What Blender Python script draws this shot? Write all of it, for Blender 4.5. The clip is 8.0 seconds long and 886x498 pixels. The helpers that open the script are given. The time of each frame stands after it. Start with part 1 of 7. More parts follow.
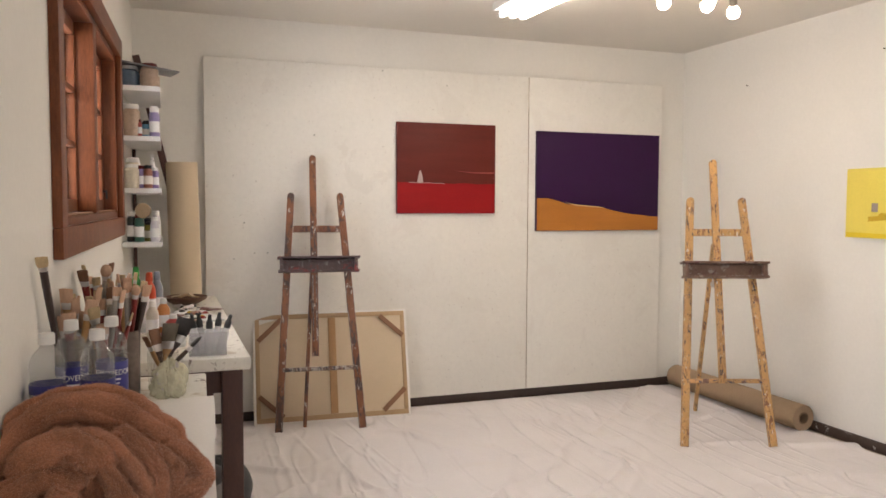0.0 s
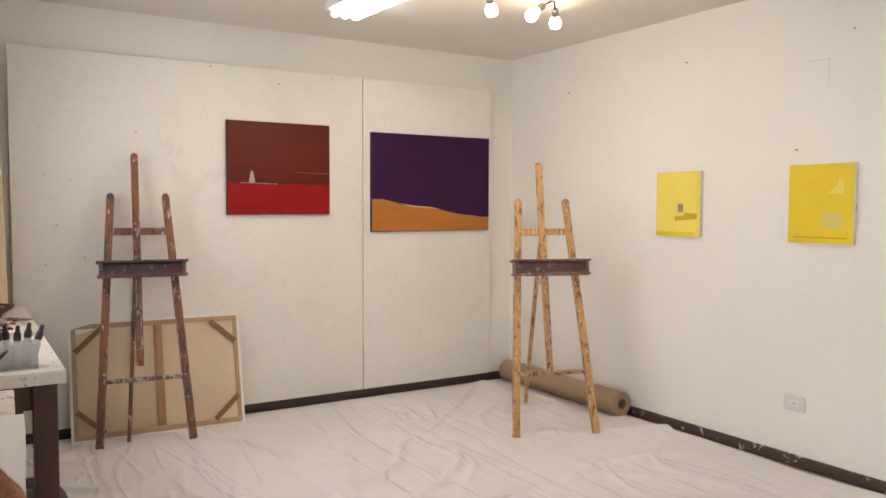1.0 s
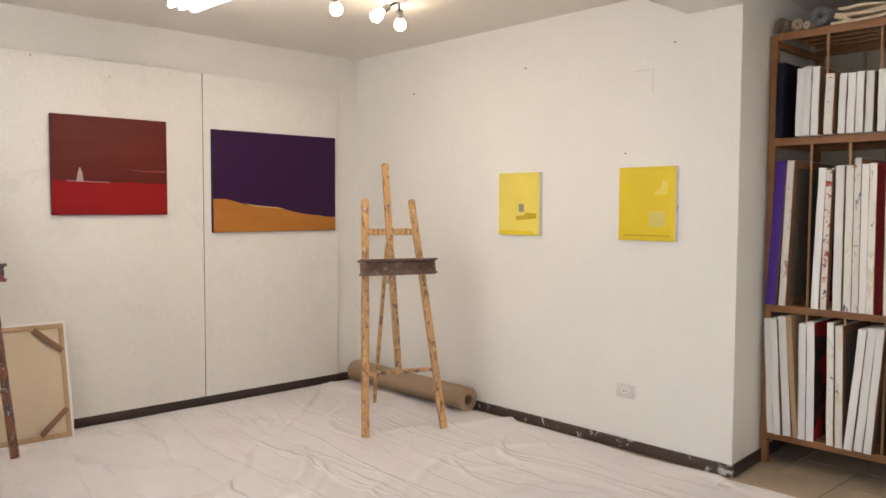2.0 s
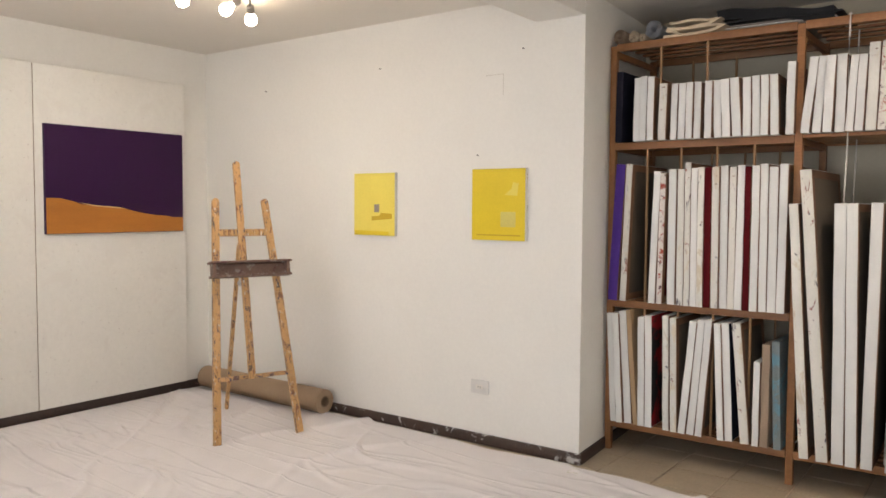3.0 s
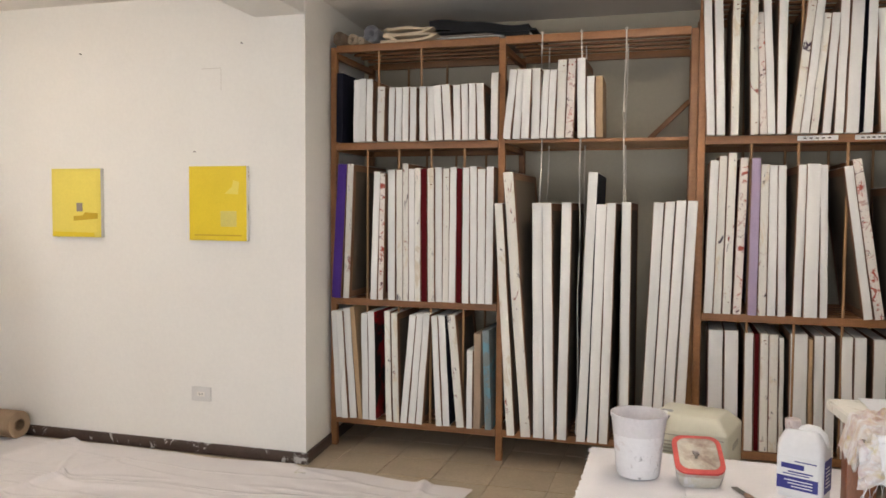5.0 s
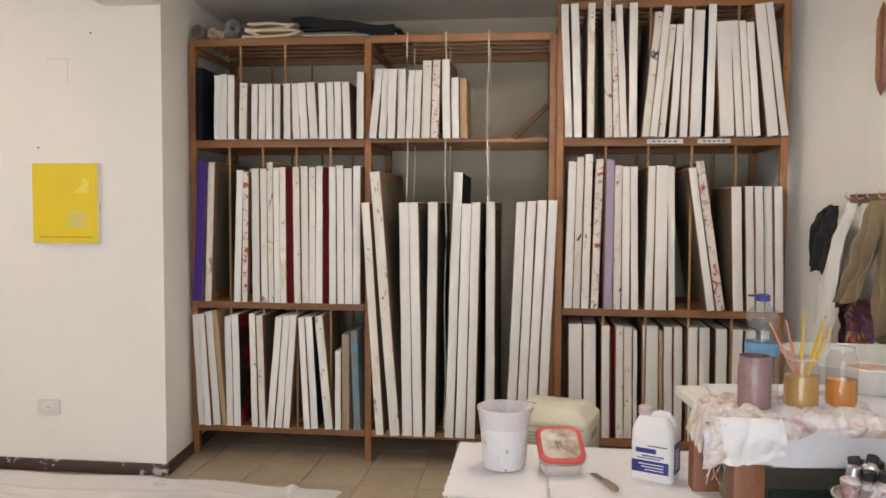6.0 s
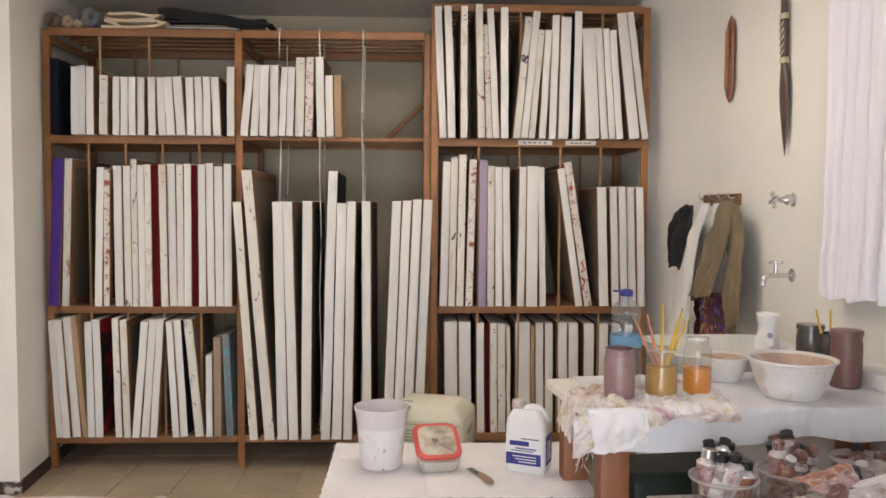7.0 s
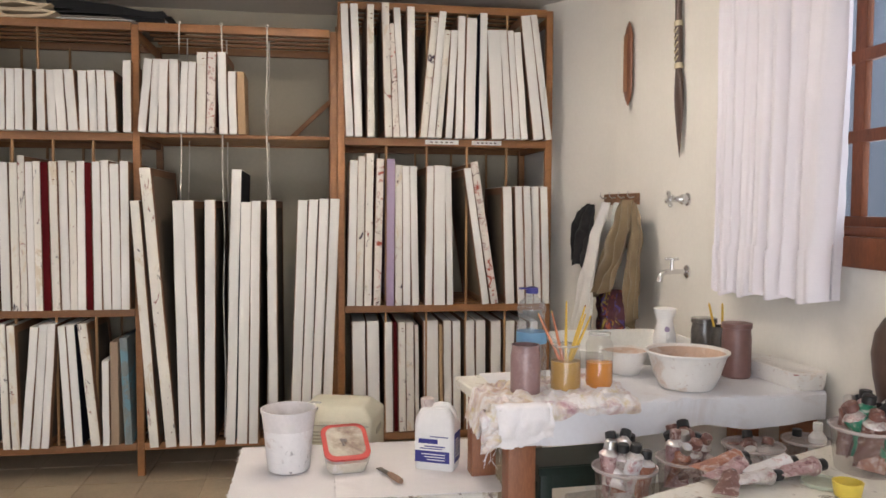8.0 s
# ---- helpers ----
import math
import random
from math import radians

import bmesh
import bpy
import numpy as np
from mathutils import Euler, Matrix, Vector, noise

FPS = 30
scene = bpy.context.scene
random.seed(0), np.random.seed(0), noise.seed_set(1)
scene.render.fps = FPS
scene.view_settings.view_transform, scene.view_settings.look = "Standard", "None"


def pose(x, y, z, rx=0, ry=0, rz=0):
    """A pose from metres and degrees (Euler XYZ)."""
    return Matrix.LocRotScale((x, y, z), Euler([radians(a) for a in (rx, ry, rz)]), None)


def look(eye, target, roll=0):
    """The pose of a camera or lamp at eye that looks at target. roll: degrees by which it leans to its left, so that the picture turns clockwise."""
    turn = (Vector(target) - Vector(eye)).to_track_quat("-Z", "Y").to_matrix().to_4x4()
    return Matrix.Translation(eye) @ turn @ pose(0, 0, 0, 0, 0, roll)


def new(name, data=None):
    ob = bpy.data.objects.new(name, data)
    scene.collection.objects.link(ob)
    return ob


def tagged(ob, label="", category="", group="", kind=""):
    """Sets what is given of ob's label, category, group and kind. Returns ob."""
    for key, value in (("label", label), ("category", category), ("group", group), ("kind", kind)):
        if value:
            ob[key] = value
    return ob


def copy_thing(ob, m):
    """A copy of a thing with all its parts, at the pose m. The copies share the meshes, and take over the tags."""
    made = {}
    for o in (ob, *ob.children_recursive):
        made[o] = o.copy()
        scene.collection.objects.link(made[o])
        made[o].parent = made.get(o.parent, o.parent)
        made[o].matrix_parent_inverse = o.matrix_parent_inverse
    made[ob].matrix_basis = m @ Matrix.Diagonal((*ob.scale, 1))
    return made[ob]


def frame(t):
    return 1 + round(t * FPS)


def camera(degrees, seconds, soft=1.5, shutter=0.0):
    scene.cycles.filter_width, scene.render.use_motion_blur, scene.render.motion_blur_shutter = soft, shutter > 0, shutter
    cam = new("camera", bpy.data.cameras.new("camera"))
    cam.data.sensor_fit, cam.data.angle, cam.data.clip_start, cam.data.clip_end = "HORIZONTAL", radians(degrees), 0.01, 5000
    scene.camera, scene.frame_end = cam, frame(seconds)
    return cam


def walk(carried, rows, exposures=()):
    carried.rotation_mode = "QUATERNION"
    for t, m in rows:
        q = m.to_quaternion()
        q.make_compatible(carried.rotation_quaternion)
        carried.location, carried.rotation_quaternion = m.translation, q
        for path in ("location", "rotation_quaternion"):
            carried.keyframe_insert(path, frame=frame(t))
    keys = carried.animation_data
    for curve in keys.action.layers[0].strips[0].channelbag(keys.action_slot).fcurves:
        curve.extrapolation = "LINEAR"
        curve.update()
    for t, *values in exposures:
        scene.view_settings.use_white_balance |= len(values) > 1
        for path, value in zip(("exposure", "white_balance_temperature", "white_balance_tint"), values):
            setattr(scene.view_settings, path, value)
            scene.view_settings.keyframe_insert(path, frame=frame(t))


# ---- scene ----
# ---------------------------------------------------------------- camera
cam = camera(58.85, 8.0, soft=1.6)
EYE = (0.0, 0.0, 1.537)
TURNS = [  # seconds, yaw, pitch, roll
    (0.0, -19.95, -3.27, -0.26), (0.5, -25.55, -3.23, -0.26), (1.0, -31.92, -3.16, -0.22), (1.5, -37.57, -3.14, -0.21),
    (3.0, -53.53, -3.04, -0.35), (3.5, -58.41, -3.01, -0.41), (4.0, -63.62, -2.99, -0.40), (4.5, -68.67, -2.98, -0.41),
    (6.0, -83.19, -2.96, -0.28), (6.5, -88.07, -2.93, -0.27), (7.0, -92.24, -2.96, -0.31), (7.5, -95.76, -2.97, -0.28),
    (8.0, -98.97, -2.99, -0.30)]
walk(cam, [(t, pose(*EYE, 90 + p, r, y)) for t, y, p, r in TURNS],
     exposures=[(0.0, -0.04, 6550, 15), (1.5, -0.07, 6450, 14), (4.5, -0.08, 6350, 13), (6.0, -0.09, 6420, 14), (8.0, -0.09, 6450, 15)])

# ---------------------------------------------------------------- room numbers
NORTH, EAST, SOUTH, BACK = 5.62, 4.21, -1.65, 5.36   # inner faces of the walls
NICHE = 2.09                                          # side of the rack's recess
CEIL = 2.815
RACK = 4.62                                           # front of the storage rack


def west(y):
    """Inner face of the west wall, which stands a little out of square."""
    return -0.423 + 0.05 * y


def niche(x):
    """Side face of the rack's recess, which opens a little towards the back."""
    return NICHE + 0.085 * (x - EAST)


WEST_TURN = math.degrees(math.atan(0.05))

# ---------------------------------------------------------------- light
world = bpy.data.worlds.new("sky")
scene.world = world
world.use_nodes = True
_n = world.node_tree.nodes
_sky = _n.new("ShaderNodeTexSky")
_sky.sky_type = "NISHITA"
_sky.sun_disc = False
_sky.sun_elevation, _sky.sun_rotation = radians(52), radians(90)
_n["Background"].inputs["Strength"].default_value = 0.15
world.node_tree.links.new(_sky.outputs["Color"], _n["Background"].inputs["Color"])

sun = new("sun", bpy.data.lights.new("sun", "SUN"))
sun.data.energy, sun.data.angle, sun.data.color = 2.5, radians(0.5), (1.0, 0.95, 0.88)
sun.matrix_world = look((0, 0, 8), (-2.5, 0.6, 3.6))


def window_light(name, m, w, h, power, colour):
    lamp = new(name, bpy.data.lights.new(name, "AREA"))
    lamp.data.shape, lamp.data.size, lamp.data.size_y = "RECTANGLE", w, h
    lamp.data.energy, lamp.data.color = power, colour
    lamp.matrix_world = m
    return lamp


window_light("daylight_west", look((west(3.57) - 0.30, 3.57, 1.87), (3, 3.0, 1.5)), 1.85, 0.85, 50, (0.96, 0.98, 1.0))
window_light("daylight_south", look((1.9, SOUTH - 0.32, 1.99), (1.9, 3, 1.6)), 2.6, 1.0, 21, (0.95, 0.97, 1.0))

# No doorway is seen; lamp and opening are added to brighten rack and south wall.
window_light("fill_added_west", look((west(0.0) - 0.35, 0.05, 1.15), (3, 0.05, 1.1)), 1.75, 1.9, 52, (0.93, 0.97, 1.0))

# ---------------------------------------------------------------- materials
MATS = {}


def material(name, base, rough=0.6, vary=0.12, scale=6.0, grain=60.0, bump=0.15, metal=0.0, stretch=(1, 1, 1), rand=0.0,
             blots=(), soft=0.03, sheen=0.0, spec=0.5, coat=0.0, depth=0.002):
    """Base colour varied at two scales, with fine relief; blots are (colour, scale, share) of dried paint or stains."""
    if name in MATS:
        return MATS[name]
    m = bpy.data.materials.new(name)
    m.use_nodes = True
    nt, p = m.node_tree, m.node_tree.nodes["Principled BSDF"]

    def node(kind, **kw):
        n = nt.nodes.new(kind)
        for k, v in kw.items():
            n.inputs[k].default_value = v
        return n

    co = node("ShaderNodeTexCoord")
    mp = node("ShaderNodeMapping", Scale=stretch)
    nt.links.new(co.outputs["Object"], mp.inputs["Vector"])
    info = node("ShaderNodeObjectInfo")
    shift = node("ShaderNodeVectorMath")
    shift.operation = "ADD"
    mul = node("ShaderNodeMath")
    mul.operation = "MULTIPLY"
    mul.inputs[1].default_value = 37.0
    nt.links.new(info.outputs["Random"], mul.inputs[0])
    nt.links.new(mp.outputs["Vector"], shift.inputs[0])
    nt.links.new(mul.outputs[0], shift.inputs[1])
    big = node("ShaderNodeTexNoise", Scale=scale, Detail=5.0, Roughness=0.6)
    fine = node("ShaderNodeTexNoise", Scale=grain, Detail=4.0, Roughness=0.65)
    for n in (big, fine):
        nt.links.new(shift.outputs[0], n.inputs["Vector"])
    mixed = node("ShaderNodeMath")
    mixed.operation = "ADD"
    nt.links.new(big.outputs["Fac"], mixed.inputs[0])
    nt.links.new(fine.outputs["Fac"], mixed.inputs[1])
    ramp = node("ShaderNodeMapRange")
    ramp.inputs["From Min"].default_value, ramp.inputs["From Max"].default_value = 0.65, 1.35
    ramp.inputs["To Min"].default_value, ramp.inputs["To Max"].default_value = 1 - vary, 1 + vary
    nt.links.new(mixed.outputs[0], ramp.inputs["Value"])
    hsv = node("ShaderNodeHueSaturation", Color=(*base, 1))
    nt.links.new(ramp.outputs[0], hsv.inputs["Value"])
    last = hsv.outputs["Color"]
    if rand:
        r2 = node("ShaderNodeMapRange")
        r2.inputs["To Min"].default_value, r2.inputs["To Max"].default_value = 1 - rand, 1 + rand * 0.3
        nt.links.new(info.outputs["Random"], r2.inputs["Value"])
        h2 = node("ShaderNodeHueSaturation")
        nt.links.new(r2.outputs[0], h2.inputs["Value"])
        nt.links.new(last, h2.inputs["Color"])
        last = h2.outputs["Color"]
    for i, (colour, sc, share) in enumerate(blots):
        ns = node("ShaderNodeTexNoise", Scale=sc, Detail=6.0, Roughness=0.7, Distortion=0.6)
        off = node("ShaderNodeVectorMath")
        off.operation = "ADD"
        off.inputs[1].default_value = (3.1 * i + 1.7, 5.3 * i, 2.2 * i)
        nt.links.new(shift.outputs[0], off.inputs[0])
        nt.links.new(off.outputs[0], ns.inputs["Vector"])
        th = node("ShaderNodeMapRange")
        edge = 0.5 + (0.5 - share) * 0.30
        th.inputs["From Min"].default_value, th.inputs["From Max"].default_value = edge - soft * 0.5, edge + soft
        nt.links.new(ns.outputs["Fac"], th.inputs["Value"])
        mx = node("ShaderNodeMix")
        mx.data_type = "RGBA"
        nt.links.new(th.outputs[0], mx.inputs[0])
        nt.links.new(last, mx.inputs[6])
        mx.inputs[7].default_value = (*colour, 1)
        last = mx.outputs[2]
    nt.links.new(last, p.inputs["Base Color"])
    p.inputs["Roughness"].default_value, p.inputs["Metallic"].default_value = rough, metal
    p.inputs["Specular IOR Level"].default_value = spec
    p.inputs["Sheen Weight"].default_value, p.inputs["Coat Weight"].default_value = sheen, coat
    if bump:
        b = node("ShaderNodeBump", Strength=bump, Distance=depth)
        nt.links.new(mixed.outputs[0], b.inputs["Height"])
        nt.links.new(b.outputs["Normal"], p.inputs["Normal"])
    MATS[name] = m
    return m


def glass(name, tint=(1, 1, 1), rough=0.0, ior=1.45, thin=False):
    """Clear or cloudy glass and plastic; thin: a pane or wall whose light passes straight on."""
    if name in MATS:
        return MATS[name]
    m = bpy.data.materials.new(name)
    m.use_nodes = True
    nt, p = m.node_tree, m.node_tree.nodes["Principled BSDF"]
    p.inputs["Base Color"].default_value, p.inputs["Roughness"].default_value = (*tint, 1), rough
    p.inputs["Transmission Weight"].default_value, p.inputs["IOR"].default_value = 1.0, ior
    if thin:
        clear = nt.nodes.new("ShaderNodeBsdfTransparent")
        clear.inputs["Color"].default_value = (*tint, 1)
        fres = nt.nodes.new("ShaderNodeFresnel")
        fres.inputs["IOR"].default_value = 1.18
        gloss = nt.nodes.new("ShaderNodeBsdfGlossy")
        gloss.inputs["Roughness"].default_value = max(rough, 0.03)
        mx = nt.nodes.new("ShaderNodeMixShader")
        nt.links.new(fres.outputs[0], mx.inputs[0])
        nt.links.new(clear.outputs[0], mx.inputs[1])
        nt.links.new(gloss.outputs[0], mx.inputs[2])
        nt.links.new(mx.outputs[0], nt.nodes["Material Output"].inputs["Surface"])
    MATS[name] = m
    return m


def cloudy(name, tint, share, rough=0.4):
    """Milky plastic: partly clear, partly a dull skin."""
    if name in MATS:
        return MATS[name]
    m = material(name, tint, rough, 0.1, 12, 80, 0.1, blots=[((0.75, 0.72, 0.70), 14, 0.2)])
    nt, p = m.node_tree, m.node_tree.nodes["Principled BSDF"]
    clear = nt.nodes.new("ShaderNodeBsdfTransparent")
    mx = nt.nodes.new("ShaderNodeMixShader")
    mx.inputs[0].default_value = share
    nt.links.new(clear.outputs[0], mx.inputs[1])
    nt.links.new(p.outputs[0], mx.inputs[2])
    nt.links.new(mx.outputs[0], nt.nodes["Material Output"].inputs["Surface"])
    return m


def clear_shell(name, tint, milk, rough=0.03, ior=1.35):
    """Thin glass or clear plastic: see-through with a little haze, and a gloss that grows towards the edges."""
    if name in MATS:
        return MATS[name]
    m = bpy.data.materials.new(name)
    m.use_nodes = True
    nt = m.node_tree
    clear = nt.nodes.new("ShaderNodeBsdfTransparent")
    clear.inputs["Color"].default_value = (*tint, 1)
    haze = nt.nodes.new("ShaderNodeBsdfDiffuse")
    haze.inputs["Color"].default_value = (0.75, 0.74, 0.72, 1)
    grime = nt.nodes.new("ShaderNodeTexNoise")
    grime.inputs["Scale"].default_value, grime.inputs["Detail"].default_value = 30.0, 4.0
    amount = nt.nodes.new("ShaderNodeMapRange")
    amount.inputs["From Min"].default_value, amount.inputs["From Max"].default_value = 0.3, 0.75
    amount.inputs["To Min"].default_value, amount.inputs["To Max"].default_value = milk * 0.5, milk * 1.8
    body, skin = nt.nodes.new("ShaderNodeMixShader"), nt.nodes.new("ShaderNodeMixShader")
    edge = nt.nodes.new("ShaderNodeLayerWeight")
    edge.inputs["Blend"].default_value = 0.22
    fres = nt.nodes.new("ShaderNodeMapRange")
    fres.inputs["To Min"].default_value, fres.inputs["To Max"].default_value = 0.04, 0.45 * (ior - 0.6)
    nt.links.new(edge.outputs["Facing"], fres.inputs["Value"])
    gloss = nt.nodes.new("ShaderNodeBsdfGlossy")
    gloss.inputs["Roughness"].default_value = rough
    nt.links.new(grime.outputs["Fac"], amount.inputs["Value"])
    nt.links.new(amount.outputs[0], body.inputs[0])
    nt.links.new(clear.outputs[0], body.inputs[1])
    nt.links.new(haze.outputs[0], body.inputs[2])
    nt.links.new(fres.outputs[0], skin.inputs[0])
    nt.links.new(body.outputs[0], skin.inputs[1])
    nt.links.new(gloss.outputs[0], skin.inputs[2])
    nt.links.new(skin.outputs[0], nt.nodes["Material Output"].inputs["Surface"])
    MATS[name] = m
    return m


def lit(name, colour, strength):
    m = bpy.data.materials.new(name)
    m.use_nodes = True
    p = m.node_tree.nodes["Principled BSDF"]
    p.inputs["Base Color"].default_value = (0.8, 0.8, 0.8, 1)
    p.inputs["Emission Color"].default_value, p.inputs["Emission Strength"].default_value = (*colour, 1), strength
    return m


PLASTER = material("plaster", (0.80, 0.775, 0.72), 0.75, 0.035, 1.2, 45, 0.13, depth=0.003)
# Cream plaster made darker: the shade behind the rack is in its colour.
PLASTER_DIMMED = material("cream_plaster_dimmed", (0.54, 0.49, 0.38), 0.8, 0.05, 1.2, 45, 0.25, depth=0.003)
PLASTER_CEIL = material("ceiling_plaster", (0.77, 0.73, 0.66), 0.8, 0.03, 1.0, 40, 0.2)
BOARD = material("board_paint", (0.79, 0.765, 0.71), 0.6, 0.045, 0.9, 30, 0.12, blots=[((0.765, 0.735, 0.68), 3.0, 0.2), ((0.55, 0.50, 0.46), 55, 0.0)])
TILE = material("floor_tile", (0.46, 0.37, 0.26), 0.35, 0.16, 5, 60, 0.08, rand=0.12)
GROUT = material("grout", (0.40, 0.33, 0.24), 0.9, 0.2, 9, 80, 0.2)
DROP = material("drop_cloth", (0.73, 0.685, 0.675), 0.85, 0.06, 2.0, 90, 0.25, sheen=0.2, blots=[((0.725, 0.675, 0.655), 2.2, 0.2)])


def crease(m, scales, depth):
    """Thin sharp folds, as relief on a cloth."""
    nt, p = m.node_tree, m.node_tree.nodes["Principled BSDF"]
    co = nt.nodes.new("ShaderNodeTexCoord")
    for k, (turn, sc, share) in enumerate(scales):
        mp = nt.nodes.new("ShaderNodeMapping")
        mp.inputs["Rotation"].default_value = (0, 0, radians(turn))
        mp.inputs["Scale"].default_value = (1.0, 0.16, 1.0)
        mp.inputs["Location"].default_value = (1.3 * k, 2.1 * k, 0.4 * k)
        ns = nt.nodes.new("ShaderNodeTexNoise")
        ns.inputs["Scale"].default_value, ns.inputs["Detail"].default_value, ns.inputs["Roughness"].default_value = sc, 2.0, 0.45
        ns.inputs["Distortion"].default_value = 0.25
        mid = nt.nodes.new("ShaderNodeMath")
        mid.operation = "SUBTRACT"
        mid.inputs[1].default_value = 0.5
        away = nt.nodes.new("ShaderNodeMath")
        away.operation = "ABSOLUTE"
        ridge = nt.nodes.new("ShaderNodeMapRange")
        ridge.interpolation_type = "SMOOTHSTEP"
        ridge.inputs["From Min"].default_value, ridge.inputs["From Max"].default_value = 0.0, share
        ridge.inputs["To Min"].default_value, ridge.inputs["To Max"].default_value = 1.0, 0.0
        b = nt.nodes.new("ShaderNodeBump")
        b.inputs["Strength"].default_value, b.inputs["Distance"].default_value = 0.75, depth
        nt.links.new(co.outputs["Object"], mp.inputs["Vector"])
        nt.links.new(mp.outputs["Vector"], ns.inputs["Vector"])
        nt.links.new(ns.outputs["Fac"], mid.inputs[0])
        nt.links.new(mid.outputs[0], away.inputs[0])
        nt.links.new(away.outputs[0], ridge.inputs["Value"])
        nt.links.new(ridge.outputs[0], b.inputs["Height"])
        nt.links.new(p.inputs["Normal"].links[0].from_socket, b.inputs["Normal"])
        nt.links.new(b.outputs["Normal"], p.inputs["Normal"])


crease(DROP, ((25, 2.2, 0.022), (70, 2.6, 0.020), (-45, 2.0, 0.022)), 0.007)
SKIRT = material("skirting", (0.065, 0.040, 0.030), 0.45, 0.3, 5, 60, 0.2, blots=[((0.55, 0.53, 0.50), 9, 0.20)])
SKIRT_DARK = material("skirting_plain", (0.055, 0.035, 0.028), 0.5, 0.3, 5, 60, 0.2)
OAK = material("rack_wood", (0.31, 0.138, 0.050), 0.5, 0.30, 3, 40, 0.25, stretch=(4, 1.2, 4), rand=0.2)
DOWEL = material("dowel_wood", (0.36, 0.20, 0.09), 0.55, 0.2, 6, 60, 0.2, rand=0.2)
REDWOOD = material("window_wood", (0.165, 0.050, 0.019), 0.42, 0.40, 2, 35, 0.25, stretch=(5, 5, 1), spec=0.3)
DARKWOOD = material("dark_wood", (0.075, 0.030, 0.022), 0.45, 0.3, 3, 40, 0.2, stretch=(5, 5, 1))
PINE = material("stretcher_pine", (0.42, 0.28, 0.15), 0.6, 0.15, 3, 50, 0.2, stretch=(3, 3, 1))
BRACE = material("stretcher_brace", (0.22, 0.105, 0.05), 0.6, 0.2, 3, 50, 0.2)
RAW = material("raw_canvas", (0.62, 0.50, 0.35), 0.85, 0.07, 2.5, 160, 0.2)
EASEL_BROWN = material("easel_brown", (0.15, 0.072, 0.040), 0.55, 0.3, 4, 50, 0.25, stretch=(3, 3, 1),
                       blots=[((0.07, 0.055, 0.05), 7, 0.45), ((0.46, 0.42, 0.38), 12, 0.46), ((0.05, 0.04, 0.05), 19, 0.40), ((0.34, 0.30, 0.27), 34, 0.34)])
EASEL_TOP = material("easel_brown_clean", (0.21, 0.078, 0.033), 0.45, 0.35, 4, 50, 0.25, stretch=(3, 3, 1),
                     blots=[((0.07, 0.04, 0.035), 7, 0.40), ((0.6, 0.57, 0.53), 13, 0.14)])
EASEL_TRAY = material("tray_brown", (0.085, 0.055, 0.055), 0.5, 0.3, 6, 50, 0.3,
                      blots=[((0.22, 0.03, 0.03), 9, 0.25), ((0.3, 0.28, 0.27), 25, 0.18)])
EASEL_PALE = material("easel_pale", (0.54, 0.31, 0.12), 0.5, 0.15, 4, 50, 0.2, stretch=(3, 3, 1),
                      blots=[((0.22, 0.095, 0.045), 9, 0.24), ((0.05, 0.04, 0.05), 15, 0.24), ((0.66, 0.60, 0.52), 19, 0.10)])
EASEL_PALE_LOW = material("easel_pale_stained", (0.48, 0.27, 0.11), 0.5, 0.2, 4, 50, 0.2,
                          blots=[((0.12, 0.06, 0.05), 15, 0.38), ((0.05, 0.045, 0.08), 28, 0.28), ((0.62, 0.57, 0.5), 24, 0.24)])
PALE_TRAY = material("tray_pale", (0.17, 0.095, 0.065), 0.55, 0.3, 6, 50, 0.3,
                     blots=[((0.30, 0.25, 0.22), 16, 0.3), ((0.10, 0.03, 0.03), 12, 0.25)])
WHITE_EDGE = material("canvas_edge", (0.80, 0.785, 0.75), 0.75, 0.05, 5, 140, 0.2, rand=0.10)
STAIN_EDGE = material("canvas_edge_stained", (0.76, 0.73, 0.66), 0.75, 0.07, 5, 140, 0.2, rand=0.12, stretch=(1, 1, 0.45),
                      blots=[((0.66, 0.58, 0.46), 9, 0.2), ((0.30, 0.10, 0.08), 17, 0.03), ((0.05, 0.03, 0.05), 22, 0.04)])
RED_EDGE = material("canvas_edge_red", (0.74, 0.68, 0.62), 0.75, 0.07, 5, 140, 0.2,
                    blots=[((0.52, 0.36, 0.32), 14, 0.2), ((0.42, 0.08, 0.05), 16, 0.24), ((0.10, 0.02, 0.03), 26, 0.14)])
FACES = {
    # Plain faces darkened: shade between stored canvases is put into this colour.
    "w": material("canvas_face_shaded", (0.19, 0.145, 0.10), 0.85, 0.12, 3, 140, 0.2, rand=0.5),
    "purple": material("purple_paint", (0.075, 0.035, 0.24), 0.6, 0.15, 4, 120, 0.1, spec=0.15),
    "darkred": material("dark_red_paint", (0.085, 0.004, 0.006), 0.7, 0.15, 4, 120, 0.1, spec=0.1),
    "navy": material("navy_paint", (0.010, 0.010, 0.019), 0.7, 0.2, 4, 120, 0.1, spec=0.15),
    "lilac": material("lilac_paint", (0.36, 0.28, 0.40), 0.6, 0.1, 4, 120, 0.2),
    "tan": material("tan_card", (0.34, 0.245, 0.17), 0.75, 0.1, 4, 120, 0.2),
    "grey": material("grey_blue_paint", (0.17, 0.20, 0.20), 0.6, 0.25, 5, 120, 0.2, blots=[((0.13, 0.26, 0.32), 6, 0.35)]),
    "redblack": material("red_black_paint", (0.012, 0.012, 0.012), 0.5, 0.2, 4, 120, 0.2, blots=[((0.32, 0.008, 0.012), 2.2, 0.5)]),
}
STEEL = material("steel", (0.62, 0.61, 0.60), 0.28, 0.08, 8, 90, 0.05, metal=1.0)
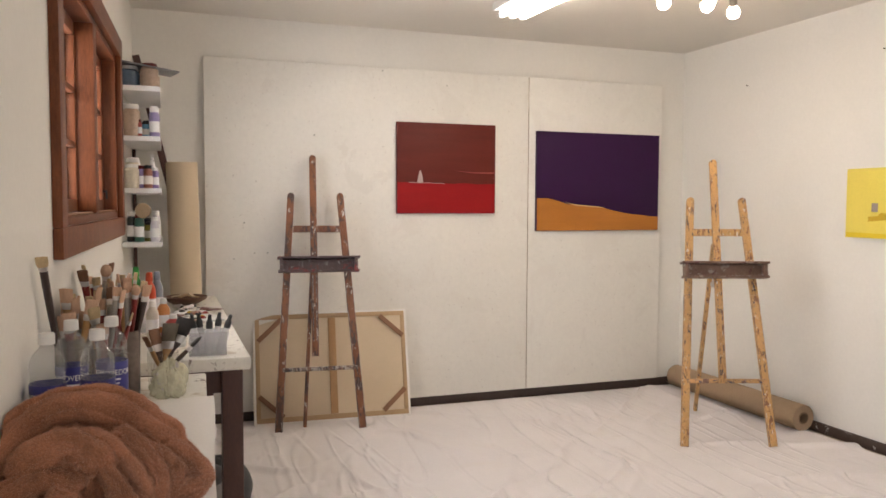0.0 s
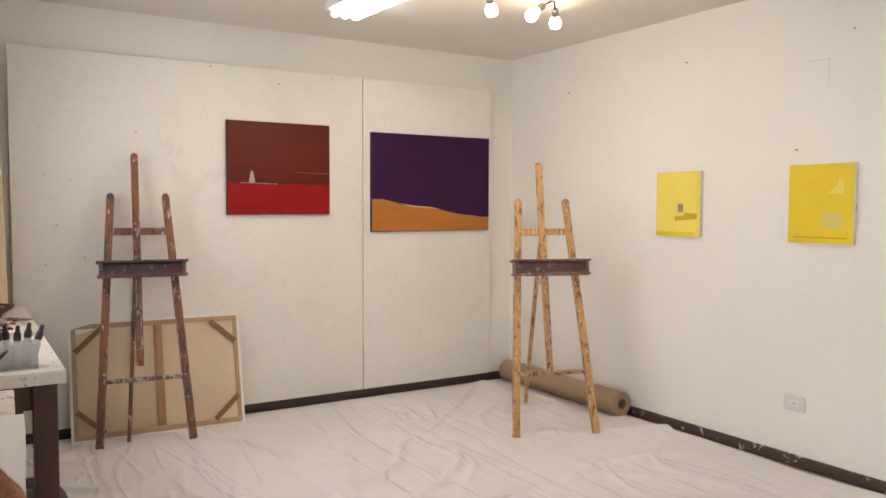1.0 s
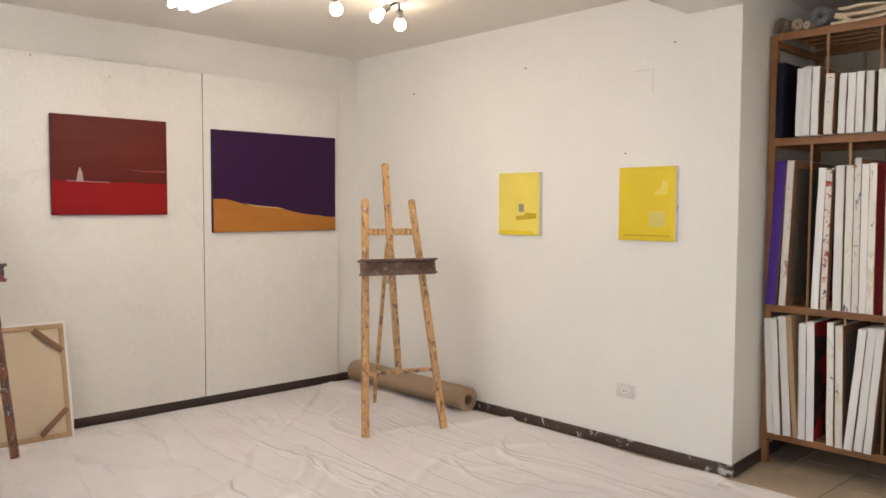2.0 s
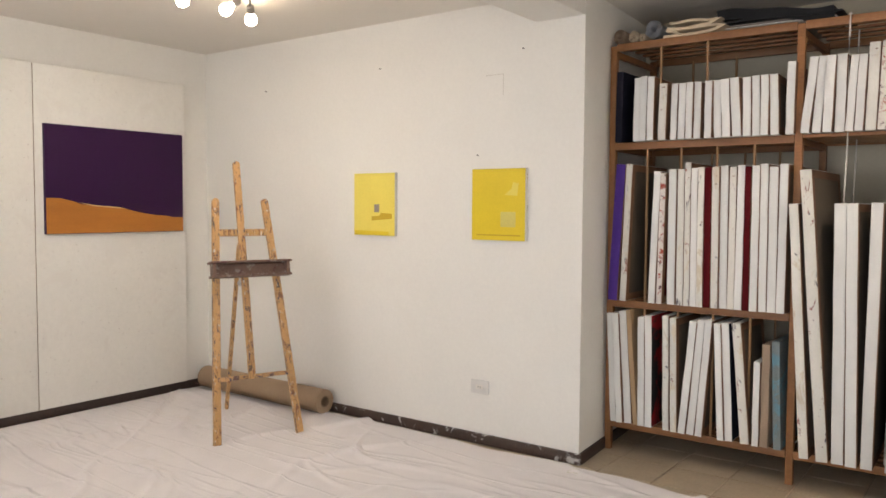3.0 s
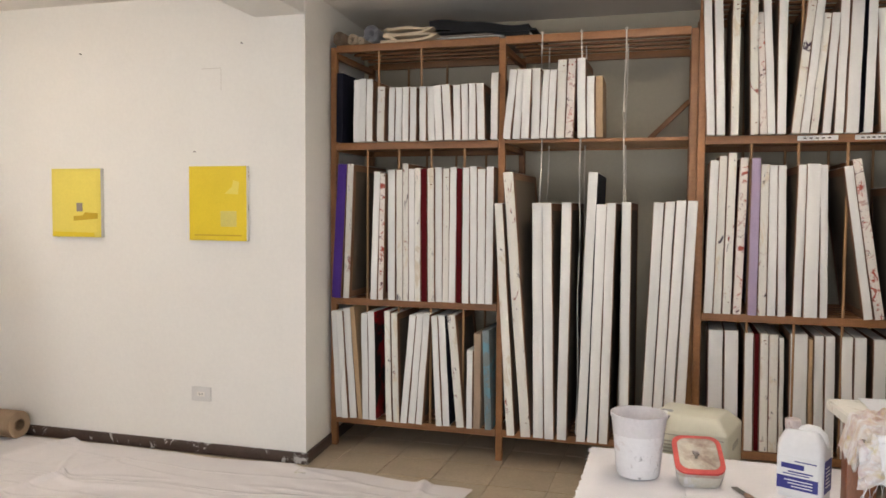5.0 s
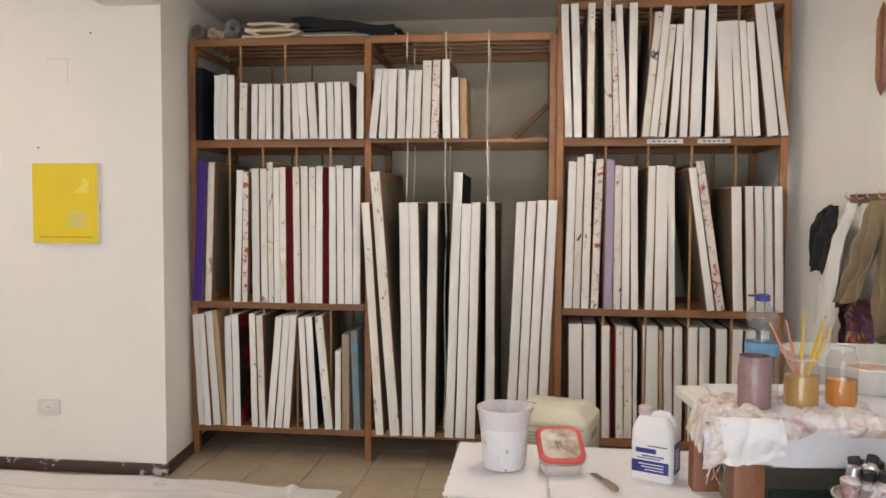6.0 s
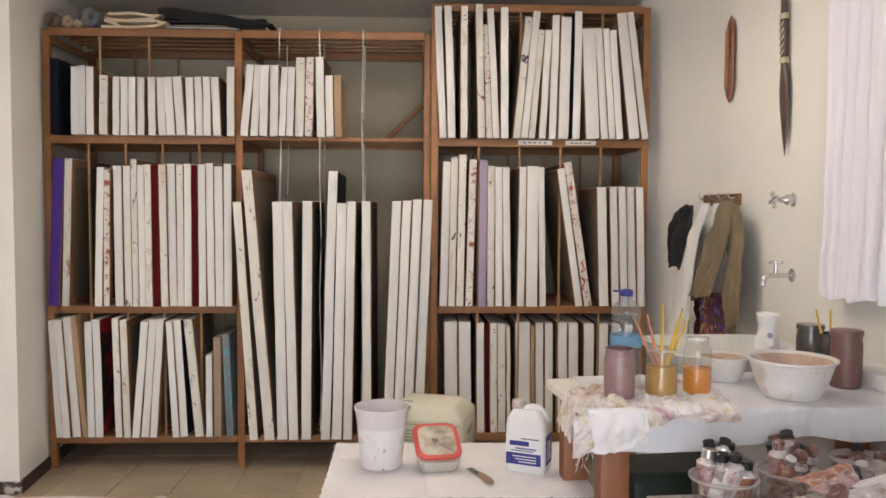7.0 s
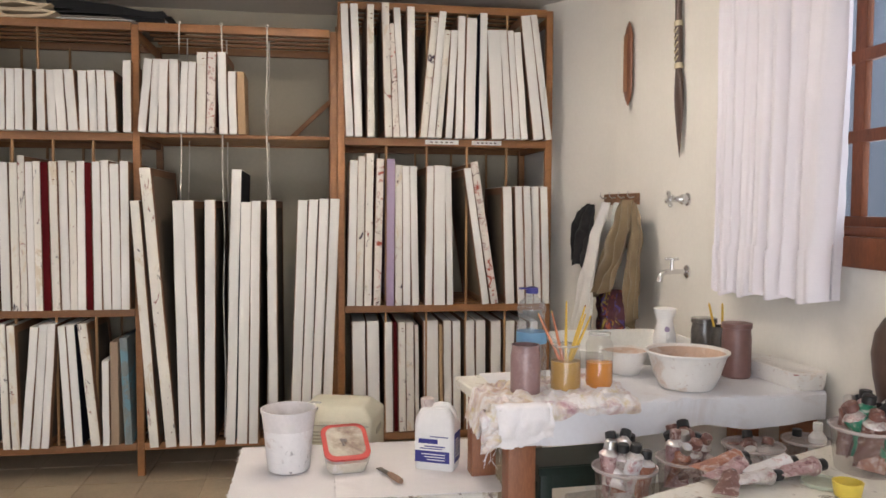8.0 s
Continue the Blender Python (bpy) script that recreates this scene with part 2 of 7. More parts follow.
CHROME = material("chrome", (0.75, 0.75, 0.76), 0.12, 0.05, 8, 90, 0.03, metal=1.0)
BLACK = material("black_plastic", (0.014, 0.014, 0.015), 0.4, 0.2, 8, 80, 0.1)
WHITE_PLASTIC = material("white_plastic", (0.78, 0.77, 0.75), 0.38, 0.04, 8, 90, 0.05)
CLEAR = clear_shell("clear_glass", (0.96, 0.96, 0.94), 0.05)
PANE = glass("window_pane", (0.96, 0.98, 0.98), 0.01, thin=True)
PET = clear_shell("clear_plastic", (0.93, 0.94, 0.95), 0.07, 0.04, 1.75)
TOWEL = material("brown_towelling", (0.40, 0.172, 0.096), 0.95, 0.60, 9, 260, 1.0, sheen=0.12, spec=0.1, depth=0.006)
CURTAIN = material("curtain_cotton", (0.80, 0.77, 0.82), 0.9, 0.03, 4, 200, 0.15, sheen=0.2)
LINEN = material("white_rag", (0.80, 0.77, 0.77), 0.9, 0.06, 6, 160, 0.35, sheen=0.2)


# ---------------------------------------------------------------- mesh helpers
def add_box(bm, lo, hi, m=None, bevel=0.0):
    lo, hi = Vector(lo), Vector(hi)
    r = bmesh.ops.create_cube(bm, size=1.0, matrix=Matrix.LocRotScale((lo + hi) / 2, None, hi - lo))
    vs = r["verts"]
    if bevel:
        es = list({e for v in vs for e in v.link_edges})
        r = bmesh.ops.bevel(bm, geom=es, offset=bevel, segments=2, affect="EDGES", profile=0.6, clamp_overlap=True)
        vs = list({v for f in r["faces"] for v in f.verts} | {v for v in vs if v.is_valid})
    if m is not None:
        bmesh.ops.transform(bm, matrix=m, verts=vs)
    return vs


def box(lo, hi, bevel=0.0, m=None):
    bm = bmesh.new()
    add_box(bm, lo, hi, m, bevel)
    return bm


def lathe(profile, seg=28, bm=None, m=None, close=False):
    """A turned body from (radius, height) pairs."""
    bm = bm or bmesh.new()
    rings = []
    for r, z in profile:
        rings.append([bm.verts.new((r * math.cos(2 * math.pi * i / seg), r * math.sin(2 * math.pi * i / seg), z)) for i in range(seg)])
    for a, b in zip(rings, rings[1:]):
        for i in range(seg):
            bm.faces.new((a[i], a[(i + 1) % seg], b[(i + 1) % seg], b[i]))
    for ring, flip in ((rings[0], True), (rings[-1], False)):
        if close or ring is rings[0]:
            bm.faces.new(ring[::-1] if flip else ring)
    if m is not None:
        bmesh.ops.transform(bm, matrix=m, verts=[v for ring in rings for v in ring])
    return bm


def rod(bm, a, b, r0, r1=None, seg=10):
    a, b = Vector(a), Vector(b)
    d = b - a
    m = Matrix.LocRotScale((a + b) / 2, d.to_track_quat("Z", "Y"), None)
    bmesh.ops.create_cone(bm, cap_ends=True, segments=seg, radius1=r0, radius2=r0 if r1 is None else r1, depth=d.length, matrix=m)


def bar(a, b, w, d, up=(0, 0, 1), bevel=0.003):
    """A rectangular bar from a to b: w across, d deep (along up as near as can be)."""
    a, b = Vector(a), Vector(b)
    z = (b - a).normalized()
    y = (Vector(up) - z * Vector(up).dot(z)).normalized()
    x = y.cross(z)
    m = Matrix((x, y, z)).transposed().to_4x4()
    m.translation = (a + b) / 2
    h = (b - a).length / 2
    return box((-w / 2, -d / 2, -h), (w / 2, d / 2, h), bevel, m)


def tube(points, r, seg=8, bm=None):
    bm = bm or bmesh.new()
    pts = [Vector(p) for p in points]
    rings = []
    for i, p in enumerate(pts):
        d = (pts[min(i + 1, len(pts) - 1)] - pts[max(i - 1, 0)]).normalized()
        q = d.to_track_quat("Z", "Y")
        rr = r[i] if isinstance(r, (list, tuple)) else r
        rings.append([bm.verts.new(p + q @ Vector((rr * math.cos(2 * math.pi * k / seg), rr * math.sin(2 * math.pi * k / seg), 0))) for k in range(seg)])
    for a, b in zip(rings, rings[1:]):
        for k in range(seg):
            bm.faces.new((a[k], a[(k + 1) % seg], b[(k + 1) % seg], b[k]))
    bm.faces.new(rings[0][::-1])
    bm.faces.new(rings[-1])
    return bm


def sheet(nx, ny, f, thick=0.0):
    """A grid whose points come from f(u, v), u and v from 0 to 1."""
    bm = bmesh.new()
    g = [[bm.verts.new(f(i / nx, j / ny)) for j in range(ny + 1)] for i in range(nx + 1)]
    for i in range(nx):
        for j in range(ny):
            bm.faces.new((g[i][j], g[i + 1][j], g[i + 1][j + 1], g[i][j + 1]))
    if thick:
        bm.normal_update()
        bmesh.ops.solidify(bm, geom=bm.faces[:], thickness=thick)
    return bm


def mesh_of(name, bm, mats, smooth=True, angle=35):
    bm.normal_update()
    bmesh.ops.recalc_face_normals(bm, faces=bm.faces[:])
    me = bpy.data.meshes.new(name)
    bm.to_mesh(me)
    bm.free()
    for m in (mats if isinstance(mats, (list, tuple)) else [mats]):
        me.materials.append(m)
    if smooth:
        me.shade_smooth()
        me.set_sharp_from_angle(angle=radians(angle))
    return me


def part(name, bm, mat, parent=None, label="", m=None, smooth=True):
    ob = new(name, mesh_of(name, bm, mat, smooth))
    if parent is not None:
        ob.parent = parent
    if m is not None:
        ob.matrix_basis = m
    if label:
        ob["label"] = label
    return ob


def thing(name, label, category, m=None, group="", kind=""):
    ob = new(name)
    ob.empty_display_size = 0.1
    if m is not None:
        ob.matrix_basis = m
    return tagged(ob, label, category, group, kind)


def structure(name, bm, mat, label, category, smooth=False):
    return tagged(part(name, bm, mat, smooth=smooth), label, category, kind="structure")


def text_bm(body, size, depth=0.0004):
    cu = bpy.data.curves.new("lettering", "FONT")
    cu.body, cu.size, cu.extrude, cu.align_x, cu.align_y = body, size, depth, "CENTER", "CENTER"
    ob = bpy.data.objects.new("lettering", cu)
    scene.collection.objects.link(ob)
    bpy.context.view_layer.update()
    me = bpy.data.meshes.new_from_object(ob.evaluated_get(bpy.context.evaluated_depsgraph_get()))
    bm = bmesh.new()
    bm.from_mesh(me)
    bpy.data.objects.remove(ob)
    bpy.data.meshes.remove(me)
    return bm


def wrap(bm, radius, facing=0.0):
    """Bend a flat x-y drawing round an upright cylinder; facing: degrees of its middle."""
    for v in bm.verts:
        a = radians(facing) + v.co.x / radius
        r = radius + v.co.z
        v.co = Vector((r * math.cos(a), r * math.sin(a), v.co.y))
    return bm


# ---------------------------------------------------------------- structure
def wall_with_hole(axis_lo, axis_hi, t0, t1, hole, along_x, added_door=None):
    """A wall slab along x or y, with one opening (a, b, z0, z1)."""
    bm = bmesh.new()
    a, b, z0, z1 = hole
    if added_door:
        d0, d1, dz = added_door
        add_box(bm, (t0, axis_lo, 0), (t1, d0, CEIL))
        add_box(bm, (t0, d0, dz), (t1, d1, CEIL))
        axis_lo = d1
    for lo, hi, zz0, zz1 in ((axis_lo, a, 0, CEIL), (b, axis_hi, 0, CEIL), (a, b, 0, z0), (a, b, z1, CEIL)):
        if along_x:
            add_box(bm, (lo, t0, zz0), (hi, t1, zz1))
        else:
            add_box(bm, (t0, lo, zz0), (t1, hi, zz1))
    bmesh.ops.remove_doubles(bm, verts=bm.verts[:], dist=1e-5)
    return bm


WEST_M = pose(west(0), 0, 0, 0, 0, -WEST_TURN)     # the west wall's own frame: y runs along it, x into the room
structure("wall_north", box((-0.6, NORTH, 0), (EAST + 0.15, NORTH + 0.15, CEIL)), PLASTER, "off-white plaster wall behind the pin-up boards", "wall")
structure("wall_east", box((EAST, NICHE + 0.15, 0), (EAST + 0.15, NORTH, CEIL)), PLASTER, "off-white plaster wall with hanging yellow canvases", "wall")
bm = bmesh.new()
f = bm.faces.new([bm.verts.new(p) for p in ((EAST, NICHE, 0), (BACK, niche(BACK), 0), (BACK, niche(BACK) + 0.15, 0), (EAST, NICHE + 0.15, 0))])
g = bmesh.ops.extrude_face_region(bm, geom=[f])
bmesh.ops.translate(bm, vec=(0, 0, CEIL), verts=[v for v in g["geom"] if isinstance(v, bmesh.types.BMVert)])
structure("wall_niche", bm, PLASTER, "plaster side wall of the storage recess", "wall")
structure("wall_back", box((BACK, SOUTH - 0.15, 0), (BACK + 0.15, niche(BACK) + 0.15, CEIL)), PLASTER_DIMMED, "cream plaster wall behind the storage rack, shade put in its colour", "wall")
W_D = (0.775, 2.635, 1.455, 2.406)
structure("wall_south", wall_with_hole(-0.75, BACK, SOUTH - 0.15, SOUTH, W_D, True), PLASTER, "cream plaster wall with taps and a window", "wall")
W_E = (2.68, 4.48, 1.46, 2.30)
cove = [(4.10 + 0.75 * k / 14, SOUTH - 0.004 + 0.246 * (k / 14) ** 2.4) for k in range(15)]
bm = bmesh.new()
f = bm.faces.new([bm.verts.new((x, y, 0)) for x, y in cove + [(BACK - 0.002, -1.404), (BACK - 0.002, SOUTH - 0.004)]])
g = bmesh.ops.extrude_face_region(bm, geom=[f])
bmesh.ops.translate(bm, vec=(0, 0, CEIL - 0.001), verts=[v for v in g["geom"] if isinstance(v, bmesh.types.BMVert)])
structure("wall_splay", bm, PLASTER, "cream plaster wall end curving in on the rack", "wall", True)
# The floor-high gap is an unseen doorway, added to let the fill lamp in.
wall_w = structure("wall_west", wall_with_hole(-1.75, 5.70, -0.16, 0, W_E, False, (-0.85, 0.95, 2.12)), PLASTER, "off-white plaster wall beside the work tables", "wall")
wall_w.matrix_basis = WEST_M
structure("ceiling", box((-0.8, SOUTH - 0.15, CEIL), (BACK + 0.15, NORTH + 0.15, CEIL + 0.12)), PLASTER_CEIL, "plain off-white plaster ceiling", "ceiling")
structure("ceiling_beam", box((-0.3, NICHE + 0.003, 2.66), (EAST + 0.05, 2.42, CEIL + 0.01), 0.004), PLASTER, "white plastered beam across the ceiling", "beam")
structure("ground", box((-60, -60, -0.35), (60, 60, -0.25)), material("earth", (0.16, 0.14, 0.10), 0.95, 0.3, 0.5, 8, 0.3), "bare ground outside the studio", "ground")
structure("floor", box((-0.8, SOUTH - 0.15, -0.25), (BACK + 0.15, NORTH + 0.15, -0.006)), GROUT, "floor bed of grout under beige tiles", "floor")


def skirting(name, lo, hi, mat, label):
    return structure(name, box(lo, hi, 0.006), mat, label, "skirting board", True)


skirting("baseboard_north", (-0.15, NORTH - 0.014, 0), (EAST - 0.02, NORTH, 0.070), SKIRT_DARK, "dark brown skirting under the boards")
skirting("baseboard_east", (EAST - 0.016, NICHE - 0.016, 0), (EAST, NORTH - 0.014, 0.070), SKIRT, "dark brown skirting with white paint drips")
sk = skirting("baseboard_niche", (0.001, -0.016, 0), (BACK - EAST, 0, 0.072), SKIRT_DARK, "dark brown skirting in the recess")
sk.matrix_basis = pose(EAST, NICHE, 0, 0, 0, math.degrees(math.atan(0.085)))
skirting("baseboard_south", (0.0, SOUTH, 0), (BACK, SOUTH + 0.014, 0.08), SKIRT_DARK, "dark brown skirting below the taps")


def window_unit(name, m, a, b, z0, z1, leaves, trim, depth, label, cols=1, sill=0.0, rows=3, drop=0.0, wide=0.012):
    """A wooden window in its opening, in a frame where x runs along the wall and y out of the room."""
    w = thing(name, label, "window", m, kind="structure")
    f = bmesh.new()
    t = trim
    for lo, hi in (((a - t, -0.03, z1), (b + t, 0.0, z1 + t)), ((a - t, -0.03, z0 - t), (b + t, 0.0, z0)),
                   ((a - t, -0.03, z0), (a, 0.0, z1)), ((b, -0.03, z0), (b + t, 0.0, z1))):
        add_box(f, lo, hi, None, 0.005)
    part("window_trim", f, REDWOOD, w)
    f = bmesh.new()
    for lo, hi in (((a, -0.002, z1 - 0.03), (b, 0.15, z1)), ((a, -0.002, z0), (b, 0.15, z0 + 0.03)),
                   ((a, -0.002, z0 + 0.03), (a + 0.03, 0.15, z1 - 0.03)), ((b - 0.03, -0.002, z0 + 0.03), (b, 0.15, z1 - 0.03))):
        add_box(f, lo, hi, None, 0.003)
    part("window_frame", f, REDWOOD, w)
    if sill:
        part("window_sill", box((a, 0.004, z0 + 0.031), (b, depth, z0 + 0.04), 0.003), BRACE, w)
    span = (b - a - 0.06) / leaves
    for i in range(1, leaves if cols == 1 else 1):
        x = a + 0.03 + i * span
        part("mullion", box((x - 0.045, -0.012, z0 + 0.031), (x + 0.045, depth + 0.038, z1 - 0.031), 0.012), REDWOOD, w)
    for i in range(leaves):
        u0, u1 = a + 0.03 + i * span + 0.003, a + 0.03 + (i + 1) * span - 0.003
        v0, v1, s, d = z0 + 0.035 - drop, z1 - 0.035 - drop, 0.055, 0.035
        f = bmesh.new()
        for lo, hi in (((u0, depth, v0), (u0 + s, depth + d, v1)), ((u1 - s, depth, v0), (u1, depth + d, v1)),
                       ((u0 + s, depth, v0), (u1 - s, depth + d, v0 + s)), ((u0 + s, depth, v1 - s), (u1 - s, depth + d, v1))):
            add_box(f, lo, hi, None, 0.004)
        leaf = part("casement", f, REDWOOD, w)
        hi_, wi = (v1 - v0 - 2 * s) / rows, (u1 - u0 - 2 * s) / cols
        for r in range(1, rows):
            z = v0 + s + r * hi_
            part("glazing_bar", box((u0 + s, depth + 0.004, z - wide), (u1 - s, depth + d - 0.004, z + wide), 0.003), REDWOOD, leaf)
        for c in range(1, cols):
            x = u0 + s + c * wi
            part("glazing_bar", box((x - wide * 1.3, depth + 0.005, v0 + s), (x + wide * 1.3, depth + d - 0.005, v1 - s), 0.003), REDWOOD, leaf)
        for r in range(rows):
            for c in range(cols):
                x, z = u0 + s + c * wi, v0 + s + r * hi_
                pn = part("pane", box((x, depth + 0.015, z), (x + wi, depth + 0.019, z + hi_)), PANE, leaf)
                pn.visible_shadow = False
        hd = bmesh.new()
        rod(hd, (u1 - 0.03, depth, v0 + 0.10), (u1 - 0.03, depth - 0.018, v0 + 0.10), 0.006)
        rod(hd, (u1 - 0.03, depth - 0.016, v0 + 0.105), (u1 - 0.03, depth - 0.016, v0 + 0.06), 0.005)
        part("handle", hd, BLACK, leaf)
    return w


def backdrop(name, lo, hi, colour, strength, label):
    m = bpy.data.materials.new(name)
    m.use_nodes = True
    p = m.node_tree.nodes["Principled BSDF"]
    p.inputs["Base Color"].default_value = (*colour, 1)
    p.inputs["Emission Color"].default_value, p.inputs["Emission Strength"].default_value = (*colour, 1), strength
    return structure(name, box(lo, hi), m, label, "backdrop")


backdrop("backdrop_west", (-2.1, 1.0, 0.2), (-2.0, 16.0, 4.2), (0.80, 0.84, 0.90), 0.9, "bright hazy daylight outside the window")
backdrop("backdrop_south", (-1.0, -4.1, 0.2), (9.0, -4.0, 5.2), (0.38, 0.43, 0.50), 0.11, "pale bluish daylight outside the window")
window_unit("window_1", WEST_M @ pose(0, 0, 0, 0, 0, 90), *W_E, 2, 0.095, 0.060, "reddish-brown wooden casement window with small panes", sill=1)
window_unit("window_2", pose(0, SOUTH, 0, 0, 0, 180) , -W_D[1], -W_D[0], W_D[2], W_D[3], 3, 0.095, 0.06, "reddish-brown wooden casement window half behind a curtain", cols=2, rows=3, drop=0.028, wide=0.020)


# ---------------------------------------------------------------- boards and paintings on the walls
BOARD_EDGE = material("board_edge", (0.36, 0.27, 0.19), 0.8, 0.15, 8, 60, 0.2)


def pin_board(x0, x1, label):
    bm = box((x0, NORTH - 0.040, 0.075), (x1, NORTH - 0.022, 2.525), 0.0015)
    bm.normal_update()
    for f in bm.faces:
        f.material_index = 0 if abs(f.normal.y) > 0.7 else 1
    ob = tagged(part("pin_board", bm, [BOARD, BOARD_EDGE]), label, "board", "pin-up boards on the wall")
    for x in (x0 + 0.06, x1 - 0.10):
        part("batten", box((x, NORTH - 0.022, 0.10), (x + 0.04, NORTH - 0.0005, 2.49)), PINE, ob)
    return ob


pin_board(0.303, 2.732, "wide white-painted wooden board with scuffs, fixed to the wall")
pin_board(2.737, 3.962, "narrow white-painted wooden board fixed to the wall")


def painting(name, label, w, h, depth, m, base, bands, group, edge=None):
    """A stretched canvas hung on a wall: x across its front, z up, y out of the wall; bands are painted areas (outline, colour)."""
    ob = thing(name, label, "painting", m, group)
    part("canvas", box((-w / 2, -depth, -h / 2), (w / 2, 0, h / 2), 0.003), edge or base, ob)
    if edge:
        part("painted_ground", box((-w / 2 + 0.001, -depth - 0.001, -h / 2 + 0.001), (w / 2 - 0.001, -depth + 0.002, h / 2 - 0.001), 0.0008), base, ob)
    for i, (pname, pts, mat) in enumerate(bands):
        bm = bmesh.new()
        y = -depth - 0.0015 - 0.0012 * i
        f = bm.faces.new([bm.verts.new((x, y, z)) for x, z in pts])
        g = bmesh.ops.extrude_face_region(bm, geom=[f])
        bmesh.ops.translate(bm, vec=(0, 0.0014, 0), verts=[v for v in g["geom"] if isinstance(v, bmesh.types.BMVert)])
        bmesh.ops.triangulate(bm, faces=bm.faces[:])
        part(pname, bm, mat, ob, smooth=False)
    return ob


def paint(name, c, vary=0.1, rough=0.5, scale=3, stretch=(1, 1, 1)):
    return material(name, c, rough, vary, scale, 90, 0.2, stretch=stretch, spec=0.2)


P_RED_D = paint("maroon_paint", (0.115, 0.016, 0.011), 0.2, stretch=(0.6, 1, 5))
P_RED = paint("crimson_paint", (0.27, 0.006, 0.008), 0.15, stretch=(0.6, 1, 4))
P_PUR = paint("violet_paint", (0.030, 0.006, 0.042), 0.12)
P_ORA = paint("orange_paint", (0.43, 0.165, 0.030), 0.12, stretch=(0.5, 1, 3))
P_YEL = paint("yellow_paint", (0.76, 0.57, 0.035), 0.06)
P_YEL2 = paint("yellow_light_paint", (0.80, 0.66, 0.13), 0.06)
P_GREY = paint("grey_paint", (0.30, 0.25, 0.22), 0.2)
P_PALE = paint("pale_yellow_paint", (0.66, 0.56, 0.16), 0.1)
P_WHITE = paint("white_paint", (0.46, 0.36, 0.33), 0.2)
P_OCHRE = paint("ochre_paint", (0.58, 0.38, 0.03), 0.1)

rng = random.Random(4)
w, h = 0.785, 0.672
horizon = [(-w / 2 + 0.003 + (w - 0.006) * i / 24, 0.233 - h / 2 + 0.004 * rng.uniform(-1, 1) - 0.012 * (i / 24)) for i in range(25)]
painting("painting", "dark red landscape painting on canvas, unframed", w, h, 0.03, pose(2.047, NORTH - 0.041, 1.803), P_RED_D, [
    ("foreground", [(-w / 2 + 0.003, -h / 2 + 0.003), (w / 2 - 0.003, -h / 2 + 0.003)] + horizon[::-1], P_RED),
    ("figure_mark", [(-0.238, -0.105), (-0.190, -0.105), (-0.198, -0.055), (-0.207, -0.025), (-0.214, -0.012), (-0.221, -0.028), (-0.229, -0.06)], P_WHITE),
    ("pale_stroke", [(0.06, -0.015), (0.20, -0.024), (0.385, -0.022), (0.385, -0.034), (0.20, -0.031)], paint("rose_stroke", (0.27, 0.06, 0.05), 0.3)),
    ("pale_line", [(-0.30, -0.104), (-0.02, -0.110), (-0.02, -0.113), (-0.30, -0.108)], P_WHITE)], "paintings on the boards")
w, h = 1.126, 0.783
hill = [(-w / 2 + 0.003, 0.258), (-0.46, 0.258), (-0.36, 0.235), (-0.30, 0.214), (-0.20, 0.206), (-0.08, 0.196), (0.02, 0.190), (0.12, 0.165),
        (0.22, 0.146), (0.32, 0.132), (0.40, 0.128), (0.47, 0.116), (w / 2 - 0.003, 0.114)]
hill = [(x, z - h / 2) for x, z in hill]
painting("painting", "large violet and orange landscape painting, unframed", w, h, 0.03, pose(3.358, NORTH - 0.041, 1.720), P_PUR, [
    ("orange_ground", [(-w / 2 + 0.003, -h / 2 + 0.003), (w / 2 - 0.003, -h / 2 + 0.003)] + hill[::-1], P_ORA),
    ("ridge_light", [(-0.33, 0.229 - h / 2), (-0.20, 0.209 - h / 2), (-0.02, 0.196 - h / 2), (0.06, 0.184 - h / 2), (-0.02, 0.188 - h / 2), (-0.20, 0.200 - h / 2)], paint("ridge_paint", (0.66, 0.46, 0.22), 0.2))],
         "paintings on the boards")


def yellow(y0, y1, z0, z1, bands, label):
    return painting("painting", label, y0 - y1, z1 - z0, 0.030, pose(EAST, (y0 + y1) / 2, (z0 + z1) / 2, 0, 0, -90), P_YEL if len(bands) == 3 else P_YEL2, bands, "yellow canvases", STAIN_EDGE)


yellow(3.885, 3.505, 1.335, 1.775, [
    ("glossy_panel", [(-0.03, -0.19), (0.16, -0.19), (0.16, 0.205), (-0.03, 0.205)], P_YEL2),
    ("ochre_shape", [(-0.02, -0.115), (0.165, -0.10), (0.165, -0.065), (0.07, -0.06), (0.05, -0.08), (-0.02, -0.085)], P_OCHRE),
    ("grey_square", [(0.005, -0.055), (0.05, -0.055), (0.05, 0.0), (0.005, 0.0)], P_GREY),
    ("pale_stripe", [(-0.185, -0.215), (0.14, -0.215), (0.14, -0.19), (-0.185, -0.185)], P_YEL)], "small yellow abstract canvas with a grey square")
yellow(2.858, 2.462, 1.330, 1.782, [
    ("pale_square", [(0.02, -0.14), (0.13, -0.14), (0.13, -0.045), (0.02, -0.045)], P_PALE),
    ("faint_patch", [(0.05, 0.06), (0.14, 0.055), (0.15, 0.13), (0.11, 0.14), (0.10, 0.10)], P_YEL2),
    ("orange_line", [(-0.16, -0.197), (0.165, -0.197), (0.165, -0.188), (-0.16, -0.188)], P_OCHRE)], "square yellow canvas with a pale printed square")

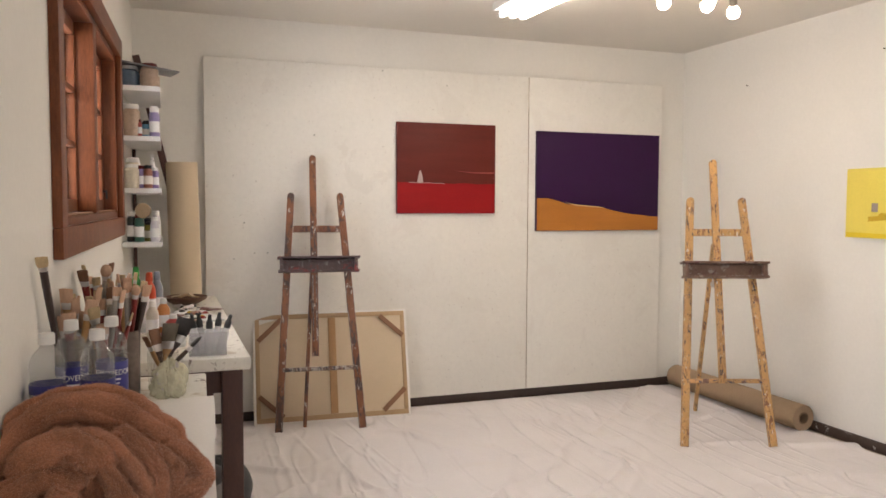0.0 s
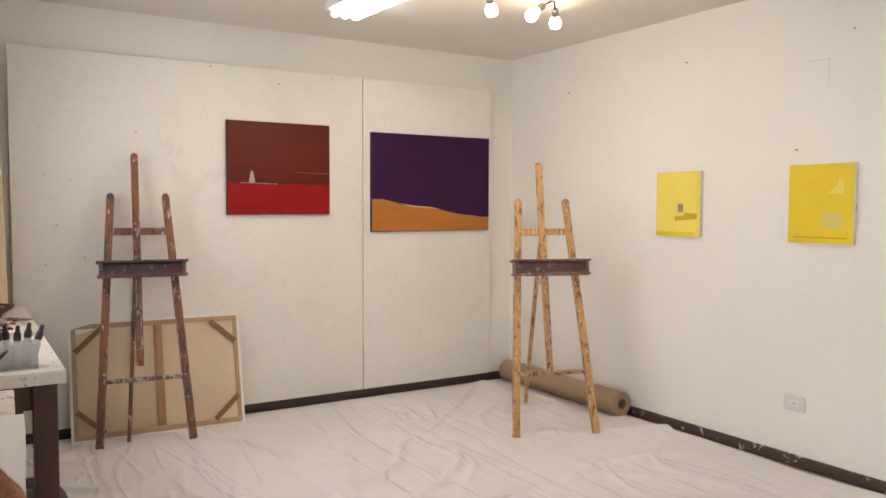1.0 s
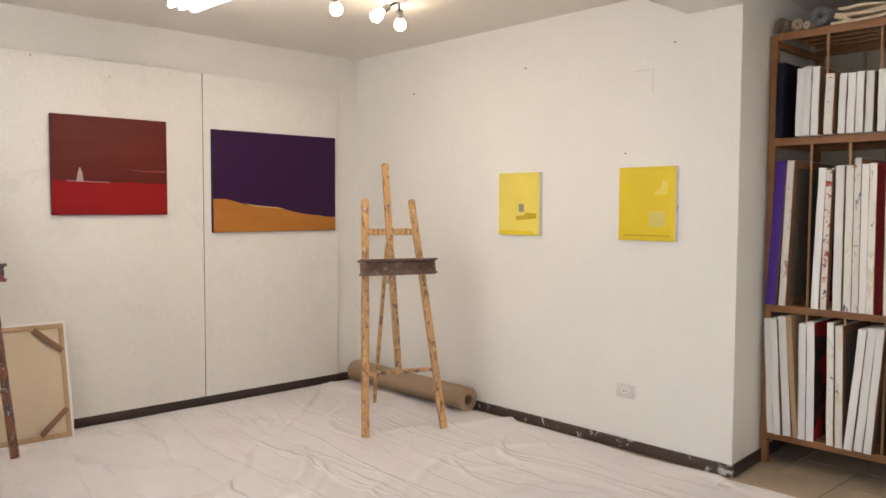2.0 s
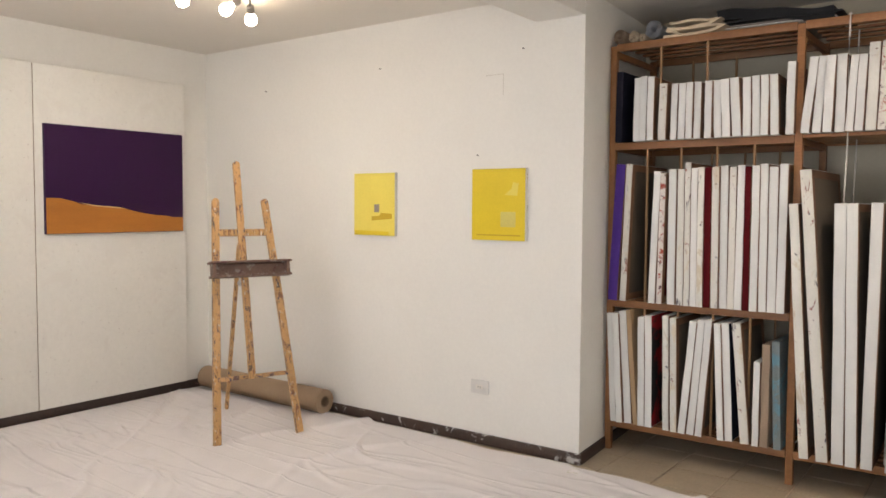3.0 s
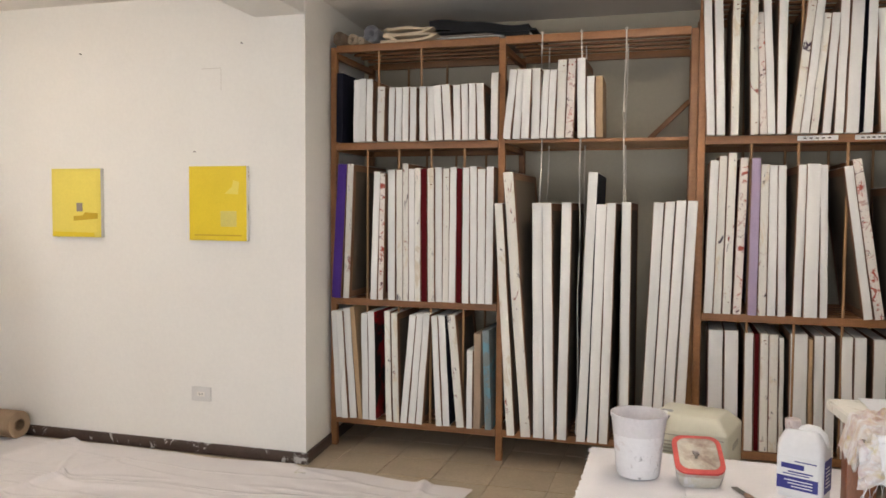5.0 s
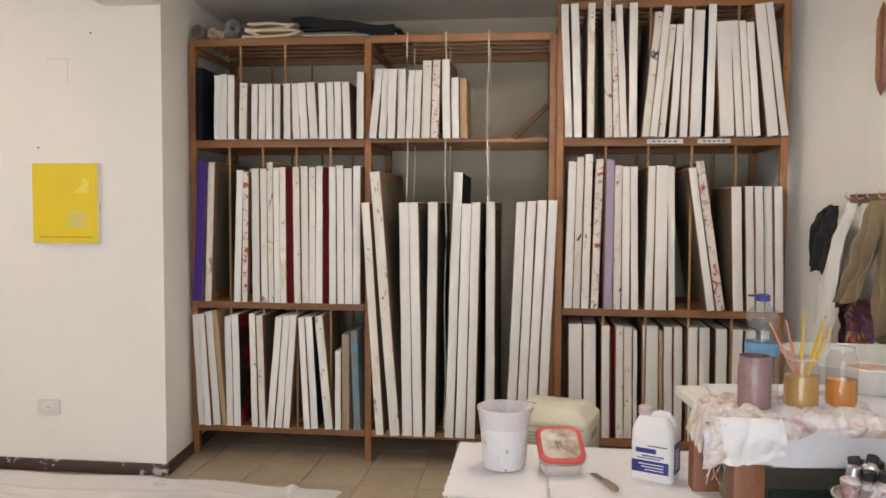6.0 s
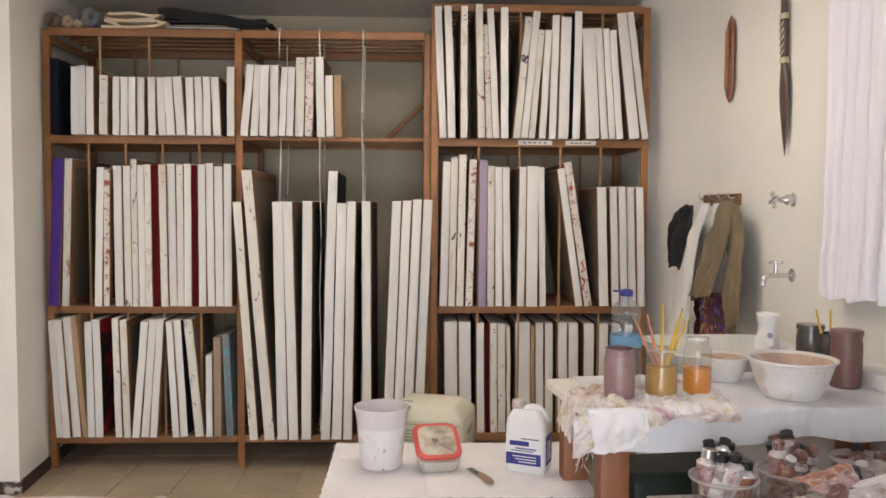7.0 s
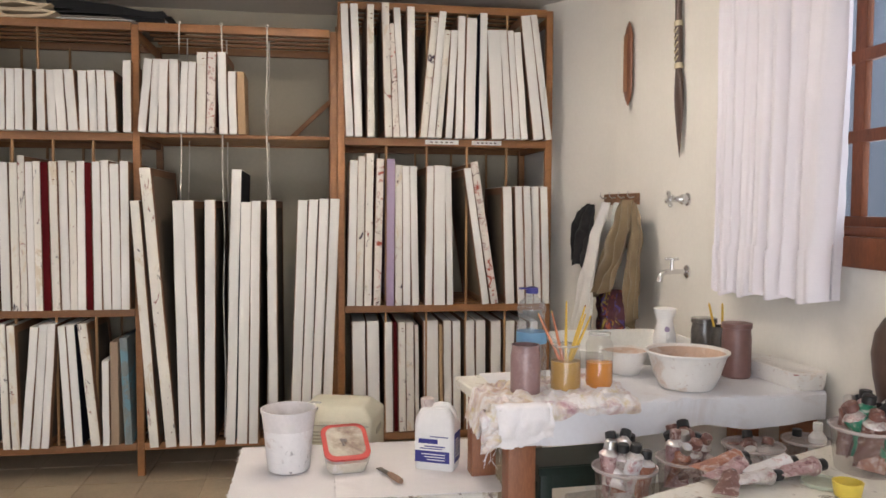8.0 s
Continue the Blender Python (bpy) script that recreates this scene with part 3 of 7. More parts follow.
ob = thing("wall_outlet", "white plastic power outlet plate on the wall", "outlet", pose(EAST, 2.800, 0.375, 0, 0, -90))
part("plate", box((-0.068, -0.012, -0.045), (0.068, 0, 0.045), 0.004), material("outlet_plastic", (0.66, 0.64, 0.60), 0.4, 0.04), ob)
part("socket", box((-0.026, -0.0145, -0.014), (0.026, -0.012, 0.014), 0.001), PLASTER_CEIL, ob)
for x in (-0.009, 0.009):
    part("slot", box((x - 0.0025, -0.0155, -0.006), (x + 0.0025, -0.0145, 0.006)), BLACK, ob)


ob = thing("filled_patch", "thin outline of a filled patch in the plaster", "patch", pose(EAST, 2.725, 2.37))
PENCIL = material("filler_line", (0.64, 0.60, 0.54), 0.9, 0.1)
for lo, hi in (((-0.0012, -0.075, 0.0), (0.001, 0.055, 0.004)), ((-0.0012, -0.079, -0.13), (0.001, -0.075, 0.004))):
    part("joint_line", box(lo, hi), PENCIL, ob, smooth=False)


def nail(p, m, r=0.005, label="bare dark steel nail in the plaster wall"):
    bm = bmesh.new()
    rod(bm, (0, 0.002, 0), (0, -0.014, 0.002), 0.003, seg=8)
    rod(bm, (0, -0.012, 0.002), (0, -0.015, 0.002), r * 1.0, seg=10)
    return tagged(part("nail", bm, material("dull_steel", (0.16, 0.14, 0.12), 0.5, 0.2, 30, 90, 0.1, metal=0.5), m=pose(*p) @ m), label, "nail", "nails in the wall")


for y, z in ((3.66, 2.50), (2.50, 2.51), (2.83, 1.87), (4.85, 2.44)):
    nail((EAST, y, z), pose(0, 0, 0, 0, 0, -90))
for x, z in ((0.49, 1.15), (0.63, 1.19), (0.72, 1.19), (2.05, 2.42), (1.55, 2.50), (1.05, 2.02), (0.56, 1.40)):
    nail((x, NORTH - 0.040, z), pose(0, 0, 0), 0.004, "bare dark steel nail in the white board")

# ---------------------------------------------------------------- storage rack
RACK_Y = (2.096, 1.005, -0.085, -1.375)
LEV = (0.195, 0.962, 1.945, 2.556)
rack = thing("storage_rack", "open brown wooden storage rack with dowel dividers", "rack", pose(0, 0, 0))


def rack_bar(name, lo, hi, mat=OAK, b=0.003):
    return part(name, box(lo, hi, b), mat, rack)


RB = BACK - 0.06
for i, y in enumerate(RACK_Y):
    top = 2.72 if i == 3 else 2.545
    for x in (RACK, RB - 0.04):
        rack_bar("post", (x, y - 0.02, 0), (x + 0.04, y + 0.02, top))
    for z in LEV[:3] + ((2.70,) if i == 3 else (2.53,)):
        rack_bar("side_rail", (RACK + 0.04, y - 0.014, z - 0.05), (RB - 0.04, y + 0.014, z - 0.012))
for x in (RACK, RB - 0.04):
    rack_bar("post", (x, RACK_Y[2] - 0.065, 0), (x + 0.04, RACK_Y[2] - 0.024, 2.72))
rack_bar("side_rail", (RACK + 0.04, RACK_Y[2] - 0.06, 2.66), (RB - 0.04, RACK_Y[2] - 0.03, 2.70))


def deck(y0, y1, z, slats, rail=0.045, wood=OAK, share=0.62):
    """One level of the rack between two posts: front and back rails and boards from front to back."""
    rack_bar("front_rail", (RACK - 0.004, y1 + 0.001, z - rail), (RACK + 0.028, y0 - 0.001, z))
    rack_bar("back_rail", (RB - 0.03, y1, z - rail), (RB, y0, z))
    n = slats
    for k in range(n):
        x0 = RACK + 0.04 + (RB - RACK - 0.08) * k / n
        rack_bar("slat", (x0, y1 + 0.002, z - 0.014), (x0 + (RB - RACK - 0.08) / n * share, y0 - 0.002, z - 0.001), wood)


for c, (y0, y1) in enumerate(zip(RACK_Y, RACK_Y[1:])):
    y0, y1 = y0 - 0.02, y1 + 0.02
    if c == 2:
        y0 = RACK_Y[2] - 0.065
    for k, z in enumerate(LEV):
        if c == 1 and k == 1:
            continue
        if c == 1 and k == 2:
            deck(y0, y1, z, 7, 0.020, DOWEL)
        else:
            deck(y0, y1, 2.725 if (c == 2 and k == 3) else z, 5 if k == 3 else 6, share=0.34 if k == 3 else 0.62)
    # thin upright dowels that part the canvases
    if c != 1:
        for k in range(3):
            zt = 2.68 if (c == 2 and k == 2) else LEV[k + 1] - 0.045
            n = 2 if (k == 2 and c == 0) else (4 if c == 0 else 4)
            for j in range(n):
                y = y0 + (y1 - y0) * (j + 1) / (n + 1) if n == 4 else y0 + (y1 - y0) * (0.27, 0.535)[j]
                for x in (RACK + 0.012, RB - 0.1):
                    b = bmesh.new()
                    rod(b, (x, y, LEV[k]), (x, y, zt), 0.008)
                    part("dowel", b, DOWEL, rack)
part("brace", bar((RB - 0.07, 0.20, 1.96), (RB - 0.07, -0.07, 2.22), 0.03, 0.05, (1, 0, 0)), OAK, rack)
for y0, y1 in ((-0.62, -0.82), (-0.90, -1.08)):
    part("paper_label", box((RACK - 0.0055, y1, 1.912), (RACK - 0.004, y0, 1.938)), WHITE_PLASTIC, rack, "strip of white paper")
    for i in range(5):
        ya = y0 - 0.03 - i * (y0 - y1 - 0.05) / 5
        part("lettering_bar", box((RACK - 0.0062, ya - 0.015, 1.921), (RACK - 0.0055, ya, 1.928)), SKIRT_DARK, rack)

# cords of the middle bay
CORD = material("white_cord", (0.66, 0.62, 0.55), 0.85, 0.1, 30, 200, 0.4)
for i, y in enumerate((0.765, 0.535, 0.290)):
    for x, dy in ((RACK - 0.012, 0.0), (RB - 0.35, 0.01)):
        pts = [(x + 0.004 * math.sin(k * 1.3 + i), y + dy + 0.004 * math.sin(k * 0.9 + 2 * i), 2.562 - k * (2.562 - 0.21) / 20) for k in range(21)]
        bm = tube(pts, 0.0045, 6)
        bmesh.ops.create_uvsphere(bm, u_segments=8, v_segments=6, radius=0.009, matrix=pose(*pts[0]))
        tagged(part("cord", bm, CORD), "white cotton cord tied to the rack's top rail", "cord", "cords of the rack")


def bundle(y, z, r, length, mat, label, turn=0):
    """Canvas or paper rolled up: one sheet wound into a spiral."""
    def f(u, v):
        a = 2 * math.pi * 4.2 * u
        rr = r * (0.36 + 0.64 * u)
        return Vector((rr * math.cos(a), rr * math.sin(a), length * v + 0.004 * math.sin(a)))

    ob = tagged(part("rolled_canvas", sheet(110, 3, f, 0.0025), mat, m=pose(RACK + 0.02, y, z + r + 0.003, 0, 90, turn)), label, "rolled canvas")
    return ob


TOP = LEV[3] + 0.002
bundle(2.068, TOP, 0.046, 0.55, material("brown_canvas_roll", (0.33, 0.24, 0.17), 0.8, 0.15, 8, 120, 0.3), "rolled brown canvas on top of the rack")
bundle(1.975, TOP, 0.036, 0.50, RAW, "rolled cream canvas on top of the rack", 3)
bundle(1.920, TOP, 0.024, 0.42, RAW, "thin roll of cream canvas on top of the rack", -3)
bundle(1.850, TOP + 0.012, 0.054, 0.60, material("grey_roll", (0.36, 0.36, 0.38), 0.7, 0.1, 8, 120, 0.2), "rolled grey paper on top of the rack", 4)


def folded(u, v):
    """A long cloth folded to and fro into a flat, uneven pile."""
    turns, n = 4, u * 4
    k = min(int(n), turns - 1)
    w = n - k
    run = 0.5 - 0.5 * math.cos(math.pi * w)
    y0, y1 = 1.775 - 0.010 * k, 1.445 + 0.022 * k
    y = y0 + (y1 - y0) * (run if k % 2 == 0 else 1 - run)
    z = TOP + 0.012 + 0.018 * (k + w ** 3) + 0.006 * math.sin(run * 6 + k * 1.9) * (0.4 + 0.3 * k) * 0.6
    return Vector((RACK - 0.012 + 0.012 * math.sin(3 * k + 4 * run) + 0.34 * v, y, z))


tagged(part("folded_cloth", sheet(96, 8, folded, 0.015), RAW), "folded cream canvas cloth lying on the rack", "cloth")
CASE = material("black_case", (0.007, 0.007, 0.008), 0.6, 0.2, 8, 80, 0.2, spec=0.3)
ob = thing("portfolio_case", "bulging black portfolio case lying flat on the rack", "portfolio", pose(RACK + 0.05, 1.165, TOP))
part("case", sheet(24, 8, lambda u, v: Vector((0.5 * v, 0.315 - 0.62 * u, 0.122 - 0.040 * u + 0.012 * math.sin(u * 5.2 + 0.4) + 0.005 * math.sin(13 * u))), 0.062), CASE, ob)
part("flap", sheet(16, 4, lambda u, v: Vector((-0.012 + 0.5 * v, 0.31 - 0.66 * u, 0.052 + 0.006 * math.sin(5 * u))), 0.012), CASE, ob)
for k, (z, e) in enumerate(((0.002, 0.0), (0.016, 0.02), (0.029, 0.01))):
    part("board_insert", box((0.004 * k, -0.30 - e, z), (0.5, 0.29 - e, z + 0.006)), (P_GREY, WHITE_PLASTIC, P_GREY)[k], ob)

# ---------------------------------------------------------------- canvases in the rack
EDGE = {"stain": STAIN_EDGE, "redstain": RED_EDGE, "red": RED_EDGE}
SELF = ("purple", "darkred", "navy", "lilac", "tan", "grey")
FACE_OF = {"redface": "redblack", "navyface": "navy", "lilacface": "lilac", "red": "darkred", "redstain": "w"}
SAY = {"w": "white stretched canvas stored on edge in the rack", "stain": "stretched canvas with paint-stained edges stored on edge",
       "red": "stretched canvas with red-smeared edges stored on edge", "redstain": "leaning canvas with rust-red stained edge",
       "purple": "violet-painted canvas stored on edge", "darkred": "dark red canvas stored on edge between white ones",
       "navy": "dark navy portfolio standing in the rack", "lilac": "lilac-edged canvas stored on edge", "tan": "tan cardboard panel standing in the rack",
       "grey": "grey-blue painted panel standing in the rack", "wood": "unpainted wooden stretcher seen edge-on", "redface": "canvas with a red and black painted face",
       "navyface": "white canvas with a dark painted face", "lilacface": "canvas with lilac painted edge"}
rng = random.Random(21)


def stored_canvas(y, dy, wid, hgt, style, x0, z0):
    """A stretched canvas on edge: cloth wrapped round the bars, its face to one side and its bars on the other."""
    d = min(RB - x0 - 0.08, max(0.30, hgt * rng.uniform(0.62, 0.85)))
    lean = math.atan2(-dy, hgt)
    x0 += rng.uniform(-0.012, 0.012)
    lift = wid / 2 * abs(math.sin(lean)) + 0.001
    wid *= 0.94
    hgt = hgt / max(math.cos(lean), 0.9) * 0.998 - lift
    edge = EDGE.get(style, WHITE_EDGE)
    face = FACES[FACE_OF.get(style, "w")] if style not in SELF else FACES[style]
    if style in SELF:
        edge = face
    if style == "wood":
        edge = face = PINE
    if style == "lilacface":
        edge = FACES["lilac"]
    bm = bmesh.new()
    add_box(bm, (0, -wid / 2, 0), (d, wid / 2, hgt), None, 0.0035)
    # slightly uneven cloth along the visible front edge
    bmesh.ops.subdivide_edges(bm, edges=[e for e in bm.edges if abs(e.verts[0].co.z - e.verts[1].co.z) > 0.1], cuts=5)
    ph = rng.uniform(0, 6)
    for v in bm.verts:
        v.co.y += 0.0008 * math.sin(v.co.z * 19 + ph) + 0.0007 * math.sin(v.co.z * 43 + 2 * ph)
    bm.normal_update()
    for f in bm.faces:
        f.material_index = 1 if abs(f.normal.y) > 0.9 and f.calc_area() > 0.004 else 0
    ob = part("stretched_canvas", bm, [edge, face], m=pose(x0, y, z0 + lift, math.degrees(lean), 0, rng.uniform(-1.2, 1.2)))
    tagged(ob, SAY[style], "canvas", "canvases in the rack")
    if style not in ("wood", "navy", "tan", "grey", "redface", "navyface"):
        # wooden bars of the stretcher on the open side
        s = -1 if y > 0.25 else 1
        b, t = 0.045, wid * 0.12
        for lo, hi in (((0.004, 0, hgt - b), (d - 0.004, 0, hgt - 0.004)), ((0.004, 0, 0.004), (d - 0.004, 0, b)), ((0.004, 0, b), (b, 0, hgt - b)), ((d - b, 0, b), (d - 0.004, 0, hgt - b))):
            ya, yb = sorted((s * (wid / 2 - 0.001), s * (wid / 2 + t * 0.5)))
            part("stretcher_bar", box((lo[0], ya, lo[2]), (hi[0], yb, hi[2])), BRACE, ob, smooth=False)
    if style == "stain":
        # short dark scribbles on the edge
        for k in range(rng.randint(0, 2)):
            z = hgt * rng.choice((0.06, 0.90, 0.95)) + rng.uniform(-0.02, 0.02)
            part("mark", box((-0.0016, -wid * 0.25, z - 0.007), (0.0, wid * rng.uniform(-0.15, 0.1), z - 0.002)), BRACE, ob, smooth=False)
    return ob


BAY_LEFT_TOP = [
    (2.037, -0.006, 0.046, 0.427, 'navy'), (1.923, -0.006, 0.044, 0.381, 'w'), (1.878, -0.006, 0.046, 0.385, 'w'), (1.83, -0.004, 0.043, 0.379, 'w'), (1.756, -0.007, 0.049, 0.331, 'stain'),
    (1.691, -0.006, 0.04, 0.325, 'w'), (1.643, -0.004, 0.045, 0.325, 'w'), (1.595, -0.003, 0.041, 0.324, 'w'), (1.55, -0.003, 0.042, 0.324, 'w'), (1.484, -0.001, 0.043, 0.324, 'w'),
    (1.431, 0.008, 0.047, 0.325, 'w'), (1.38, 0.015, 0.049, 0.327, 'w'), (1.32, 0.02, 0.052, 0.329, 'w'), (1.267, 0.006, 0.046, 0.325, 'w'), (1.218, 0.008, 0.044, 0.331, 'w'),
    (1.17, 0.004, 0.043, 0.329, 'w'), (1.119, 0.011, 0.046, 0.33, 'w'), (1.043, -0.003, 0.045, 0.389, 'w'),
]
BAY_MID_TOP = [
    (0.968, -0.042, 0.046, 0.403, 'w'), (0.91, -0.027, 0.047, 0.403, 'w'), (0.855, -0.013, 0.048, 0.399, 'w'), (0.797, -0.004, 0.051, 0.404, 'w'), (0.75, -0.019, 0.04, 0.39, 'w'),
    (0.706, -0.015, 0.042, 0.39, 'w'), (0.652, -0.011, 0.054, 0.447, 'stain'), (0.597, -0.012, 0.046, 0.447, 'red'), (0.528, 0.008, 0.049, 0.452, 'w'), (0.475, 0.006, 0.045, 0.346, 'w'),
    (0.427, 0.007, 0.043, 0.346, 'wood'),
]
BAY_LEFT_MID = [
    (2.056, -0.044, 0.063, 0.842, 'purple'), (1.989, -0.032, 0.042, 0.842, 'stain'), (1.8, -0.024, 0.044, 0.792, 'w'), (1.755, -0.015, 0.035, 0.78, 'red'), (1.686, 0.001, 0.049, 0.803, 'w'),
    (1.628, 0.005, 0.043, 0.802, 'stain'), (1.586, 0.004, 0.036, 0.84, 'stain'), (1.548, 0.003, 0.04, 0.807, 'w'), (1.509, 0.003, 0.038, 0.811, 'stain'), (1.467, 0.006, 0.042, 0.808, 'darkred'),
    (1.423, 0.008, 0.042, 0.811, 'stain'), (1.378, 0.006, 0.046, 0.817, 'w'), (1.333, 0.002, 0.04, 0.808, 'stain'), (1.293, -0.004, 0.044, 0.817, 'w'), (1.25, 0.001, 0.037, 0.808, 'darkred'),
    (1.206, 0.001, 0.043, 0.812, 'w'), (1.159, 0.006, 0.044, 0.821, 'w'), (1.111, 0.004, 0.049, 0.803, 'w'), (1.062, -0.001, 0.046, 0.818, 'w'),
]
BAY_LEFT_LOW = [
    (2.038, 0.036, 0.041, 0.681, 'w'), (1.994, 0.039, 0.042, 0.685, 'w'), (1.942, 0.049, 0.05, 0.701, 'w'), (1.892, 0.06, 0.031, 0.711, 'wood'), (1.857, 0.011, 0.044, 0.673, 'w'),
    (1.809, 0.012, 0.046, 0.687, 'redface'), (1.699, 0.014, 0.04, 0.694, 'stain'), (1.647, 0.017, 0.042, 0.685, 'stain'), (1.599, -0.06, 0.045, 0.677, 'w'), (1.548, -0.054, 0.047, 0.687, 'w'),
    (1.499, -0.049, 0.042, 0.691, 'w'), (1.37, 0.034, 0.04, 0.677, 'w'), (1.325, 0.036, 0.045, 0.682, 'navyface'), (1.235, 0.063, 0.052, 0.688, 'stain'), (1.18, -0.001, 0.038, 0.478, 'w'),
    (1.133, 0.0, 0.046, 0.581, 'tan'), (1.061, 0.022, 0.044, 0.604, 'grey'),
]
BAY_TALL = [
    (0.907, 0.088, 0.05, 1.371, 'stain'), (0.817, 0.122, 0.061, 1.552, 'stain'), (0.745, 0.023, 0.062, 1.373, 'w'), (0.68, 0.031, 0.056, 1.373, 'w'), (0.61, -0.013, 0.058, 1.377, 'w'),
    (0.497, -0.046, 0.055, 1.548, 'navyface'), (0.433, -0.032, 0.059, 1.367, 'w'), (0.371, -0.024, 0.052, 1.375, 'w'), (0.258, 0.005, 0.052, 1.379, 'w'), (0.14, -0.052, 0.056, 1.379, 'w'),
    (0.082, -0.053, 0.053, 1.383, 'w'), (0.026, -0.057, 0.054, 1.389, 'w'), (-0.036, -0.055, 0.055, 1.389, 'w'),
]
BAY_RIGHT_TOP = [
    (-0.177, 0.033, 0.044, 0.749, 'w'), (-0.229, 0.027, 0.046, 0.752, 'w'), (-0.298, 0.003, 0.042, 0.75, 'stain'), (-0.401, 0.022, 0.043, 0.763, 'stain'), (-0.447, 0.024, 0.039, 0.651, 'red'),
    (-0.487, 0.04, 0.041, 0.74, 'w'), (-0.534, 0.006, 0.046, 0.747, 'w'), (-0.604, -0.065, 0.043, 0.693, 'stain'), (-0.649, -0.068, 0.043, 0.728, 'w'), (-0.694, -0.053, 0.039, 0.625, 'stain'),
    (-0.756, -0.031, 0.042, 0.625, 'w'), (-0.816, -0.015, 0.045, 0.711, 'w'), (-0.878, -0.012, 0.063, 0.699, 'w'), (-0.952, -0.007, 0.046, 0.729, 'navyface'), (-1.052, 0.034, 0.082, 0.634, 'w'),
    (-1.123, 0.046, 0.044, 0.639, 'w'), (-1.165, 0.048, 0.039, 0.633, 'w'), (-1.208, 0.051, 0.042, 0.624, 'w'), (-1.299, 0.086, 0.064, 0.728, 'w'), (-1.361, 0.102, 0.041, 0.732, 'w'),
]
BAY_RIGHT_MID = [
    (-0.185, -0.017, 0.048, 0.841, 'w'), (-0.231, -0.015, 0.042, 0.864, 'stain'), (-0.28, -0.014, 0.045, 0.883, 'stain'), (-0.335, -0.02, 0.044, 0.854, 'red'), (-0.41, -0.005, 0.048, 0.851, 'lilacface'),
    (-0.461, 0.001, 0.043, 0.816, 'stain'), (-0.51, 0.006, 0.046, 0.811, 'w'), (-0.561, 0.016, 0.042, 0.811, 'w'), (-0.639, -0.008, 0.044, 0.813, 'w'), (-0.703, 0.001, 0.07, 0.817, 'w'),
    (-0.768, 0.017, 0.039, 0.811, 'w'), (-0.982, 0.118, 0.044, 0.804, 'w'), (-1.04, 0.134, 0.047, 0.841, 'redstain'), (-1.134, 0.025, 0.057, 0.698, 'w'), (-1.204, 0.025, 0.045, 0.701, 'w'),
    (-1.251, 0.025, 0.045, 0.701, 'w'), (-1.304, 0.024, 0.047, 0.699, 'w'), (-1.354, 0.023, 0.046, 0.699, 'w'),
]
BAY_RIGHT_LOW = [
    (-0.238, 0.008, 0.08, 0.665, 'w'), (-0.322, 0.008, 0.074, 0.665, 'w'), (-0.413, 0.008, 0.047, 0.66, 'w'), (-0.455, 0.008, 0.024, 0.655, 'darkred'), (-0.493, 0.008, 0.044, 0.658, 'stain'), (-0.542, 0.008, 0.048, 0.655, 'stain'), (-0.582, 0.008, 0.024, 0.64, 'stain'), (-0.669, 0.008, 0.09, 0.665, 'w'), (-0.728, 0.008, 0.021, 0.64, 'wood'),
    (-0.77, 0.008, 0.049, 0.66, 'w'), (-0.825, 0.008, 0.049, 0.66, 'w'), (-0.906, 0.008, 0.056, 0.662, 'w'), (-0.971, 0.008, 0.06, 0.662, 'w'), (-1.068, 0.008, 0.064, 0.655, 'w'), (-1.153, 0.008, 0.064, 0.655, 'w'), (-1.228, 0.008, 0.057, 0.65, 'w'), (-1.303, 0.008, 0.05, 0.65, 'w'),
]

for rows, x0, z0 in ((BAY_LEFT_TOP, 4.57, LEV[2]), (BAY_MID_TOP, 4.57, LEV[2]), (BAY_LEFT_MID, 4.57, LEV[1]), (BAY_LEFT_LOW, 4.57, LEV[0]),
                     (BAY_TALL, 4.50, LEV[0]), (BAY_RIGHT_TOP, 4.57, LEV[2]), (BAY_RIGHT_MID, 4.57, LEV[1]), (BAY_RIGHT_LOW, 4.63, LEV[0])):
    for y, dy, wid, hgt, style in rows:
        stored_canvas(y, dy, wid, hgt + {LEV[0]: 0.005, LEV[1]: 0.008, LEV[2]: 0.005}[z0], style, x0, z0)


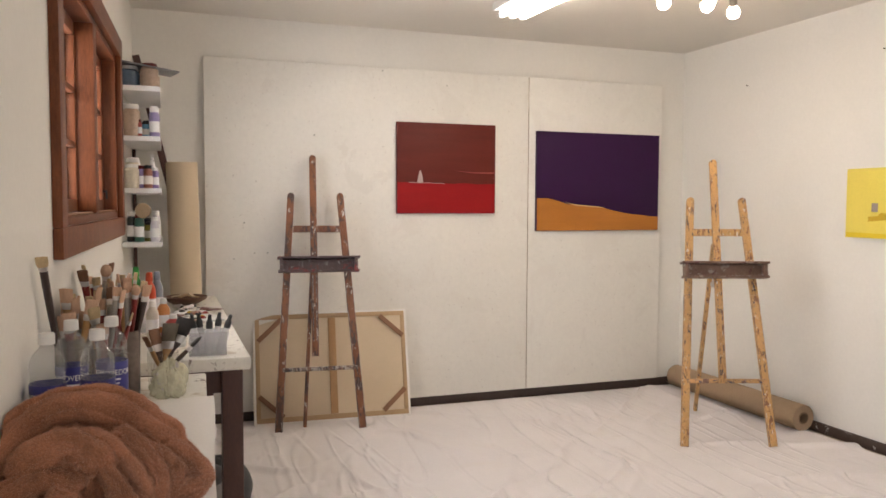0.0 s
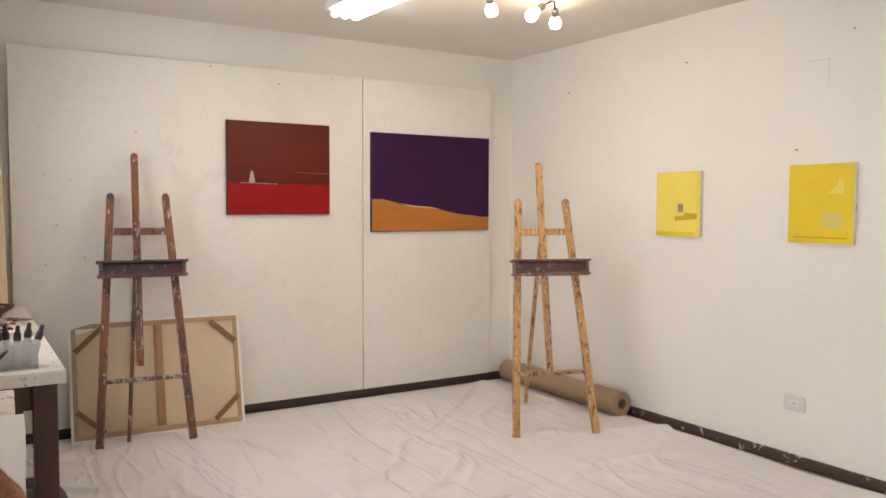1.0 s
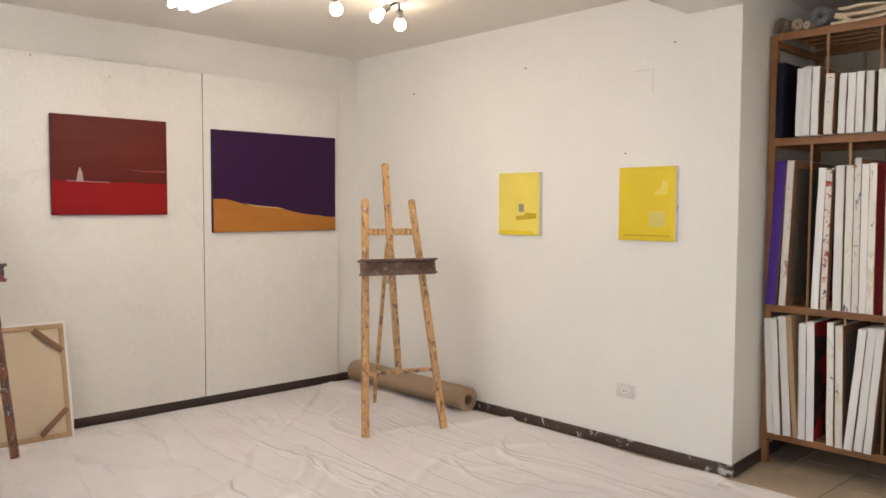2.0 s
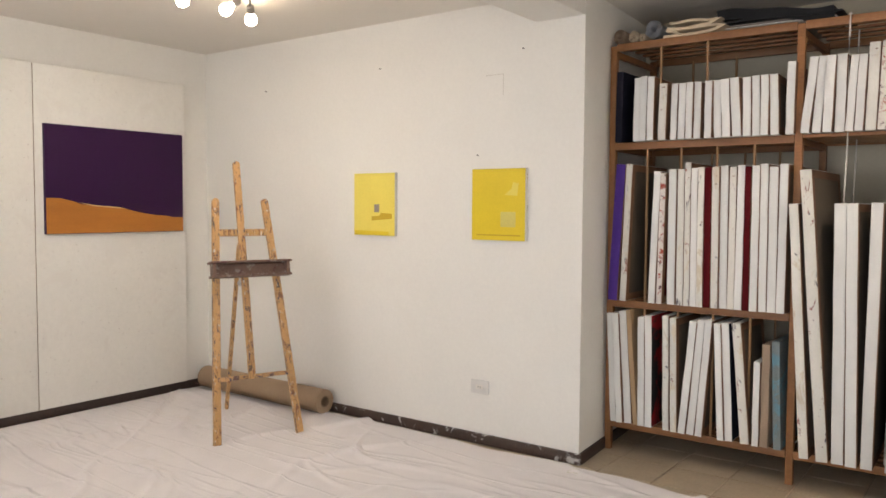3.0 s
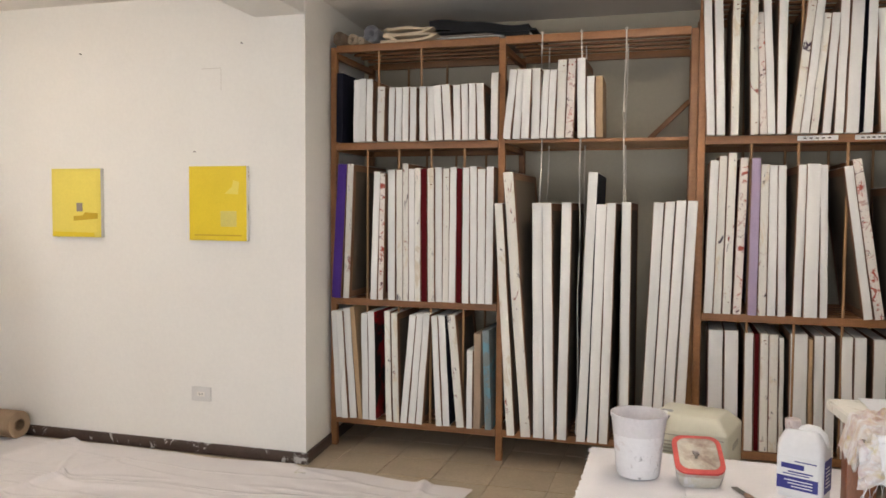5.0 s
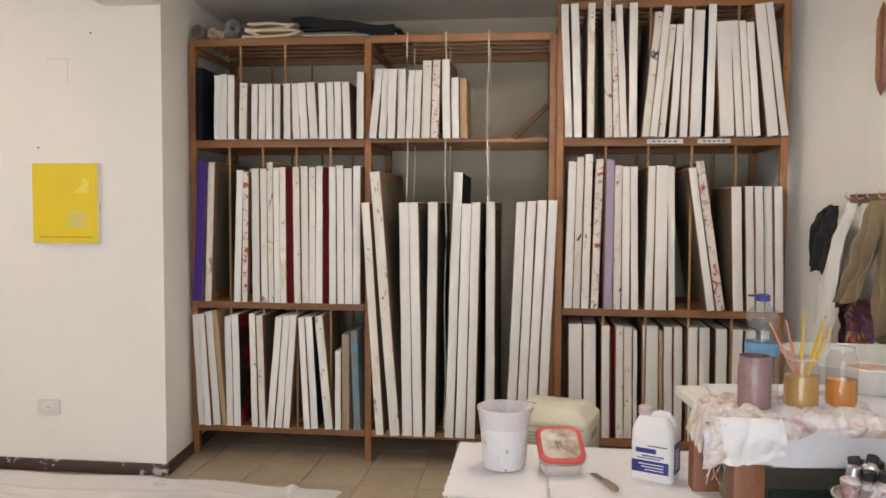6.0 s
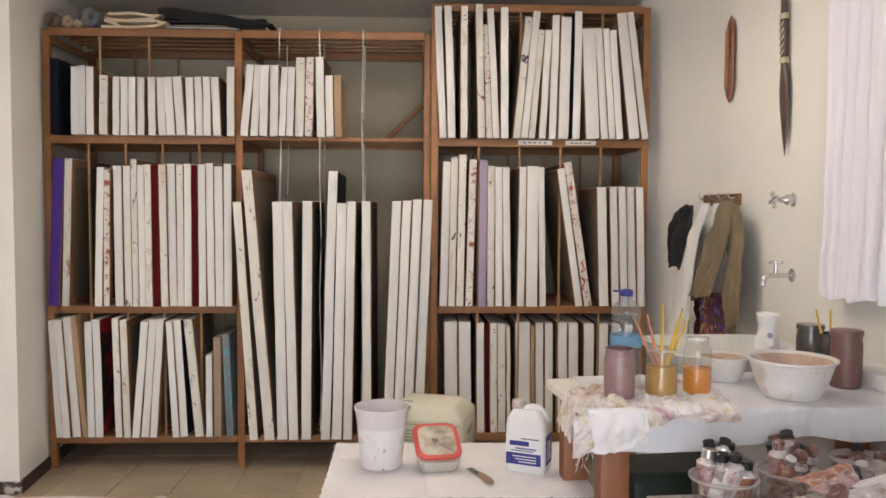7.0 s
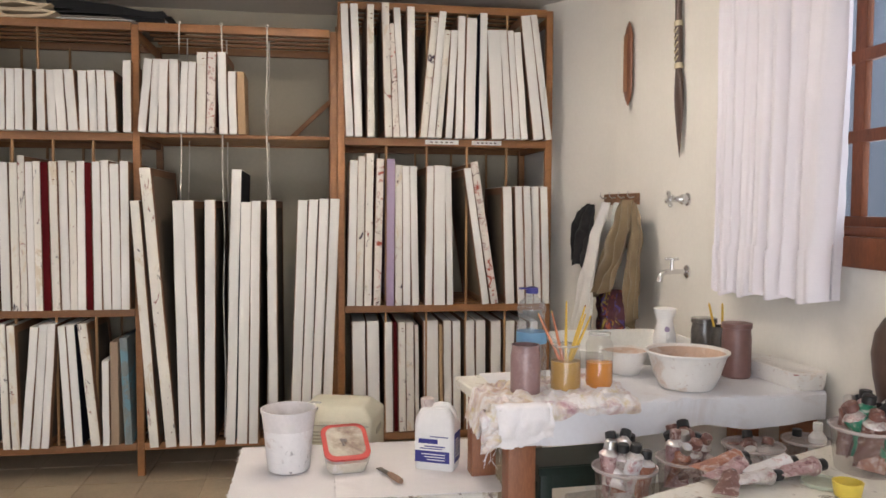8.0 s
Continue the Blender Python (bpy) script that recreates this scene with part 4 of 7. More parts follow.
# ---------------------------------------------------------------- easels
def easel(m, label, wood, low, tray_mat, mast_from, rear_foot, lean=11.5, width=0.585, rise=0.0):
    """A lyre easel: two legs, mast, cross bars, ledge and a rear prop. Its front stands on local z = 0, and it leans back."""
    ob = thing("easel", label, "easel", m, "easels")
    tilt = pose(0, 0, 0, -lean)
    c = width / 2

    def piece(name, a, b, w, d, mat, y=0.0):
        bm = bar(a, b, w, d, (0, 1, 0), 0.004)
        bmesh.ops.translate(bm, vec=(0, y, 0), verts=bm.verts[:])
        bmesh.ops.transform(bm, matrix=tilt, verts=bm.verts[:])
        return part(name, bm, mat, ob)

    for s, top in ((-1, 0.112 - c), (1, 0.452 - c)):
        foot = s * (c - 0.012)
        mid = foot + (top - foot) * 0.60
        bm = bar((foot, 0, 0.006), (mid, 0, 0.965), 0.050, 0.028, (0, 1, 0), 0.004)
        n0 = len(bm.faces)
        up = bar((mid, 0, 0.966), (top, 0, 1.585 + rise * 0.6), 0.048, 0.028, (0, 1, 0), 0.004)
        tip = Vector((top, 0, 1.585 + rise * 0.6))
        lathe([(0.023, -0.0139), (0.023, 0.0139)], 16, up, pose(*tip, 90), close=True)
        t = bpy.data.meshes.new("tmp")
        up.to_mesh(t)
        up.free()
        bm.from_mesh(t)
        bpy.data.meshes.remove(t)
        bm.faces.ensure_lookup_table()
        for i, f in enumerate(bm.faces):
            f.material_index = 0 if i < n0 else 1
        bmesh.ops.transform(bm, matrix=tilt, verts=bm.verts[:])
        part("leg", bm, [low, wood], ob)
    piece("lower_bar", (-0.252, 0, 0.415), (0.252, 0, 0.415), 0.028, 0.052, low, -0.001)
    bm = bar((-0.20, 0, 1.375), (0.20, 0, 1.375), 0.022, 0.046, (0, 0, 1), 0.004)
    bmesh.ops.transform(bm, matrix=tilt, verts=bm.verts[:])
    part("upper_bar", bm, wood, ob)
    bm = bar((-0.03, 0, mast_from), (-0.03, 0, 1.835 + rise), 0.046, 0.026, (0, 1, 0), 0.004)
    lathe([(0.023, -0.0129), (0.023, 0.0129)], 16, bm, pose(-0.03, 0, 1.835 + rise, 90), close=True)
    bmesh.ops.translate(bm, vec=(0, -0.027, 0), verts=bm.verts[:])
    bmesh.ops.transform(bm, matrix=tilt, verts=bm.verts[:])
    mast = part("mast", bm, wood, ob)
    bm = bmesh.new()
    for x in (-0.042, -0.018):
        add_box(bm, (x - 0.004, -0.043, mast_from + 0.1), (x + 0.004, -0.040, 1.05), tilt)
    part("groove_strip", bm, low, mast)
    # the ledge: a channel with a shelf, a lip and end caps
    bm = bmesh.new()
    for lo, hi in (((-0.272, -0.115, 1.090), (0.272, -0.045, 1.106)), ((-0.278, -0.118, 1.182), (0.278, -0.040, 1.196)),
                   ((-0.262, -0.062, 1.106), (0.262, -0.046, 1.182)), ((-0.262, -0.112, 1.106), (-0.240, -0.060, 1.182)), ((0.240, -0.112, 1.106), (0.262, -0.060, 1.182))):
        add_box(bm, (lo[0], lo[1], lo[2] - 0.024), (hi[0], hi[1], hi[2] - 0.024), tilt, 0.003)
    part("ledge", bm, tray_mat, ob)
    bm = bmesh.new()
    rod(bm, (-0.03, 0.0, 1.04), (-0.03, 0.06, 1.04), 0.012)
    rod(bm, (-0.03, 0.05, 1.04), (-0.03, 0.064, 1.04), 0.022)
    bmesh.ops.transform(bm, matrix=tilt, verts=bm.verts[:])
    part("wing_nut", bm, STEEL, ob)
    top = tilt @ Vector((-0.03, 0.03, 1.30))
    part("prop", bar(top, Vector(rear_foot) + Vector((0, 0, 0.012)), 0.030, 0.024, (1, 0, 0), 0.003), wood, ob)
    return ob


ang = math.degrees(math.atan2(-0.199, 0.545))
easel(pose(3.366, 3.966, 0.011, 0, 0, ang), "pale wooden studio easel with paint-stained legs on the drop cloth", EASEL_PALE, EASEL_PALE_LOW, PALE_TRAY, 0.40, (0.06, 0.86, 0))
ang = math.degrees(math.atan2(-0.070, 0.575))
easel(pose(1.012, 5.165, 0.011, 0, 0, ang), "dark paint-crusted wooden easel folded against the board", EASEL_TOP, EASEL_BROWN, EASEL_TRAY, 0.50, (-0.105, 0.07, 0), 11.0, rise=0.034)

# large canvas leaning on the board, its back to the room
cw, ch = 1.105, 0.775
ob = thing("leaning_canvas", "large stretched canvas leaning on the wall, back outward", "canvas", pose(1.152, 5.378, 0.010, -13.5, 0, -3.4))
part("canvas_wrap", box((-cw / 2, 0.010, 0), (cw / 2, 0.040, ch), 0.004), RAW, ob)
bm = bmesh.new()
for lo, hi in (((-cw / 2, 0.004, 0), (cw / 2, 0.0099, 0.016)), ((-cw / 2, 0.004, ch - 0.014), (cw / 2, 0.0099, ch)), ((-cw / 2, 0.004, 0.016), (-cw / 2 + 0.016, 0.0099, ch - 0.014)), ((cw / 2 - 0.016, 0.004, 0.016), (cw / 2, 0.0099, ch - 0.014))):
    add_box(bm, lo, hi)
part("turned_edge", bm, WHITE_EDGE, ob, "strip of white canvas folded round the bars")
for lo, hi in (((-cw / 2 + 0.016, 0.0, 0.016), (cw / 2 - 0.016, 0.009, 0.05)), ((-cw / 2 + 0.016, 0.0, ch - 0.045), (cw / 2 - 0.016, 0.009, ch - 0.014)),
               ((-cw / 2 + 0.016, 0.0, 0.05), (-cw / 2 + 0.045, 0.009, ch - 0.045)), ((cw / 2 - 0.045, 0.0, 0.05), (cw / 2 - 0.016, 0.009, ch - 0.045))):
    part("stretcher_bar", box(lo, hi, 0.002), PINE, ob)
part("centre_bar", box((-0.025, -0.002, 0.052), (0.027, 0.009, ch - 0.047), 0.002), material("centre_pine", (0.40, 0.23, 0.10), 0.6, 0.18, 3, 50, 0.2, stretch=(3, 3, 1)), ob)
for sx in (-1, 1):
    for z0, z1 in ((0.05, 0.20), (ch - 0.045, ch - 0.195)):
        part("corner_brace", bar((sx * (cw / 2 - 0.20), -0.004, z0), (sx * (cw / 2 - 0.035), -0.004, z1), 0.034, 0.012, (0, 1, 0), 0.002), BRACE, ob)

# paper roll by the wall
KRAFT = material("kraft_paper", (0.34, 0.235, 0.145), 0.75, 0.10, 3, 60, 0.15)
prof = [(0.040, 0.0), (0.088, 0.0), (0.0895, 0.004), (0.0895, 1.41), (0.088, 1.416), (0.040, 1.416)]
bm = lathe(prof, 40)
bm.faces.ensure_lookup_table()
bmesh.ops.delete(bm, geom=[f for f in bm.faces if len(f.verts) > 4], context="FACES")
ob = thing("paper_roll", "thick roll of brown kraft paper lying beside the wall", "paper roll", pose(4.094, 4.10, 0.0995, -90, 0, -0.6))
part("paper", bm, KRAFT, ob)
bm = lathe([(0.040, -0.004), (0.0405, -0.004), (0.0405, 1.42), (0.034, 1.42), (0.034, -0.004), (0.0405, -0.004)], 32)
bmesh.ops.delete(bm, geom=[f for f in bm.faces if len(f.verts) > 4], context="FACES")
part("core", bm, material("card_core", (0.22, 0.14, 0.08), 0.8, 0.15, 6, 60, 0.2), ob)
part("loose_edge", sheet(3, 24, lambda u, v: Vector((0.092 * math.cos(-2.2 - 0.5 * u) - 0.03 * u * u, 0.0925 * math.sin(-2.2 - 0.5 * u) * -1, 0.003 + 1.41 * v)), 0.001), KRAFT, ob)


# ---------------------------------------------------------------- ceiling lamps
TUBE_GLOW = lit("tube_glow", (1.0, 0.905, 0.765), 36.0)
BULB_GLOW = lit("bulb_glow", (1.0, 0.80, 0.56), 36.0)
ob = thing("fluorescent_light", "lit fluorescent ceiling light with three bare tubes", "ceiling light", pose(2.14, 4.645, 0, 0, 0, 2))
part("housing", box((-0.12, -1.26, 2.765), (0.12, 0.02, 2.8148), 0.006), WHITE_PLASTIC, ob)
for x in (-0.075, 0.0, 0.075):
    bm = bmesh.new()
    rod(bm, (x, -1.21, 2.735), (x, -0.03, 2.735), 0.017, seg=18)
    t = part("tube", bm, TUBE_GLOW, ob)
    for y0, y1 in ((-1.245, -1.21), (-0.03, 0.0)):
        bm = bmesh.new()
        rod(bm, (x, y0, 2.735), (x, y1, 2.735), 0.0165, seg=18)
        add_box(bm, (x - 0.012, y0 + 0.006, 2.735), (x + 0.012, y1 - 0.006, 2.766))
        part("tube_end", bm, WHITE_PLASTIC, t)

# Unseen second fixture, added to brighten the south wall and the rack.
copy_thing(ob, pose(2.55, -0.15, 0, 0, 0, 92))


def spot(base, aims, label):
    ob = thing("spot_light", label, "ceiling light", pose(*base), "ceiling spots")
    part("canopy", lathe([(0.0, -0.028), (0.045, -0.026), (0.055, -0.012), (0.055, -0.0002)], 24, close=True), WHITE_PLASTIC, ob)
    for dx, dy, dz, on in aims:
        d = Vector((dx, dy, dz))
        j = d * 0.75
        bm = bmesh.new()
        rod(bm, (0, 0, -0.02), j, 0.006)
        part("arm", bm, BLACK, ob)
        q = d.to_track_quat("Z", "Y").to_matrix().to_4x4()
        h = part("lamp_head", lathe([(0.012, 0), (0.022, 0.004), (0.024, 0.045), (0.020, 0.05)], 20, None, Matrix.Translation(j) @ q, close=True), material("spot_head", (0.30, 0.28, 0.25), 0.4, 0.1), ob)
        part("bulb", lathe([(0.014, 0.048), (0.020, 0.06), (0.034, 0.085), (0.038, 0.105), (0.034, 0.125), (0.018, 0.138), (0.003, 0.141)], 22, None, Matrix.Translation(j) @ q, close=True), BULB_GLOW, h)
    return ob


spot((2.64, 3.77, CEIL), [(0.055, 0.05, -0.07, 1)], "lit ceiling spot with a frosted bulb")
spot((3.15, 3.78, CEIL), [(-0.075, 0.035, -0.07, 1), (0.065, 0.07, -0.08, 1)], "lit twin ceiling spot with frosted bulbs")

# ---------------------------------------------------------------- work tables by the west wall
WORN = material("worn_white_top", (0.74, 0.71, 0.64), 0.6, 0.08, 4, 60, 0.25, blots=[((0.55, 0.48, 0.38), 7, 0.2), ((0.25, 0.2, 0.17), 22, 0.10)])
PAPER = material("table_paper", (0.80, 0.77, 0.73), 0.8, 0.04, 4, 90, 0.2)


def work_table(label, pts, z, thick, top_mat, legs, leg_mat, leg=0.075, apron=0.09):
    """A table whose top follows the outline pts."""
    ob = thing("work_table", label, "table", pose(0, 0, 0), "work tables")
    bm = bmesh.new()
    f = bm.faces.new([bm.verts.new((x, y, z)) for x, y in pts])
    g = bmesh.ops.extrude_face_region(bm, geom=[f])
    bmesh.ops.translate(bm, vec=(0, 0, -thick), verts=[v for v in g["geom"] if isinstance(v, bmesh.types.BMVert)])
    bmesh.ops.bevel(bm, geom=bm.edges[:], offset=0.004, segments=2, affect="EDGES", clamp_overlap=True)
    part("tabletop", bm, top_mat, ob)
    for x, y in legs:
        part("leg", box((x - leg / 2, y - leg / 2, 0), (x + leg / 2, y + leg / 2, z - thick), 0.005), leg_mat, ob)
    n = len(legs)
    for i in range(n):
        a, b = legs[i], legs[(i + 1) % n]
        d = (Vector(b) - Vector(a)).normalized() * (leg / 2)
        part("apron", bar((a[0] + d[0], a[1] + d[1], z - thick - apron / 2), (b[0] - d[0], b[1] - d[1], z - thick - apron / 2), 0.022, apron - 0.002), leg_mat, ob)
    return ob


Z1, Z2 = 0.86, 0.90
work_table("long paint-worn white work table with dark wooden legs", [(west(3.31) + 0.004, 3.31), (0.355, 3.31), (0.365, 5.58), (west(5.58) + 0.004, 5.58)], Z2, 0.052, WORN,
           [(0.285, 3.40), (0.295, 5.50), (west(5.5) + 0.06, 5.50), (west(3.4) + 0.06, 3.40)], DARKWOOD, 0.085, 0.11)
work_table("narrow work table covered with white paper beside the wall", [(west(1.15) + 0.004, 1.15), (0.070, 1.15), (0.172, 3.24), (west(3.24) + 0.004, 3.24)], Z1, 0.028, WORN,
           [(0.03, 1.23), (0.09, 3.14), (west(3.1) + 0.06, 3.14), (west(1.2) + 0.06, 1.23)], DARKWOOD, 0.06, 0.07)
tagged(part("table_paper", sheet(10, 24, lambda u, v: Vector((west(1.2 + 1.62 * v) + 0.012 + (0.0045 + 0.0559 * (1.2 + 1.62 * v) + 0.003 * math.sin(9 * v) - west(1.2 + 1.62 * v)) * u, 1.20 + 1.62 * v,
       Z1 + 0.004 + 0.002 * math.sin(v * 17 + u * 3))), 0.0015), PAPER), "sheet of white paper spread on the table", "paper")


def blanket():
    """A heap of brown towelling: a mound of deep folds, a rolled border arching over it, and turned-over ends."""
    pieces = []

    def mound(u, v):
        a, b = 2 * math.pi * u, math.pi * 0.5 * v
        d = Vector((math.cos(a) * math.cos(b), math.sin(a) * math.cos(b), math.sin(b)))
        k = d * 1.9
        X, Z = d.x + 0.25 * noise.noise(k + Vector((1, 4, 2))), d.z + 0.25 * noise.noise(k + Vector((7, 2, 5)))
        s, t = X * 0.80 + Z * 0.45, X * 0.5 - Z * 0.8
        deep = abs(math.sin(s * 5.6 + 0.8 * noise.noise(Vector((t * 1.6, s, 3))) + 0.5)) ** 0.55
        small = abs(math.sin(s * 13 + 1.6 * noise.noise(Vector((t * 2.0, s * 2, 8))) + t * 4)) ** 0.7
        r = 0.62 + 0.26 * deep + 0.06 * small + 0.05 * noise.noise(d * 5) + 0.025 * noise.noise(d * 14)
        low = 1 - 0.40 * max(0.0, d.x) ** 1.5
        p = Vector((-0.150 + 0.225 * d.x * r, 1.960 + 0.160 * d.y * r, Z1 + 0.006 + 0.196 * d.z * r * low))
        return p

    pieces.append(sheet(240, 100, mound))

    def band(pts, w, h, pleats, seed, out=Vector((0.05, -0.72, 0.69))):
        """A flattened roll of cloth along a smooth line, pleated lengthwise, its ends tucked."""
        pts = [Vector(p) for p in pts]
        ext = [pts[0] * 2 - pts[1]] + pts + [pts[-1] * 2 - pts[-2]]
        n = len(pts) - 1

        def at(x):
            k = min(int(x * n), n - 1)
            t = x * n - k
            p0, p1, p2, p3 = ext[k:k + 4]
            return 0.5 * ((2 * p1) + (p2 - p0) * t + (2 * p0 - 5 * p1 + 4 * p2 - p3) * t * t + (3 * p1 - p0 - 3 * p2 + p3) * t ** 3)

        def f(u, v):
            p = at(u)
            d = (at(min(1, u + 0.01)) - at(max(0, u - 0.01))).normalized()
            side = d.cross(out).normalized()
            up = side.cross(d).normalized()
            a = 2 * math.pi * v
            c, q = math.cos(a), math.sin(a)
            end = min(1.0, 0.35 + 7 * u, 0.45 + 7 * (1 - u))
            wide = w * end * (1 + 0.30 * noise.noise(Vector((u * 4, seed, 0))) + 0.12 * noise.noise(Vector((u * 13, seed, 3))))
            ply = 1 - 0.42 * (1 - abs(math.sin(c * pleats + seed + 1.4 * noise.noise(Vector((u * 3, seed, 7))))) ** 0.6) * (q > 0)
            return p + side * (math.copysign(abs(c) ** 0.8, c) * wide) + up * (q * h * end * ply)

        pieces.append(sheet(24 * n, 48, f))

    band([(-0.368, 1.855, 0.900), (-0.345, 1.890, 0.985), (-0.275, 1.945, 1.052), (-0.185, 1.970, 1.075), (-0.095, 1.965, 1.058), (-0.015, 1.935, 1.008), (0.040, 1.900, 0.960)], 0.046, 0.034, 3.2, 1.0)
    band([(-0.020, 1.925, 0.985), (0.045, 1.895, 0.955), (0.078, 1.870, 0.925), (0.080, 1.845, 0.900), (0.052, 1.830, 0.888), (0.000, 1.835, 0.888)], 0.030, 0.030, 2.4, 1.9)
    band([(-0.305, 1.835, 0.950), (-0.250, 1.850, 0.992), (-0.190, 1.855, 1.008), (-0.140, 1.835, 0.985), (-0.125, 1.815, 0.955)], 0.040, 0.020, 2.2, 2.3)
    band([(-0.330, 1.815, 0.905), (-0.265, 1.820, 0.945), (-0.200, 1.820, 0.950), (-0.160, 1.800, 0.925)], 0.028, 0.020, 2.0, 7.3)
    band([(-0.165, 1.850, 0.990), (-0.120, 1.825, 0.955), (-0.085, 1.800, 0.915), (-0.065, 1.770, 0.876)], 0.021, 0.028, 1.6, 3.1)
    band([(-0.165, 1.895, 1.030), (-0.100, 1.865, 0.990), (-0.050, 1.825, 0.935), (-0.030, 1.790, 0.880)], 0.022, 0.030, 1.7, 4.7)
    band([(-0.105, 1.910, 1.020), (-0.050, 1.880, 0.985), (-0.008, 1.840, 0.930), (0.000, 1.800, 0.880)], 0.021, 0.028, 1.6, 5.9)
    band([(-0.050, 1.915, 0.995), (0.002, 1.880, 0.962), (0.030, 1.850, 0.925), (0.028, 1.815, 0.885)], 0.020, 0.026, 1.6, 9.4)
    band([(-0.225, 1.800, 0.925), (-0.180, 1.780, 0.905), (-0.145, 1.755, 0.875)], 0.022, 0.024, 1.8, 6.6)
    band([(-0.350, 1.775, 0.885), (-0.290, 1.775, 0.900), (-0.225, 1.760, 0.890), (-0.165, 1.745, 0.876)], 0.032, 0.024, 2.2, 8.2)
    for v in (v for bm in pieces for v in bm.verts):
        c = v.co.copy()
        v.co += Vector((noise.noise(c * 16), noise.noise(c * 16 + Vector((3, 1, 2))), noise.noise(c * 16 + Vector((7, 5, 4))))) * 0.007
        v.co += Vector((noise.noise(c * 60), noise.noise(c * 60 + Vector((3, 1, 2))), noise.noise(c * 60 + Vector((7, 5, 4))))) * 0.0025
        v.co.x = max(v.co.x, west(v.co.y) + 0.006)
        v.co.z = max(v.co.z, Z1 + 0.0065)
    return pieces


# Hairs paler than the towelling: the highlight on the fuzz is in their colour.
NAP = material("towel_nap_highlight", (0.56, 0.295, 0.190), 0.95, 0.35, 18, 120, 0.0, sheen=0.2, spec=0.1)
rng = random.Random(77)
towel = None
for bm in blanket():
    bmesh.ops.recalc_face_normals(bm, faces=bm.faces[:])
    bm.normal_update()
    pile = bmesh.new()
    for fc in bm.faces:
        mid, n = fc.calc_center_median(), fc.normal
        if mid.z < Z1 + 0.012:
            continue
        for _ in range(2):
            c = mid + Vector((rng.uniform(-1, 1), rng.uniform(-1, 1), rng.uniform(-1, 1))) * 0.002
            d = (n + Vector((rng.uniform(-1, 1), rng.uniform(-1, 1), rng.uniform(-1, 0.6))) * 0.9) * rng.uniform(0.0010, 0.0032)
            e = Vector((rng.uniform(-1, 1), rng.uniform(-1, 1), rng.uniform(-1, 1))) * 0.0009
            pile.faces.new([pile.verts.new(p) for p in (c - e, c + e, c + d)])
    if towel is None:
        towel = fold = tagged(part("blanket", bm, TOWEL), "crumpled brown towelling blanket heaped on the table", "blanket")
    else:
        fold = part("fold", bm, TOWEL, towel)
    part("nap", pile, NAP, fold, smooth=False)


BLUE_LABEL = material("blue_label", (0.035, 0.035, 0.21), 0.45, 0.12, 10, 60, 0.05)
LETTER = material("white_letter", (0.78, 0.78, 0.80), 0.5, 0.03)


def thinner_bottle(x, y, z, word):
    r = 0.041
    ob = thing("thinner_bottle", "clear ribbed plastic thinner bottle with blue label and white cap", "bottle", pose(x, y, z) @ Matrix.Diagonal((1.02, 1.02, 1.13, 1)), "thinner bottles")
    prof = [(0.034, 0.0), (r, 0.006), (r, 0.199), (r * 0.90, 0.2025), (r, 0.206), (r * 0.90, 0.2095), (r, 0.213), (r * 0.90, 0.2165), (r, 0.220), (r * 0.91, 0.2235),
            (r, 0.227), (r * 1.01, 0.231), (r * 0.97, 0.245), (r * 0.80, 0.262), (r * 0.52, 0.273), (0.0155, 0.279), (0.0145, 0.288)]
    part("bottle", lathe(prof, 32), PET, ob)
    lab = part("label", lathe([(r + 0.0006, 0.05), (r + 0.0006, 0.199)], 40), BLUE_LABEL, ob)
    face = math.degrees(math.atan2(-y, -x))
    bm = wrap(text_bm(word, 0.019), r + 0.0009, face)
    bmesh.ops.translate(bm, vec=(0, 0, 0.172), verts=bm.verts[:])
    part("lettering", bm, LETTER, lab, smooth=False)
    for k, (zz, wd, hh) in enumerate(((0.156, 0.045, 0.004), (0.146, 0.038, 0.003), (0.136, 0.03, 0.003))):
        bm = bmesh.new()
        for i in range(8):
            add_box(bm, (-wd / 2 + wd * i / 8, -hh / 2, 0), (-wd / 2 + wd * (i + 0.97) / 8, hh / 2, 0.0004))
        wrap(bm, r + 0.0009, face)
        bmesh.ops.translate(bm, vec=(0, 0, zz), verts=bm.verts[:])
        part("lettering_bar", bm, LETTER, lab, smooth=False)
    part("cap", lathe([(0.0165, 0.284), (0.0185, 0.285), (0.0185, 0.305), (0.0165, 0.309), (0.004, 0.3095)], 24, close=True), WHITE_PLASTIC, ob)
    return ob


thinner_bottle(-0.262, 2.14, Z1 + 0.006, "REMOVEDOR")
thinner_bottle(-0.228, 2.36, Z1 + 0.006, "REMOVEDOR")
thinner_bottle(-0.150, 2.17, Z1 + 0.006, "REMOVEDOR")
thinner_bottle(-0.128, 2.40, Z1 + 0.006, "REMOVEDOR")

